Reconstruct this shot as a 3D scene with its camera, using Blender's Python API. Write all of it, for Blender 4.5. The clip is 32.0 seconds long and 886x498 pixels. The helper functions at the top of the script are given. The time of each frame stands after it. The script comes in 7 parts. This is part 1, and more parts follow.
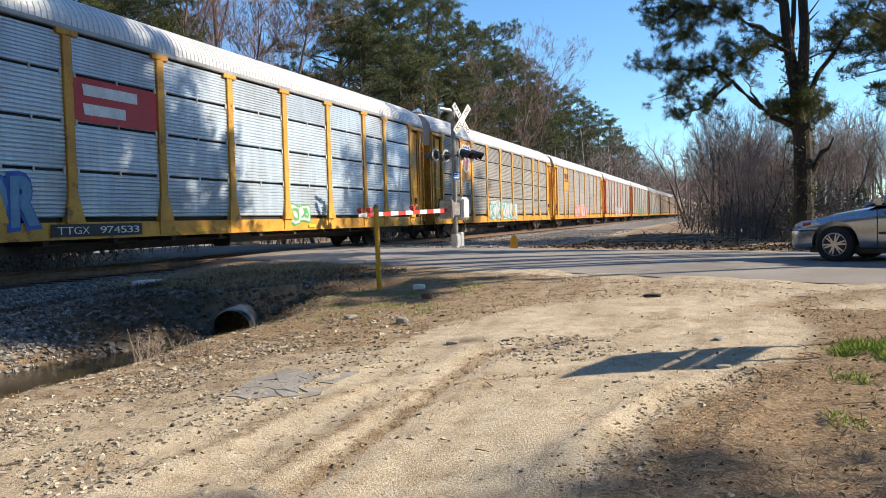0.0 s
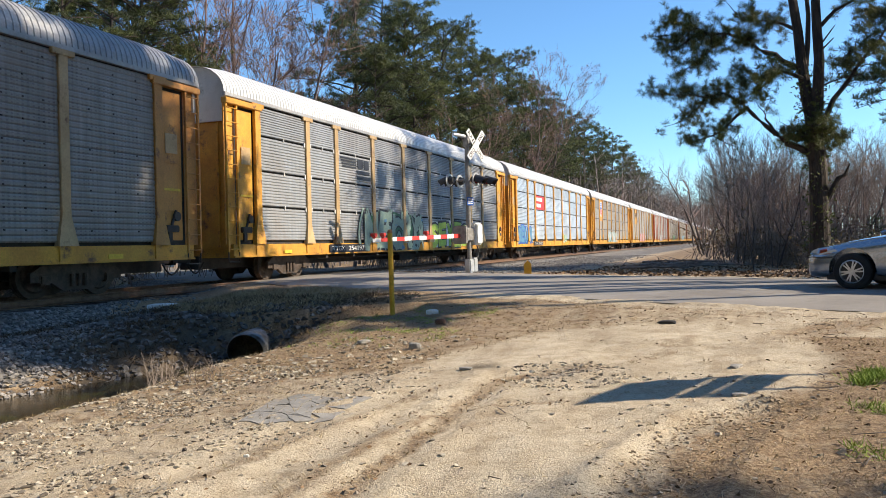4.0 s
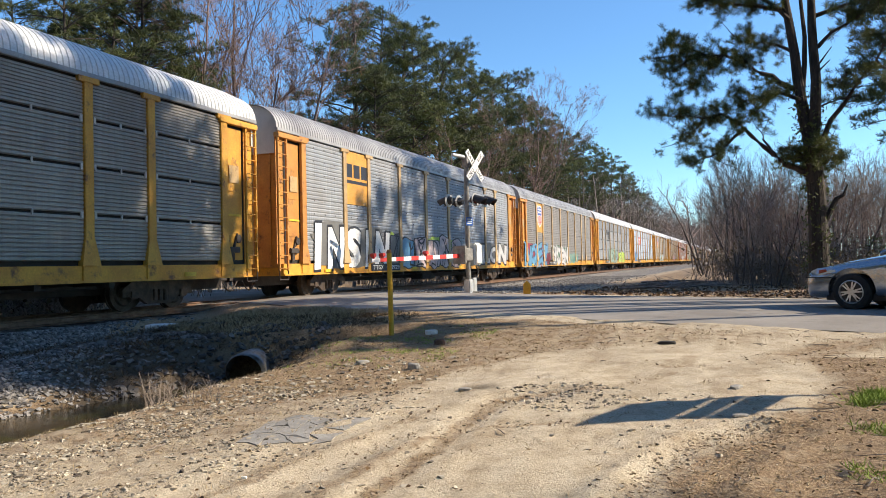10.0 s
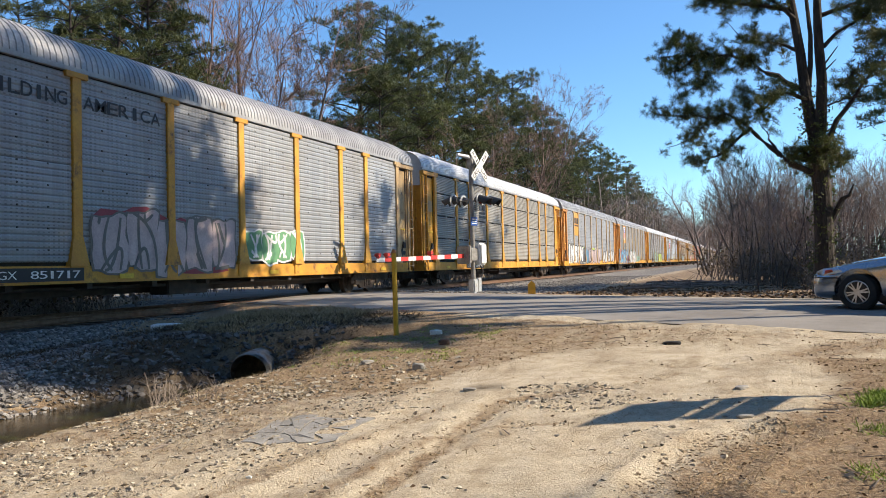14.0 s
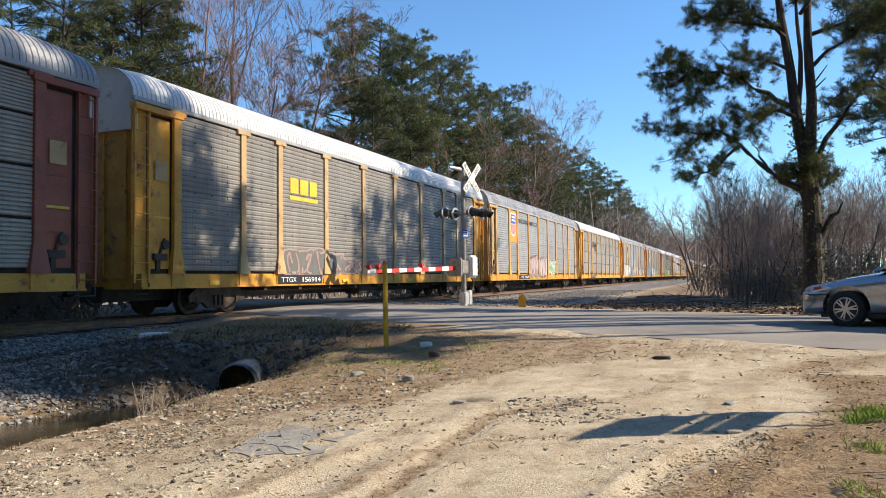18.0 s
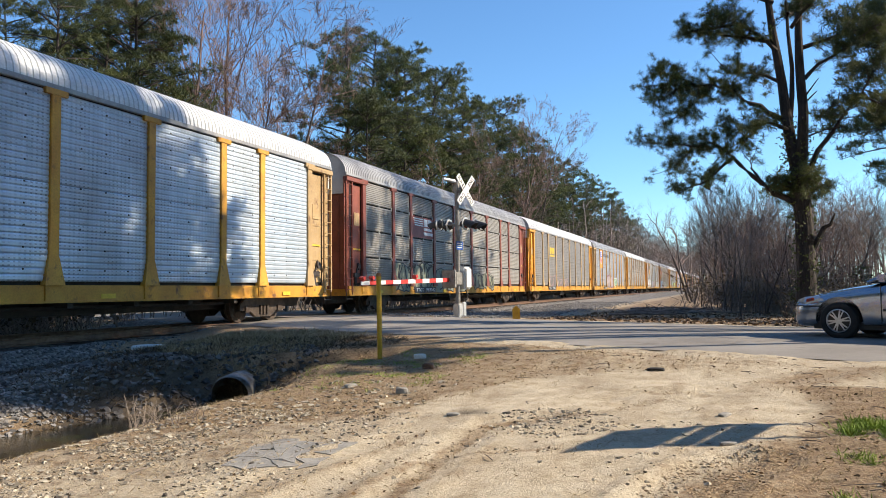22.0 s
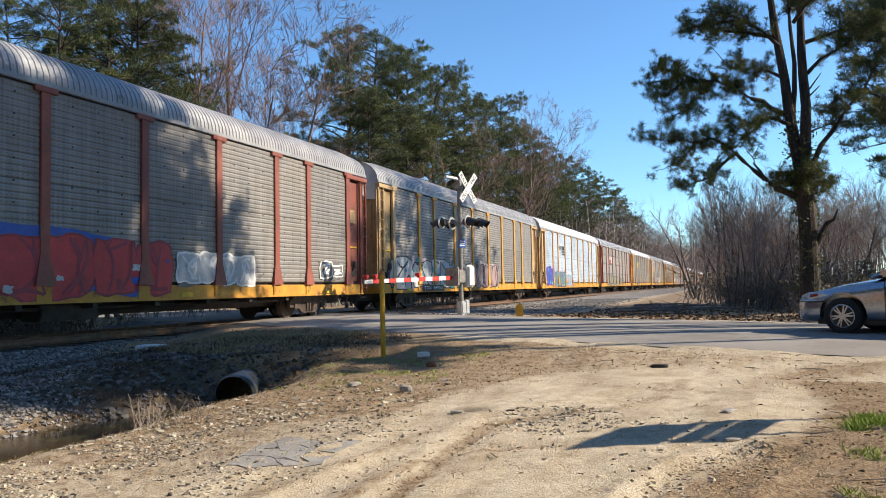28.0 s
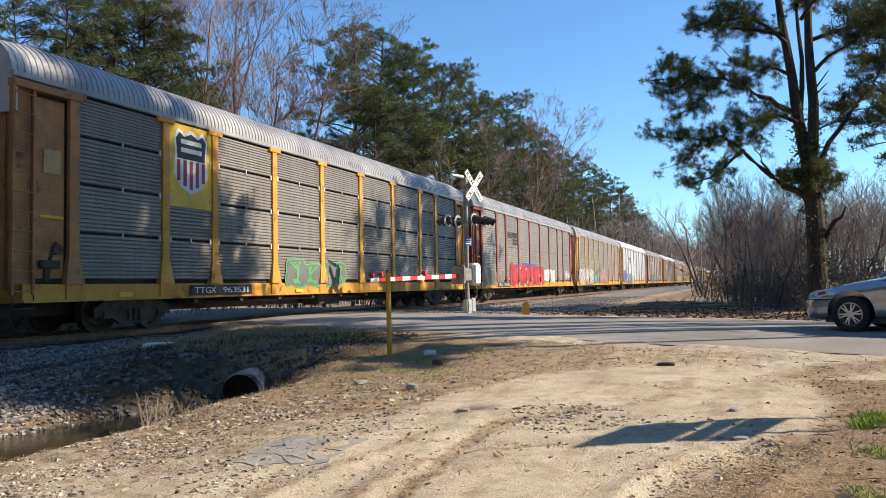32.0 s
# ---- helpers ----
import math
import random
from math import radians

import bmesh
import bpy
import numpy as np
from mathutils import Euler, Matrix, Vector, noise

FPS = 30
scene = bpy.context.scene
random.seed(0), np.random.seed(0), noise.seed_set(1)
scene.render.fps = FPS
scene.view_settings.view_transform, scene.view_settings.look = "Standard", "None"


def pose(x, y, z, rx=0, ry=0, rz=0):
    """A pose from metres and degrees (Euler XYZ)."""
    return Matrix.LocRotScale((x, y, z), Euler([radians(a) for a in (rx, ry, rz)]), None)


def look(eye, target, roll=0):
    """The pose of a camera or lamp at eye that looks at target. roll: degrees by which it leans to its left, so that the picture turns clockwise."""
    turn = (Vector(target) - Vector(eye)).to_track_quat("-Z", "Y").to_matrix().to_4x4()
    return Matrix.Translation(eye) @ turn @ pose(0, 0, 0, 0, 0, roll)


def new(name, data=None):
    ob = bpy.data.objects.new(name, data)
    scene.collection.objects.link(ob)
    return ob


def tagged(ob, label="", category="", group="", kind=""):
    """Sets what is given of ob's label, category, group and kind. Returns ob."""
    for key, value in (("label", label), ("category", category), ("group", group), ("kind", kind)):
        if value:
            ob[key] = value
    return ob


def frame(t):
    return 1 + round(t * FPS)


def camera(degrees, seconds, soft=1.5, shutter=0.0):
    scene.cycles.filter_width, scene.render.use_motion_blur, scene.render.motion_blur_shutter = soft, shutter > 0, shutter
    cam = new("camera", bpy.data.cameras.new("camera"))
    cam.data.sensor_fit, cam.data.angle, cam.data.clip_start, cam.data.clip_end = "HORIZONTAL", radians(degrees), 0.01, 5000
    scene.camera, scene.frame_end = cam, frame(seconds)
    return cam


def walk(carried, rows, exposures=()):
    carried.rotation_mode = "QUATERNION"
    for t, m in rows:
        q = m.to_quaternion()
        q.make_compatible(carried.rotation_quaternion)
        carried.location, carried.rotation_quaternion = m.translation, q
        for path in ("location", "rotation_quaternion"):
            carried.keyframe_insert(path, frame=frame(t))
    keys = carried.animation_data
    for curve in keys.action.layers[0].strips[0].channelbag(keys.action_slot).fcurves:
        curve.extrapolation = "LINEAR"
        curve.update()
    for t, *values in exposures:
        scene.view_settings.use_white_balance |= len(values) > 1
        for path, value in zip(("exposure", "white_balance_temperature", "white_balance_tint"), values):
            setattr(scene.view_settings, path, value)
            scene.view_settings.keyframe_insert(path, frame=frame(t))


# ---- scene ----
cam = camera(60.0, 32.0, soft=0.9)
EYE = 0.95
# seconds, tilt, lean, yaw
ROWS = [
    (0, 87.83, 1.57, 20.16),
    (0.5, 87.98, 2.11, 20.67),
    (1, 87.96, 2.21, 20.41),
    (1.5, 87.52, 2.25, 21.15),
    (2, 87.38, 2.48, 21.51),
    (2.5, 88.34, 2.19, 21.70),
    (3, 89.48, 1.64, 21.28),
    (3.5, 89.75, 1.31, 21.17),
    (5.5, 89.76, 1.73, 21.48),
    (6, 89.91, 2.00, 21.58),
    (6.5, 90.39, 1.88, 21.61),
    (7, 90.37, 1.66, 21.44),
    (7.5, 90.55, 1.75, 21.11),
    (8, 90.44, 1.69, 21.27),
    (8.5, 90.49, 1.43, 21.34),
    (9, 90.61, 1.33, 21.21),
    (9.5, 91.03, 1.33, 21.31),
    (10, 91.24, 1.29, 21.12),
    (10.5, 91.45, 1.28, 21.06),
    (11, 91.19, 1.26, 21.21),
    (11.5, 91.09, 1.13, 20.71),
    (12, 90.79, 1.42, 20.67),
    (12.5, 90.91, 1.62, 21.02),
    (13, 91.09, 1.50, 21.24),
    (13.5, 91.16, 1.35, 21.52),
    (14, 91.25, 1.25, 21.47),
    (14.5, 91.23, 1.61, 21.56),
    (16.5, 92.01, 0.53, 21.25),
    (17, 91.78, 0.34, 21.14),
    (17.5, 92.17, 0.51, 21.03),
    (18, 92.14, 0.57, 20.79),
    (18.5, 92.18, 0.91, 20.80),
    (19, 92.54, 1.03, 20.82),
    (19.5, 92.65, 0.64, 20.79),
    (20, 92.78, 0.65, 20.66),
    (20.5, 92.94, 0.67, 20.70),
    (21, 93.17, 0.73, 20.37),
    (21.5, 93.12, 0.76, 20.37),
    (22, 93.01, 0.58, 20.34),
    (22.5, 93.01, 0.48, 21.00),
    (23, 92.65, 0.19, 20.66),
    (23.5, 92.69, 0.38, 20.98),
    (24, 93.08, 0.53, 20.91),
    (24.5, 92.74, 0.73, 21.04),
    (25, 92.49, 0.84, 21.18),
    (25.5, 92.18, 0.63, 21.25),
    (27.5, 92.69, 1.14, 20.31),
    (28, 92.86, 0.97, 20.57),
    (28.5, 92.74, 1.00, 20.94),
    (29, 92.60, 0.94, 21.05),
    (29.5, 92.48, 0.69, 20.86),
    (30, 92.47, 0.94, 21.03),
    (30.5, 92.47, 0.80, 21.06),
    (31, 92.40, 0.81, 20.91),
    (31.5, 92.56, 1.10, 20.88),
    (32, 92.73, 0.99, 21.03),
]
walk(cam, [(t, pose(0, 0, EYE, a, b, c)) for t, a, b, c in ROWS])

# ---- world and sun ----
SUN_AZ, SUN_EL = 69.0, 34.0   # degrees to the right of +y, and above the horizon
world = bpy.data.worlds.new("world")
scene.world = world
world.use_nodes = True
wn = world.node_tree.nodes
sky = wn.new("ShaderNodeTexSky")
sky.sky_type, sky.sun_disc = "NISHITA", False
sky.sun_elevation, sky.sun_rotation = radians(SUN_EL), radians(SUN_AZ)
sky.air_density, sky.dust_density, sky.ozone_density = 1.0, 0.0, 2.0
wn["Background"].inputs["Strength"].default_value = 0.114
tint = wn.new("ShaderNodeMix")   # clear winter air: a deeper blue
tint.data_type, tint.blend_type = "RGBA", "MULTIPLY"
tint.inputs[0].default_value, tint.inputs[7].default_value = 1.0, (0.70, 0.99, 1.22, 1)
world.node_tree.links.new(sky.outputs[0], tint.inputs[6])
world.node_tree.links.new(tint.outputs[2], wn["Background"].inputs["Color"])
sun_dir = Vector((math.sin(radians(SUN_AZ)) * math.cos(radians(SUN_EL)), math.cos(radians(SUN_AZ)) * math.cos(radians(SUN_EL)), math.sin(radians(SUN_EL))))
sun = new("sun", bpy.data.lights.new("sun", "SUN"))
sun.data.energy, sun.data.angle, sun.data.color = 5.5, radians(0.55), (1.0, 0.865, 0.69)
sun.matrix_world = look(sun_dir * 200, (0, 0, 0))
scene.view_settings.exposure = 0.6


# ---- materials ----
def node(nt, kind, **kw):
    n = nt.nodes.new(kind)
    for k, v in kw.items():
        n.inputs[k].default_value = v
    return n


def ramp(nt, fac, stops):
    r = nt.nodes.new("ShaderNodeValToRGB")
    el = r.color_ramp.elements
    while len(el) < len(stops):
        el.new(0.5)
    for e, (p, c) in zip(el, stops):
        e.position, e.color = p, (*c, 1)
    nt.links.new(fac, r.inputs[0])
    return r.outputs[0]


def mixc(nt, fac, a, b, mode="MIX"):
    m = nt.nodes.new("ShaderNodeMix")
    m.data_type, m.blend_type = "RGBA", mode
    for s, v in ((m.inputs[0], fac), (m.inputs[6], a), (m.inputs[7], b)):
        if isinstance(v, bpy.types.NodeSocket):
            nt.links.new(v, s)
        else:
            s.default_value = v if isinstance(v, (int, float)) else (*v, 1)
    return m.outputs[2]


def noise_fac(nt, scale, detail=4, rough=0.6, vec=None):
    n = node(nt, "ShaderNodeTexNoise", Scale=scale, Detail=detail, Roughness=rough)
    if vec is not None:
        nt.links.new(vec, n.inputs["Vector"])
    return n.outputs["Fac"]


def coords(nt, kind="Object", stretch=(1, 1, 1)):
    tc = nt.nodes.new("ShaderNodeTexCoord")
    mp = node(nt, "ShaderNodeMapping", Scale=stretch)
    nt.links.new(tc.outputs[kind], mp.inputs["Vector"])
    return mp.outputs[0]


def blank(name):
    m = bpy.data.materials.new(name)
    m.use_nodes = True
    return m, m.node_tree, m.node_tree.nodes["Principled BSDF"]


def surface(name, a, b, scale=3.0, rough=0.8, metal=0.0, fine=40.0, bump=0.3, depth=0.01, stretch=(1, 1, 1), spots=None, vary=0.0):
    """Two-tone material: a coarse blend of a and b, fine grain, relief, and spots of dirt or rust."""
    m, nt, bs = blank(name)
    v = coords(nt, "Object", stretch)
    col = ramp(nt, noise_fac(nt, scale, 5, 0.62, v), [(0.35, a), (0.65, b)])
    fn = noise_fac(nt, fine, 3, 0.7, v)
    col = mixc(nt, 0.35, col, ramp(nt, fn, [(0.3, (0.55, 0.55, 0.55)), (0.7, (1.3, 1.3, 1.3))]), "MULTIPLY")
    if spots:
        c, size, lo = spots
        col = mixc(nt, ramp(nt, noise_fac(nt, size, 6, 0.7, v), [(lo, (0, 0, 0)), (min(1, lo + 0.12), (1, 1, 1))]), col, c)
    if vary:
        oi = nt.nodes.new("ShaderNodeObjectInfo")
        col = mixc(nt, 1.0, col, ramp(nt, oi.outputs["Random"], [(0, (1 - vary,) * 3), (1, (1 + vary,) * 3)]), "MULTIPLY")
    nt.links.new(col, bs.inputs["Base Color"])
    bs.inputs["Roughness"].default_value, bs.inputs["Metallic"].default_value = rough, metal
    if bump:
        bp = node(nt, "ShaderNodeBump", Strength=bump, Distance=depth)
        nt.links.new(fn, bp.inputs["Height"])
        nt.links.new(bp.outputs[0], bs.inputs["Normal"])
    return m


M = {}
M["asphalt"] = surface("asphalt", (0.19, 0.173, 0.155), (0.285, 0.263, 0.235), 0.6, 0.9, fine=60, bump=0.5, depth=0.008, spots=((0.11, 0.10, 0.09), 0.9, 0.58))
M["rail"] = surface("rail_steel", (0.16, 0.09, 0.055), (0.24, 0.15, 0.10), 6, 0.6, 0.4)
M["tie"] = surface("tie_wood", (0.07, 0.055, 0.045), (0.13, 0.10, 0.08), 5, 0.9, stretch=(1, 6, 6))
M["bark"] = surface("bark", (0.028, 0.023, 0.02), (0.08, 0.063, 0.051), 6, 0.95, fine=25, bump=0.8, depth=0.03, stretch=(1, 1, 0.3))
M["bare"] = surface("bare_wood", (0.06, 0.05, 0.044), (0.13, 0.11, 0.098), 5, 0.95, fine=25)
M["galv"] = surface("galvanised", (0.42, 0.44, 0.46), (0.56, 0.57, 0.58), 4, 0.5, 0.6)
M["white"] = surface("white_paint", (0.75, 0.76, 0.76), (0.83, 0.83, 0.82), 3, 0.55)
M["red"] = surface("red_paint", (0.55, 0.03, 0.03), (0.65, 0.05, 0.04), 3, 0.5)
M["black"] = surface("black_paint", (0.015, 0.015, 0.016), (0.03, 0.03, 0.03), 4, 0.5)
M["steel"] = surface("dark_steel", (0.035, 0.03, 0.028), (0.075, 0.06, 0.05), 3, 0.7, 0.2)
M["post_yellow"] = surface("post_paint", (0.52, 0.31, 0.015), (0.64, 0.39, 0.03), 8, 0.5, spots=((0.25, 0.15, 0.05), 18, 0.66))
M["panel"] = surface("panel", (0.36, 0.38, 0.40), (0.46, 0.47, 0.48), 1.2, 0.45, 0.5)
M["water"] = surface("water", (0.030, 0.023, 0.011), (0.065, 0.046, 0.022), 0.9, 0.18, bump=0.05, spots=((0.085, 0.085, 0.02), 1.6, 0.54))


# ---- mesh helpers ----
def part(name, bm, material, parent=None, label="", loc=None):
    me = bpy.data.meshes.new(name)
    bm.to_mesh(me)
    bm.free()
    return part_of(name, me, material, parent, label, loc)


def part_of(name, me, material, parent=None, label="", loc=None):
    if material is not None and not me.materials:
        me.materials.append(material)
    ob = new(name, me)
    ob.parent = parent
    if loc is not None:
        ob.matrix_basis = loc if isinstance(loc, Matrix) else Matrix.Translation(loc)
    return tagged(ob, label)


def empty(name, m, label, category, group="", kind=""):
    ob = new(name)
    ob.empty_display_size = 0.2
    ob.matrix_basis = m
    return tagged(ob, label, category, group, kind)


def box(bm, lo, hi, bevel=0.0):
    r = bmesh.ops.create_cube(bm, size=1)
    vs = r["verts"]
    for v in vs:
        v.co = Vector([(lo[i] + hi[i]) / 2 + v.co[i] * (hi[i] - lo[i]) for i in range(3)])
    if bevel:
        bmesh.ops.bevel(bm, geom=list({e for v in vs for e in v.link_edges}), offset=bevel, segments=2, affect="EDGES")
    return bm


def tube(bm, a, b, r0, r1=None, n=10, caps=True):
    a, b = Vector(a), Vector(b)
    d = b - a
    r1 = r0 if r1 is None else r1
    m = Matrix.Translation((a + b) / 2) @ d.to_track_quat("Z", "Y").to_matrix().to_4x4()
    bmesh.ops.create_cone(bm, cap_ends=caps, segments=n, radius1=r0, radius2=r1, depth=d.length, matrix=m)
    return bm


def mesh_from(name, verts, faces, smooth=False):
    me = bpy.data.meshes.new(name)
    me.from_pydata([tuple(v) for v in verts], [], faces)
    me.update()
    if smooth:
        me.polygons.foreach_set("use_smooth", [True] * len(me.polygons))
    return me


# ---- terrain ----
RU, RN = Vector((-0.887, 0.461)), Vector((0.461, 0.887))   # along the road, and across it away from the lot
ROAD_MID, ROAD_HALF = 14.5, 3.9
TRACK_X = -14.9
DITCH = [
    [(-9.3, -12, -1.02, 0.24), (-8.9, 2, -1.06, 0.24), (-8.5, 6, -1.10, 0.26), (-7.9, 8.8, -1.15, 0.40), (-7.7, 10.8, -1.2, 1.4)],
    [(-7.5, 10.3, -1.2, 1.5), (-6.7, 11.3, -1.05, 1.5), (-6.0, 12.2, -0.62, 1.2), (-5.7, 12.6, -0.25, 0.9)],
]
WATER_Z = -0.93


def ditch_height(x, y):
    """Height of the ditch's sides at x, y; high where there is no ditch."""
    best = np.full_like(x, 9.0)
    for (x0, y0, z0, k0), (x1, y1, z1, k1) in [pair for line in DITCH for pair in zip(line, line[1:])]:
        dx, dy = x1 - x0, y1 - y0
        L2 = dx * dx + dy * dy
        t = np.clip(((x - x0) * dx + (y - y0) * dy) / L2, 0, 1)
        px, py = x0 + t * dx, y0 + t * dy
        side = (x - px) * dy - (y - py) * dx
        d = np.hypot(x - px, y - py)
        k = np.where(side > 0, k0 + t * (k1 - k0), 0.42 if y1 < 9 else 0.85)
        best = np.minimum(best, z0 + t * (z1 - z0) + np.maximum(0, d - 0.35) * k)
    return best


def fbm(x, y, scale, seed=0.0, octaves=3):
    out = np.zeros(x.shape)
    f = out.ravel()
    for i, (a, b) in enumerate(zip(x.ravel(), y.ravel())):
        f[i] = noise.fractal(Vector((a * scale + seed, b * scale - seed, seed)), 0.9, 2.0, octaves)
    return out


RUTS = [
    ([(-2.2, 3.0), (-2.14, 4.6), (-2.13, 5.2), (-2.2, 6.1), (-2.1, 6.9), (-1.6, 7.3)], 0.030), ([(-2.9, 3.0), (-2.75, 4.6), (-2.6, 5.6), (-2.0, 6.0), (-1.3, 6.2)], 0.022),
    ([(-0.75, 3.4), (-0.60, 4.5), (-0.44, 5.2), (-0.24, 5.72), (0.05, 6.1)], 0.060), ([(-0.40, 3.6), (-0.32, 4.5), (-0.18, 5.1), (0.0, 5.6), (0.3, 6.1)], 0.050),
    ([(-3.6, 3.0), (-3.3, 4.6), (-2.95, 6.0), (-2.6, 7.0)], 0.020), ([(-1.7, 8.2), (-0.8, 8.7), (0.4, 9.4), (1.4, 10.4)], 0.022),
]


def ruts(x, y):
    """Wheel ruts in the soft dirt: a trough with low ridges beside it."""
    z = np.zeros_like(x)
    near = (x > -6) & (x < 3) & (y > 1.5) & (y < 13)
    xn, yn = x[near], y[near]
    acc = np.zeros_like(xn)
    for line, depth in RUTS:
        d = np.full_like(xn, 9.0)
        for (x0, y0), (x1, y1) in zip(line, line[1:]):
            dx, dy = x1 - x0, y1 - y0
            t = np.clip(((xn - x0) * dx + (yn - y0) * dy) / (dx * dx + dy * dy), 0, 1)
            d = np.minimum(d, np.hypot(xn - x0 - t * dx, yn - y0 - t * dy))
        acc += 0.6 * depth * (0.75 * np.exp(-((d - 0.24) / 0.08) ** 2) - np.exp(-(d / 0.13) ** 2))
    z[near] = acc
    return z


def ground_height(x, y, rough=True):
    x, y = np.asarray(x, float), np.asarray(y, float)
    s = x * RN.x + y * RN.y
    lot = -0.03 - 0.053 * np.clip(ROAD_MID - ROAD_HALF - s, 0, 11.5)
    past = -0.04 - 0.03 * np.clip(s - ROAD_MID - ROAD_HALF, 0, 10)
    z = np.where(s < ROAD_MID, lot, past)
    left = np.clip((-11 - x) / 3, 0, 1)
    z = z - 0.25 * left * np.clip((ROAD_MID - ROAD_HALF - 1 - s) / 2, 0, 1)
    z = np.minimum(z, np.where(s < ROAD_MID - ROAD_HALF - 0.3, ditch_height(x, y), 9))
    bed = -0.2 - 0.42 * np.maximum(0, np.abs(x - TRACK_X) - 1.9)
    onroad = np.clip((ROAD_HALF - 0.15 - np.abs(s - ROAD_MID)) / 0.3, 0, 1)
    z = np.maximum(z, np.where(bed > -1.4, bed, -9))
    z = z * (1 - onroad) - 0.07 * onroad
    if rough:
        amp = (1 - onroad) * np.where(np.hypot(x, y) < 40, 1, 0.3)
        z = z + amp * (0.035 * fbm(x, y, 0.8, 3.1, 4) + 0.008 * fbm(x, y, 7.0, 9.7, 2)) + ruts(x, y)
    return z


def gz(x, y):
    return float(ground_height(np.array([x]), np.array([y]))[0])


def steps(*runs):
    out = []
    for a, b, n in runs:
        out += list(np.linspace(a, b, n, endpoint=False))
    return np.array(out + [runs[-1][1]])


def grid_mesh(name, xs, ys, height, smooth=True):
    X, Y = np.meshgrid(xs, ys)
    Z = height(X, Y)
    verts = np.stack([X.ravel(), Y.ravel(), Z.ravel()], 1)
    nx, ny = len(xs), len(ys)
    i = np.arange(nx * ny).reshape(ny, nx)
    quads = np.stack([i[:-1, :-1], i[:-1, 1:], i[1:, 1:], i[1:, :-1]], -1).reshape(-1, 4)
    return mesh_from(name, verts.tolist(), quads.tolist(), smooth)


def ground_material():
    """Sand, gravel, dead grass, ballast and mud, laid out by the cover attribute and broken up by noise."""
    m, nt, bs = blank("soil")
    v = coords(nt, "Object")
    at = nt.nodes.new("ShaderNodeAttribute")
    at.attribute_name = "cover"
    sep = nt.nodes.new("ShaderNodeSeparateColor")
    nt.links.new(at.outputs["Color"], sep.inputs[0])
    grain = noise_fac(nt, 55, 4, 0.7, v)
    mid = noise_fac(nt, 4.5, 6, 0.68, v)
    big = noise_fac(nt, 0.55, 5, 0.6, v)
    streak = noise_fac(nt, 1.0, 6, 0.65, coords(nt, "Object", (2.6, 0.9, 1)))
    sand = ramp(nt, mid, [(0.28, (0.38, 0.295, 0.19)), (0.46, (0.56, 0.47, 0.33)), (0.74, (0.70, 0.62, 0.47))])
    sand = mixc(nt, ramp(nt, streak, [(0.46, (0, 0, 0)), (0.66, (0.6, 0.6, 0.6))]), sand, (0.33, 0.24, 0.145))
    sand = mixc(nt, ramp(nt, big, [(0.47, (0, 0, 0)), (0.72, (0.5, 0.5, 0.5))]), sand, (0.40, 0.325, 0.225))
    crumb = noise_fac(nt, 85, 3, 0.6, v)
    patchy = noise_fac(nt, 2.2, 5, 0.7, v)
    both = nt.nodes.new("ShaderNodeMath")
    both.operation = "MULTIPLY"
    nt.links.new(ramp(nt, crumb, [(0.56, (0, 0, 0)), (0.63, (0.85, 0.85, 0.85))]), both.inputs[0])
    nt.links.new(ramp(nt, patchy, [(0.36, (0.12, 0.12, 0.12)), (0.58, (1, 1, 1))]), both.inputs[1])
    sand = mixc(nt, both.outputs[0], sand, (0.15, 0.105, 0.065))
    gravel = ramp(nt, noise_fac(nt, 34, 5, 0.8, v), [(0.30, (0.10, 0.078, 0.055)), (0.48, (0.34, 0.285, 0.21)), (0.72, (0.60, 0.54, 0.42))])
    straw = ramp(nt, noise_fac(nt, 30, 6, 0.8, v), [(0.3, (0.085, 0.052, 0.028)), (0.5, (0.27, 0.18, 0.10)), (0.72, (0.56, 0.43, 0.26))])
    vor = node(nt, "ShaderNodeTexVoronoi", Scale=11.0)
    nt.links.new(v, vor.inputs["Vector"])
    vsep = nt.nodes.new("ShaderNodeSeparateColor")
    nt.links.new(vor.outputs["Color"], vsep.inputs[0])
    ball = mixc(nt, 0.75, ramp(nt, vor.outputs["Distance"], [(0.1, (0.35, 0.33, 0.305)), (0.6, (0.11, 0.102, 0.092))]), ramp(nt, vsep.outputs[0], [(0, (0.25, 0.25, 0.25)), (1, (0.8, 0.79, 0.78))]), "SOFT_LIGHT")
    mud = ramp(nt, mid, [(0.3, (0.04, 0.03, 0.02)), (0.7, (0.11, 0.083, 0.05))])

    def cut(ch, lo, hi):
        su = nt.nodes.new("ShaderNodeMath")
        su.operation = "ADD"
        nt.links.new(ch, su.inputs[0])
        sc = nt.nodes.new("ShaderNodeMath")
        sc.operation = "MULTIPLY_ADD"
        nt.links.new(mid, sc.inputs[0])
        sc.inputs[1].default_value, sc.inputs[2].default_value = 2.0, -1.0
        nt.links.new(sc.outputs[0], su.inputs[1])
        return ramp(nt, su.outputs[0], [(lo, (0, 0, 0)), (hi, (1, 1, 1))])
    col = mixc(nt, cut(sep.outputs["Red"], 0.40, 0.72), sand, gravel)
    col = mixc(nt, cut(sep.outputs["Green"], 0.34, 0.80), col, straw)
    col = mixc(nt, cut(sep.outputs["Blue"], 0.42, 0.56), col, ball)
    col = mixc(nt, ramp(nt, at.outputs["Alpha"], [(0.2, (0, 0, 0)), (0.9, (1, 1, 1))]), col, mud)
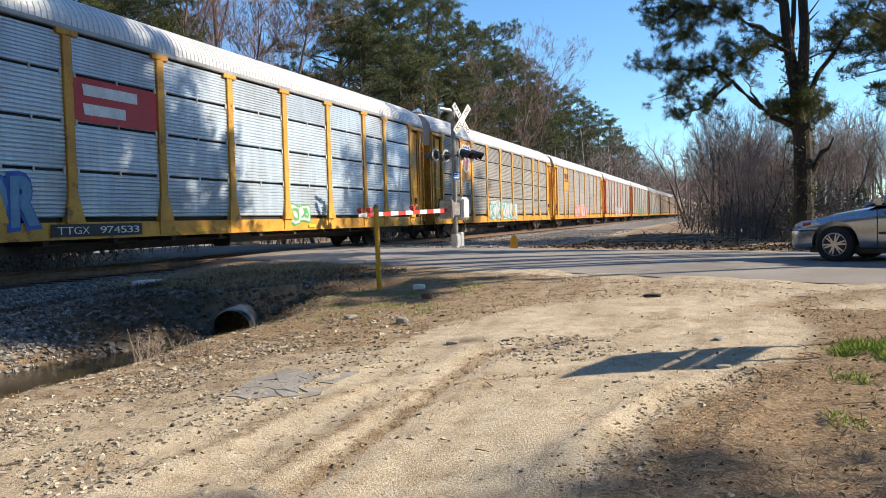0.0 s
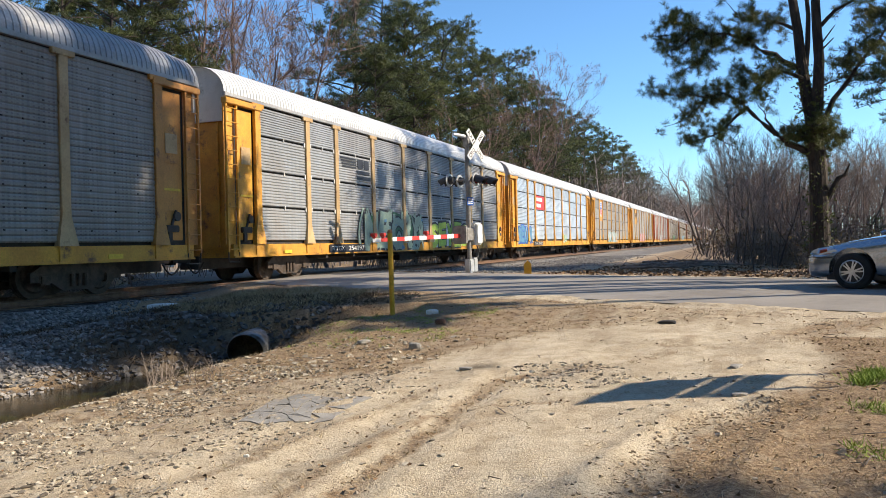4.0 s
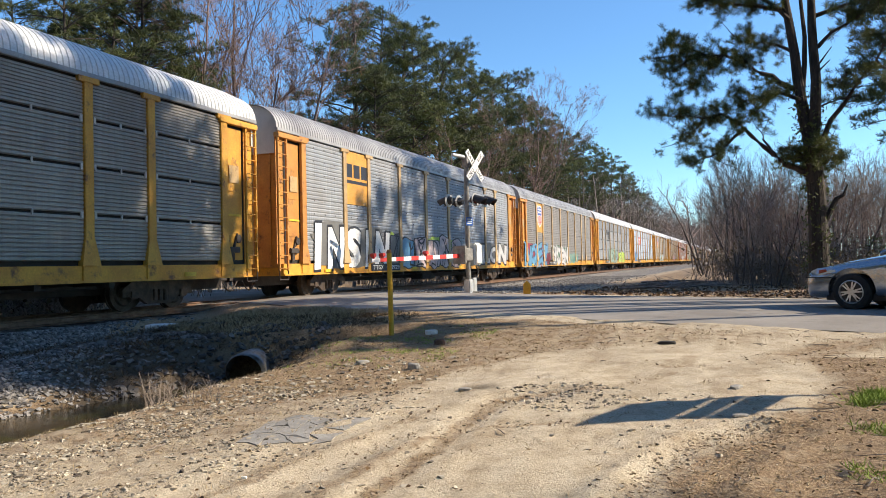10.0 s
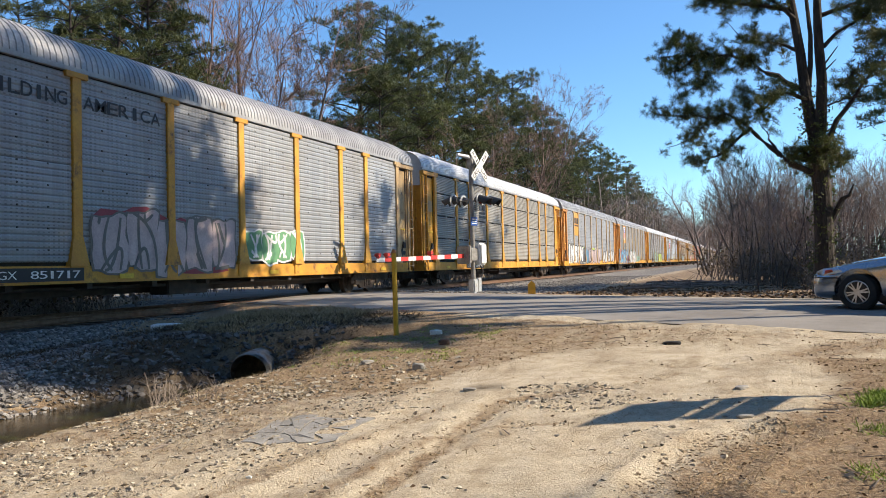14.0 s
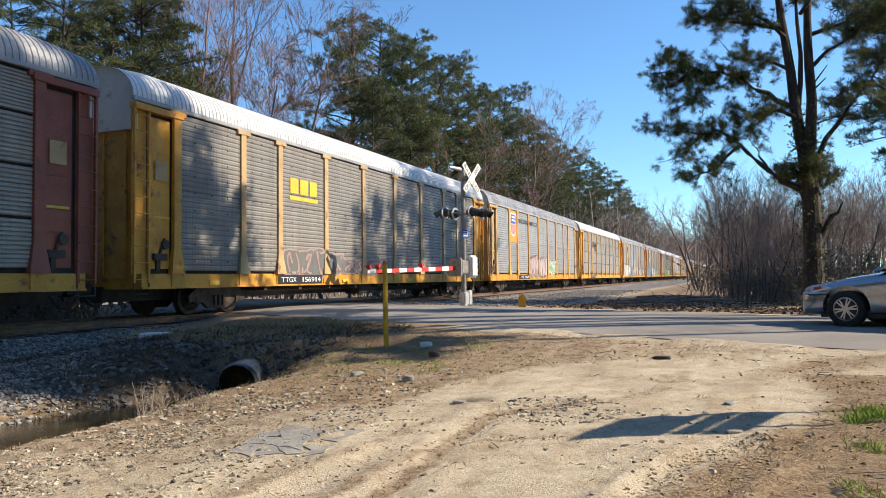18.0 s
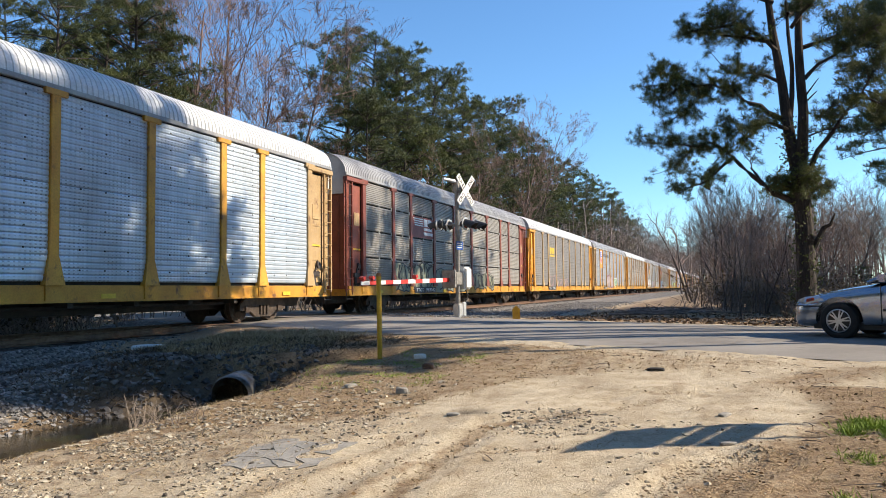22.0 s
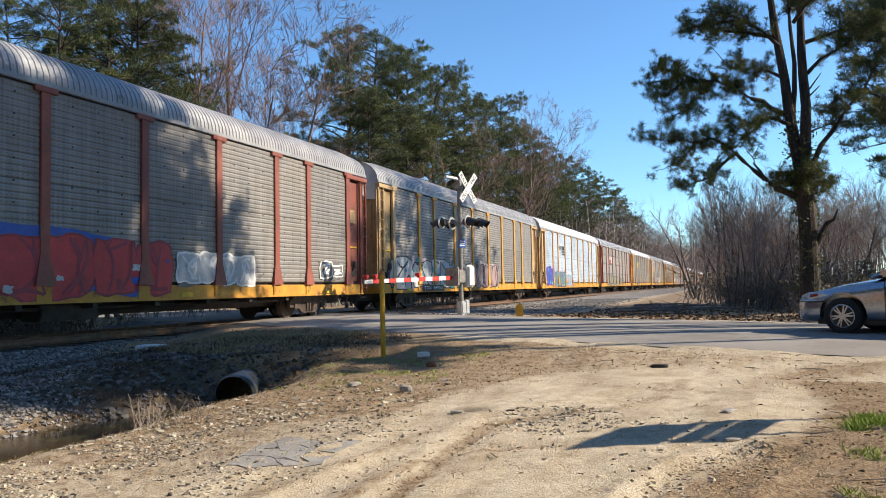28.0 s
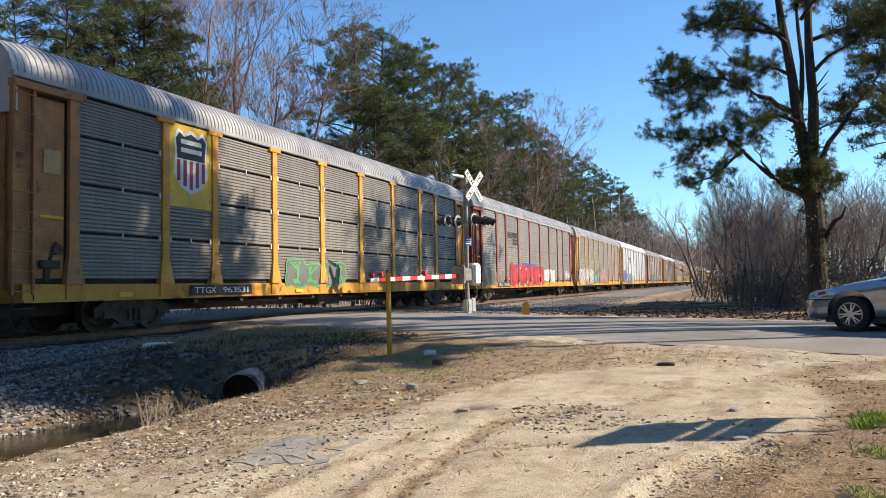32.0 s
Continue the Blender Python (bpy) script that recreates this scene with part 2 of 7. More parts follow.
    col = mixc(nt, 0.8, col, ramp(nt, grain, [(0.28, (0.62, 0.60, 0.57)), (0.5, (1, 1, 1)), (0.72, (1.25, 1.25, 1.25))]), "MULTIPLY")
    nt.links.new(col, bs.inputs["Base Color"])
    bs.inputs["Roughness"].default_value = 0.95
    hs = nt.nodes.new("ShaderNodeMath")
    hs.operation = "ADD"
    nt.links.new(grain, hs.inputs[0])
    nt.links.new(mid, hs.inputs[1])
    bp = node(nt, "ShaderNodeBump", Strength=0.8, Distance=0.028)
    nt.links.new(hs.outputs[0], bp.inputs["Height"])
    nt.links.new(bp.outputs[0], bs.inputs["Normal"])
    return m


def near_line(x, y, x0, y0, x1, y1):
    dx, dy = x1 - x0, y1 - y0
    t = np.clip(((x - x0) * dx + (y - y0) * dy) / (dx * dx + dy * dy), 0, 1)
    return np.hypot(x - x0 - t * dx, y - y0 - t * dy)


def litter_cover(x, y):
    """How thickly straw, needles and leaves lie at x, y of the lot, 0 to 1."""
    x, y = np.asarray(x, float), np.asarray(y, float)
    d_near = ROAD_MID - ROAD_HALF - (x * RN.x + y * RN.y)
    # dry grass between the ditch, the guard post and the road
    low = np.interp(x, [-5.8, -4.8, -4.0, -3.35, -3.15, -2.9, -2.45, -1.8, -0.5, 0.6], [5.6, 6.1, 6.55, 6.8, 8.1, 8.35, 9.1, 9.8, 10.1, 10.4])
    out = np.clip((y - low) / 0.8 + 0.3, 0, 1) * np.interp(x, [-5.5, -3.5, -1.5, 0.5], [0.92, 0.72, 0.56, 0.42]) * (x < 1.2)
    # gravelly band along the ditch
    out = np.maximum(out, np.interp(x, [-6.2, -4.9, -3.9, -2.8], [0.74, 0.60, 0.42, 0.1]) * np.interp(y, [3.6, 4.6, 5.6], [0.42, 0.68, 1.0]) * (y < 7.5))
    # litter right of the curved rut
    left = np.interp(y, [4.0, 4.5, 5.2, 5.75, 6.05, 6.4, 7.2, 8.0, 9.0], [-0.72, -0.62, -0.48, -0.28, -0.05, 0.15, 0.52, 0.70, 0.5])
    out = np.maximum(out, 0.9 * np.clip((x - left) / 0.45 + 0.35, 0, 1) * (y < 9.2))
    # wedge that widens towards the right, below the road
    side = np.clip((x + 0.5) / 1.2, 0, 1)
    mid_y = 8.6 + 0.92 * (x + 0.4)
    out = np.maximum(out, 0.66 * side * np.clip(1.3 - np.abs(y - mid_y) / (0.25 + 0.55 * side), 0, 1))
    for line, width, value in LITTER_LINES:
        d = np.full_like(x, 9.0)
        for (x0, y0), (x1, y1) in zip(line, line[1:]):
            d = np.minimum(d, near_line(x, y, x0, y0, x1, y1))
        out = np.maximum(out, value * np.clip(1.4 - d / width, 0, 1))
    return np.where(d_near < 0.45, np.minimum(out, 0.15), out)


LITTER_LINES = [
    ([(-2.2, 3.6), (-2.14, 4.6), (-2.13, 5.2), (-2.2, 6.1), (-2.1, 6.9), (-1.7, 7.2)], 0.11, 0.66),
    ([(-2.5, 3.8), (-2.4, 4.9), (-2.3, 5.6), (-1.9, 6.0), (-1.45, 6.15)], 0.09, 0.60),
    ([(-3.3, 3.6), (-3.0, 4.8), (-2.75, 5.9), (-2.55, 6.6)], 0.10, 0.50),
    ([(-1.7, 7.2), (-1.2, 7.6), (-0.7, 8.3)], 0.16, 0.46),
    ([(-2.3, 9.2), (-1.2, 8.9), (-0.2, 8.6)], 0.10, 0.44),
]


def ground_cover(me):
    """Cover type at each point: gravel, dead grass, ballast, mud (also the ditch's painted shade)."""
    co = np.empty(len(me.vertices) * 3)
    me.vertices.foreach_get("co", co)
    x, y, z = co.reshape(-1, 3).T
    s = x * RN.x + y * RN.y
    d_near = ROAD_MID - ROAD_HALF - s
    grav = np.interp(x, [-6.5, -4.6, -3.6, -2.6], [0.8, 0.68, 0.5, 0.1]) * np.interp(y, [3.6, 4.6, 5.6], [0.5, 0.7, 1.0]) * (y < 7.5) + 0.35 * (d_near < 0.5) * (d_near > -1)
    grav = np.maximum(grav, 0.62 * np.clip(1.3 - np.hypot((x + 1.55) / 0.55, (y - 7.15) / 0.6), 0, 1))
    straw = np.where(d_near > -0.5, litter_cover(x, y), 0.0)
    straw = np.maximum(straw, 0.95 * np.clip((-4.9 - x) / 0.7, 0, 1) * np.clip((y - 7.4) / 1.2, 0, 1))
    far = s > ROAD_MID + ROAD_HALF + 0.8
    straw = np.where(far & (x > -10.5), np.where(x > -6.5, 0.92, 0.6), straw)
    straw = np.where(x < -18, 0.9, straw)
    ball = np.clip((np.interp(y, [2, 7.4, 8.9, 10.5, 12.2, 14.5], [-9.0, -8.8, -9.1, -10.6, -12.0, -13.3]) - 0.1 - x) / 0.6, 0, 1) * (x > -20) * (np.abs(s - ROAD_MID) > ROAD_HALF)
    ball = np.maximum(ball, np.clip((-7.0 - x) / 1.6, 0, 1) * far * (x > -20))
    bank = (s < ROAD_MID - ROAD_HALF) & (d_near < 3.2) & (x > -13) & (x < -6.5)
    ball = np.where(bank, ball * 0.25, ball)
    straw = np.where(bank, 0.85, straw)
    pit = (x < -6.6) & (x > -13) & (y > 8.4) & (s < ROAD_MID - ROAD_HALF) & (ball < 0.5)
    straw = np.where(pit, 0.9, straw)
    straw = np.where((ball > 0.5) & ~bank, 0.2, straw)
    mud = np.clip((-0.82 - z) / 0.12, 0, 1) * (x > -12) * (y < 14)
    # dark soil round the culvert, laid on thicker to imitate the ditch's deep shade
    mud = np.maximum(mud, 0.9 * np.clip(1.4 - near_line(x, y, -8.3, 8.9, -6.6, 11.9) / 0.7, 0, 1))
    mud = np.maximum(mud, 0.85 * np.clip(1.6 - near_line(x, y, -8.6, 9.2, -10.8, 12.5) / 1.3, 0, 1) * (s < ROAD_MID - ROAD_HALF - 1.5))
    mud = np.maximum(mud, 0.85 * np.clip(1 - np.hypot((x + 2.50) / 0.42, (y - 7.38) / 0.34), 0, 1))
    at = me.color_attributes.new("cover", "FLOAT_COLOR", "POINT")
    at.data.foreach_set("color", np.stack([grav, straw, ball, mud], 1).ravel())


M["soil"] = ground_material()
gm = grid_mesh("ground", steps((-900, -60, 10), (-60, -15, 30), (-15, -6.5, 85), (-6.5, 1.5, 160), (1.5, 4, 25), (4, 40, 30), (40, 900, 10)),
               steps((-400, -20, 8), (-20, 0, 12), (0, 3, 20), (3, 9, 130), (9, 18, 90), (18, 60, 60), (60, 1200, 24)), ground_height)
ground_cover(gm)
ground = part_of("ground", gm, M["soil"])
tagged(ground, "sandy dirt lot with gravel, dry grass and a ditch", "ground", kind="structure")

# water in the ditch
bm = bmesh.new()
box(bm, (-10.6, -8, WATER_Z - 0.05), (-6.2, 11.0, WATER_Z))
tagged(part("water", bm, M["water"]), "shallow muddy water standing in the ditch", "water", kind="structure")


# ---- road ----
def road_strip(name, s0, s1, u0, u1, z, material, jag=0.0, du=0.5):
    us = np.arange(u0, u1 + du, du)
    verts, faces = [], []
    for i, u in enumerate(us):
        for j, s in enumerate((s0, (s0 * 2 + s1) / 3, (s0 + s1 * 2) / 3, s1)):
            s2 = s + (jag * noise.noise((u * 0.7, s, 1.0)) + 0.5 * jag * noise.noise((u * 3.1, s, 4.0)) if j in (0, 3) else 0)
            p = RU * u + RN * s2
            verts.append((p.x, p.y, z + (0.04 if j in (1, 2) else -0.012)))
    for i in range(len(us) - 1):
        for j in range(3):
            a = i * 4 + j
            faces.append((a, a + 1, a + 5, a + 4))
    return part_of(name, mesh_from(name, verts, faces), material)


tagged(road_strip("road", ROAD_MID - ROAD_HALF, ROAD_MID + ROAD_HALF, -60, 80, -0.02, M["asphalt"], 0.18),
       "worn grey asphalt road crossing the railway", "road", kind="structure")


# ---- railway ----
def rail_mesh(length):
    prof = [(-0.07, 0), (0.07, 0), (0.07, 0.02), (0.012, 0.045), (0.012, 0.13), (0.036, 0.14), (0.036, 0.17), (-0.036, 0.17), (-0.036, 0.14), (-0.012, 0.13), (-0.012, 0.045), (-0.07, 0.02)]
    v = [(x, y, z) for y in (0, length) for x, z in prof]
    n = len(prof)
    return mesh_from("rail", v, [(i, (i + 1) % n, n + (i + 1) % n, n + i) for i in range(n)] + [tuple(range(n))[::-1], tuple(range(n, 2 * n))])


track = empty("railway_track", pose(TRACK_X, 0, 0), "single railway track with rusty rails on wooden ties and ballast", "railway track", kind="structure")
for sx in (-0.755, 0.755):
    part_of("rail", rail_mesh(1100), M["rail"], track, loc=(sx, -250, -0.17))


# ---- autorack cars ----
PITCH, SPEED, Y0 = 28.4, 9.9, 21.2
SIDE, EAVE, SILL_TOP, SILL_LOW, HALF = 1.5, 5.32, 1.12, 0.74, 13.65
POSTS = (-12.1, -9.25, -7.3, -4.38, -1.46, 1.46, 4.38, 7.3, 9.25, 12.1)
ROWS_Z = (1.2, 2.25, 3.32, 4.38, 5.27)
TONE = {
    "aluminium": ((0.25, 0.265, 0.28), (0.36, 0.375, 0.39)),
    "blue_grey": ((0.46, 0.55, 0.64), (0.63, 0.71, 0.79)),
    "weathered": ((0.19, 0.18, 0.165), (0.30, 0.285, 0.26)),
    "tan_grey": ((0.30, 0.285, 0.255), (0.40, 0.385, 0.35)),
}


def panel_material(name, a, b, holes, metal=0.25):
    """Galvanised side sheet: streaks of grime running down, faint rust, and rows of punched holes."""
    m, nt, bs = blank(name)
    v = coords(nt, "Object")
    streak = noise_fac(nt, 1.0, 6, 0.7, coords(nt, "Object", (1, 7, 0.5)))
    col = ramp(nt, streak, [(0.3, a), (0.68, b)])
    big = noise_fac(nt, 0.5, 4, 0.6, v)
    col = mixc(nt, ramp(nt, big, [(0.45, (0, 0, 0)), (0.8, (0.55, 0.55, 0.55))]), col, (0.20, 0.17, 0.14))
    rust = noise_fac(nt, 2.6, 8, 0.75, coords(nt, "Object", (1, 3, 0.8)))
    col = mixc(nt, ramp(nt, rust, [(0.64, (0, 0, 0)), (0.80, (0.7, 0.7, 0.7))]), col, (0.23, 0.10, 0.05))
    oi = nt.nodes.new("ShaderNodeObjectInfo")
    col = mixc(nt, 1.0, col, ramp(nt, oi.outputs["Random"], [(0, (0.9, 0.9, 0.9)), (1, (1.08, 1.08, 1.08))]), "MULTIPLY")
    if holes:
        sep = nt.nodes.new("ShaderNodeSeparateXYZ")
        nt.links.new(v, sep.inputs[0])

        def wave(axis, pitch, limit):
            mu = nt.nodes.new("ShaderNodeMath")
            mu.operation, mu.inputs[1].default_value = "MULTIPLY", 2 * math.pi / pitch
            nt.links.new(sep.outputs[axis], mu.inputs[0])
            si = nt.nodes.new("ShaderNodeMath")
            si.operation = "SINE"
            nt.links.new(mu.outputs[0], si.inputs[0])
            gt = nt.nodes.new("ShaderNodeMath")
            gt.operation, gt.inputs[1].default_value = "GREATER_THAN", limit
            nt.links.new(si.outputs[0], gt.inputs[0])
            return gt.outputs[0]
        dots = nt.nodes.new("ShaderNodeMath")
        dots.operation = "MULTIPLY"
        nt.links.new(wave("Y", 0.125, 0.25), dots.inputs[0])
        nt.links.new(wave("Z", 0.075, 0.35), dots.inputs[1])
        keep = nt.nodes.new("ShaderNodeMath")
        keep.operation = "MULTIPLY"
        nt.links.new(dots.outputs[0], keep.inputs[0])
        nt.links.new(ramp(nt, noise_fac(nt, 1.3, 2, 0.5, coords(nt, "Object", (1, 1, 2.5))), [(0.36, (0.05, 0.05, 0.05)), (0.62, (0.5, 0.5, 0.5))]), keep.inputs[1])
        col = mixc(nt, keep.outputs[0], col, (0.05, 0.055, 0.06))
    nt.links.new(col, bs.inputs["Base Color"])
    bs.inputs["Metallic"].default_value = metal
    nt.links.new(ramp(nt, big, [(0.3, (0.42,) * 3), (0.7, (0.62,) * 3)]), bs.inputs["Roughness"])
    return m


for tn, (ca, cb) in TONE.items():
    for holes in (False, True):
        M[tn, holes] = panel_material("side_sheet_" + tn, ca, cb, holes, 0.6 if tn == "blue_grey" else 0.25)
PAINT = {
    "yellow": ((0.52, 0.24, 0.03), (0.66, 0.345, 0.04)),
    "tan": ((0.40, 0.265, 0.12), (0.50, 0.35, 0.175)),
    "orange": ((0.46, 0.20, 0.045), (0.58, 0.28, 0.06)),
    "brown": ((0.20, 0.055, 0.035), (0.29, 0.085, 0.055)),
    "rust": ((0.28, 0.13, 0.05), (0.46, 0.22, 0.07)),
    "vermilion": ((0.46, 0.10, 0.035), (0.58, 0.15, 0.05)),
}
for pn, (ca, cb) in PAINT.items():
    M["paint_" + pn] = surface("rack_paint_" + pn, ca, cb, 1.4, 0.55, fine=22, bump=0.15, spots=((0.15, 0.07, 0.035), 1.9, 0.555), vary=0.1)
M["roof_white"] = surface("roof_white", (0.60, 0.61, 0.61), (0.74, 0.74, 0.73), 0.8, 0.5, 0.1, fine=16, bump=0.1, stretch=(1, 0.6, 1))
M["roof_grey"] = surface("roof_grey", (0.26, 0.26, 0.265), (0.42, 0.42, 0.415), 0.7, 0.5, 0.25, fine=16, bump=0.1, spots=((0.20, 0.16, 0.13), 1.5, 0.62))
M["end_white"] = surface("end_white", (0.50, 0.49, 0.46), (0.66, 0.65, 0.62), 1.0, 0.6, spots=((0.04, 0.028, 0.022), 1.8, 0.60))
# near-black colour stands in for the unlit space inside the cars
M["inside"] = surface("inside_shade", (0.02, 0.02, 0.02), (0.04, 0.038, 0.035), 2, 0.9)
M["wheel"] = surface("wheel_steel", (0.05, 0.038, 0.03), (0.12, 0.088, 0.066), 5, 0.6, 0.4)


def flat_paint(name, c, rough=0.5, grime=0.62):
    c = np.array(c)
    return surface(name, tuple(c * 0.85), tuple(np.minimum(c * 1.08, 0.9)), 2.2, rough, fine=18, bump=0.05, spots=(tuple(c * 0.45 + 0.03), 3.2, grime))


INK = {n: flat_paint("ink_" + n, c) for n, c in {
    "white": (0.74, 0.74, 0.72), "black": (0.02, 0.02, 0.025), "blue": (0.03, 0.10, 0.42), "sky": (0.10, 0.42, 0.62), "red": (0.52, 0.045, 0.05),
    "green": (0.10, 0.36, 0.12), "lime": (0.42, 0.58, 0.07), "mint": (0.25, 0.58, 0.42), "pink": (0.68, 0.42, 0.42), "silver": (0.50, 0.50, 0.50),
    "purple": (0.16, 0.05, 0.34), "teal": (0.05, 0.30, 0.30), "cream": (0.56, 0.55, 0.42), "yellow": (0.72, 0.48, 0.04), "orange": (0.62, 0.30, 0.05), "maroon": (0.28, 0.04, 0.06), "ash": (0.15, 0.147, 0.137), "blush": (0.36, 0.25, 0.24), "sage": (0.27, 0.36, 0.29), "steel": (0.11, 0.27, 0.43), "moss": (0.27, 0.28, 0.20), "rose": (0.50, 0.40, 0.40), "forest": (0.05, 0.15, 0.07), "brick": (0.27, 0.055, 0.04), "leaf": (0.13, 0.30, 0.15)}.items()}


SAY = {"sage": "grey-green", "steel": "steel blue", "moss": "moss grey", "rose": "dusty pink", "forest": "dark green", "leaf": "leaf green", "ash": "ash grey"}


def corrugated(name, y0, y1, z0, z1, ribs, depth=0.028):
    """A side sheet with horizontal ribs, with its own edges."""
    pts = []
    n = ribs * 4
    for i in range(n + 1):
        ph = i / 4 % 1
        pts.append((SIDE - depth * (0.0 if 0.2 < ph < 0.8 else 1.0), z0 + (z1 - z0) * i / n))
    verts = [(x, y, z) for y in (y0, y1) for x, z in pts] + [(SIDE - 0.07, y, z) for y in (y0, y1) for z in (z0, z1)]
    m = n + 1
    faces = [(i, m + i, m + i + 1, i + 1) for i in range(n)]
    faces += [(0, 2 * m, 2 * m + 2, m), (m - 1, 2 * m - 1, 2 * m + 3, 2 * m + 1)]
    return mesh_from(name, verts, faces)


BAY_MESH = {}
for bi, (ya, yb) in enumerate(zip(POSTS, POSTS[1:])):
    for ri in range(4):
        BAY_MESH["four", bi, ri] = corrugated("side_panel", ya + 0.06, yb - 0.06, ROWS_Z[ri] + 0.03, ROWS_Z[ri + 1] - 0.03, 11)
    for ri, (za, zb) in enumerate(((1.2, 3.28), (3.29, 5.27))):
        BAY_MESH["two", bi, ri] = corrugated("side_panel", ya + 0.06, yb - 0.06, za, zb, 15, 0.016)
    for m in [BAY_MESH["four", bi, r] for r in range(4)] + [BAY_MESH["two", bi, r] for r in range(2)]:
        m.materials.append(M["panel"])


def roof_mesh():
    n, ys = 14, []
    y = -HALF
    while y < HALF - 0.05:
        ys += [(y, 0.0), (y + 0.085, 0.0), (y + 0.10, -0.022), (y + 0.145, -0.022)]
        y += 0.16
    ys.append((HALF, 0.0))
    prof = [math.pi * i / n for i in range(n + 1)]
    verts, faces = [], []
    for y, d in ys:
        cap = max(0.0, (abs(y) - HALF + 1.0)) * 0.10
        for a in prof:
            verts.append((-(SIDE + 0.03 + d) * math.copysign(abs(math.cos(a)) ** 0.75, math.cos(a)), y, EAVE + (1.02 + d - cap) * math.sin(a) ** 0.85))
    k = n + 1
    for i in range(len(ys) - 1):
        faces += [(i * k + j, i * k + j + 1, (i + 1) * k + j + 1, (i + 1) * k + j) for j in range(n)]
    return mesh_from("roof", verts, faces)


def shape(points, y_off=0.0, z_off=0.0, x=SIDE + 0.012, thick=0.008):
    """A flat plate on the car's side, from an outline in y, z."""
    bm = bmesh.new()
    f = bm.faces.new([bm.verts.new((x, p[0] + y_off, p[1] + z_off)) for p in points])
    bmesh.ops.recalc_face_normals(bm, faces=bm.faces[:])
    ex = bmesh.ops.extrude_face_region(bm, geom=[f])
    for v in ex["geom"]:
        if isinstance(v, bmesh.types.BMVert):
            v.co.x -= thick
    bmesh.ops.recalc_face_normals(bm, faces=bm.faces[:])
    return bm


def rect(y0, z0, y1, z1):
    return [(y0, z0), (y1, z0), (y1, z1), (y0, z1)]


def letters(text, y0, y1, z0, z1, x, bold=0.0, slant=0.0, jitter=0.0, rng=None, thick=0.003):
    """Text as a mesh on the car's near side, reading along +y, fitted into the box, letter by letter."""
    bm = bmesh.new()
    w = (y1 - y0) / len(text)
    for i, ch in enumerate(text):
        if ch == " ":
            continue
        cu = bpy.data.curves.new("letter", "FONT")
        cu.body, cu.offset, cu.extrude, cu.resolution_u = ch, bold, 0.0, 3
        ob = bpy.data.objects.new("letter", cu)
        me = ob.to_mesh()
        co = np.array([v.co[:] for v in me.vertices])
        if len(co):
            lo, hi = co.min(0), co.max(0)
            span = np.maximum(hi - lo, 1e-3)
            r = rng or random
            a, dz = r.uniform(-jitter, jitter), r.uniform(-jitter, jitter) * (z1 - z0) * 0.4
            cw = w * (0.34 if ch in "I1" else 0.94) * (1 + jitter * 0.5)
            cy, cz = y0 + w * (i + 0.5), (z0 + z1) / 2 + dz
            vs = []
            for c in co:
                u, v = ((c[0] - lo[0]) / span[0] - 0.5) * cw, ((c[1] - lo[1]) / span[1] - 0.5) * (z1 - z0)
                if jitter > 0.1:   # bent, hand-drawn look
                    u, v = u + jitter * w * 0.8 * noise.noise((u * 1.7 + a * 40, v * 2.2, i)), v + jitter * 1.2 * noise.noise((v * 1.3 + dz * 9, u * 1.9, i + 5))
                vs.append(bm.verts.new((x + 0.0004 * i, cy + u * math.cos(a) - v * math.sin(a) + slant * v, cz + u * math.sin(a) + v * math.cos(a))))
            for p in me.polygons:
                try:
                    bm.faces.new([vs[j] for j in p.vertices])
                except ValueError:
                    pass
        ob.to_mesh_clear()
        bpy.data.objects.remove(ob)
        bpy.data.curves.remove(cu)
    return bm


def cloud(y0, y1, z0, z1, x, rng, lumps=9, ragged=0.22):
    """An uneven sprayed patch."""
    n = 40
    cy, cz, ry, rz = (y0 + y1) / 2, (z0 + z1) / 2, (y1 - y0) / 2, (z1 - z0) / 2
    ph = rng.uniform(0, 9)
    pts = []
    for i in range(n):
        a = 2 * math.pi * i / n
        k = 1 - ragged * (0.5 + 0.5 * noise.noise((math.cos(a) * lumps / 4, math.sin(a) * lumps / 4, ph)) * 2)
        sq = max(abs(math.cos(a)), abs(math.sin(a)))
        pts.append((cy + ry * k * math.cos(a) / sq ** 0.7, cz + rz * k * math.sin(a) / sq ** 0.7))
    return shape(pts, x=x, thick=0.002)


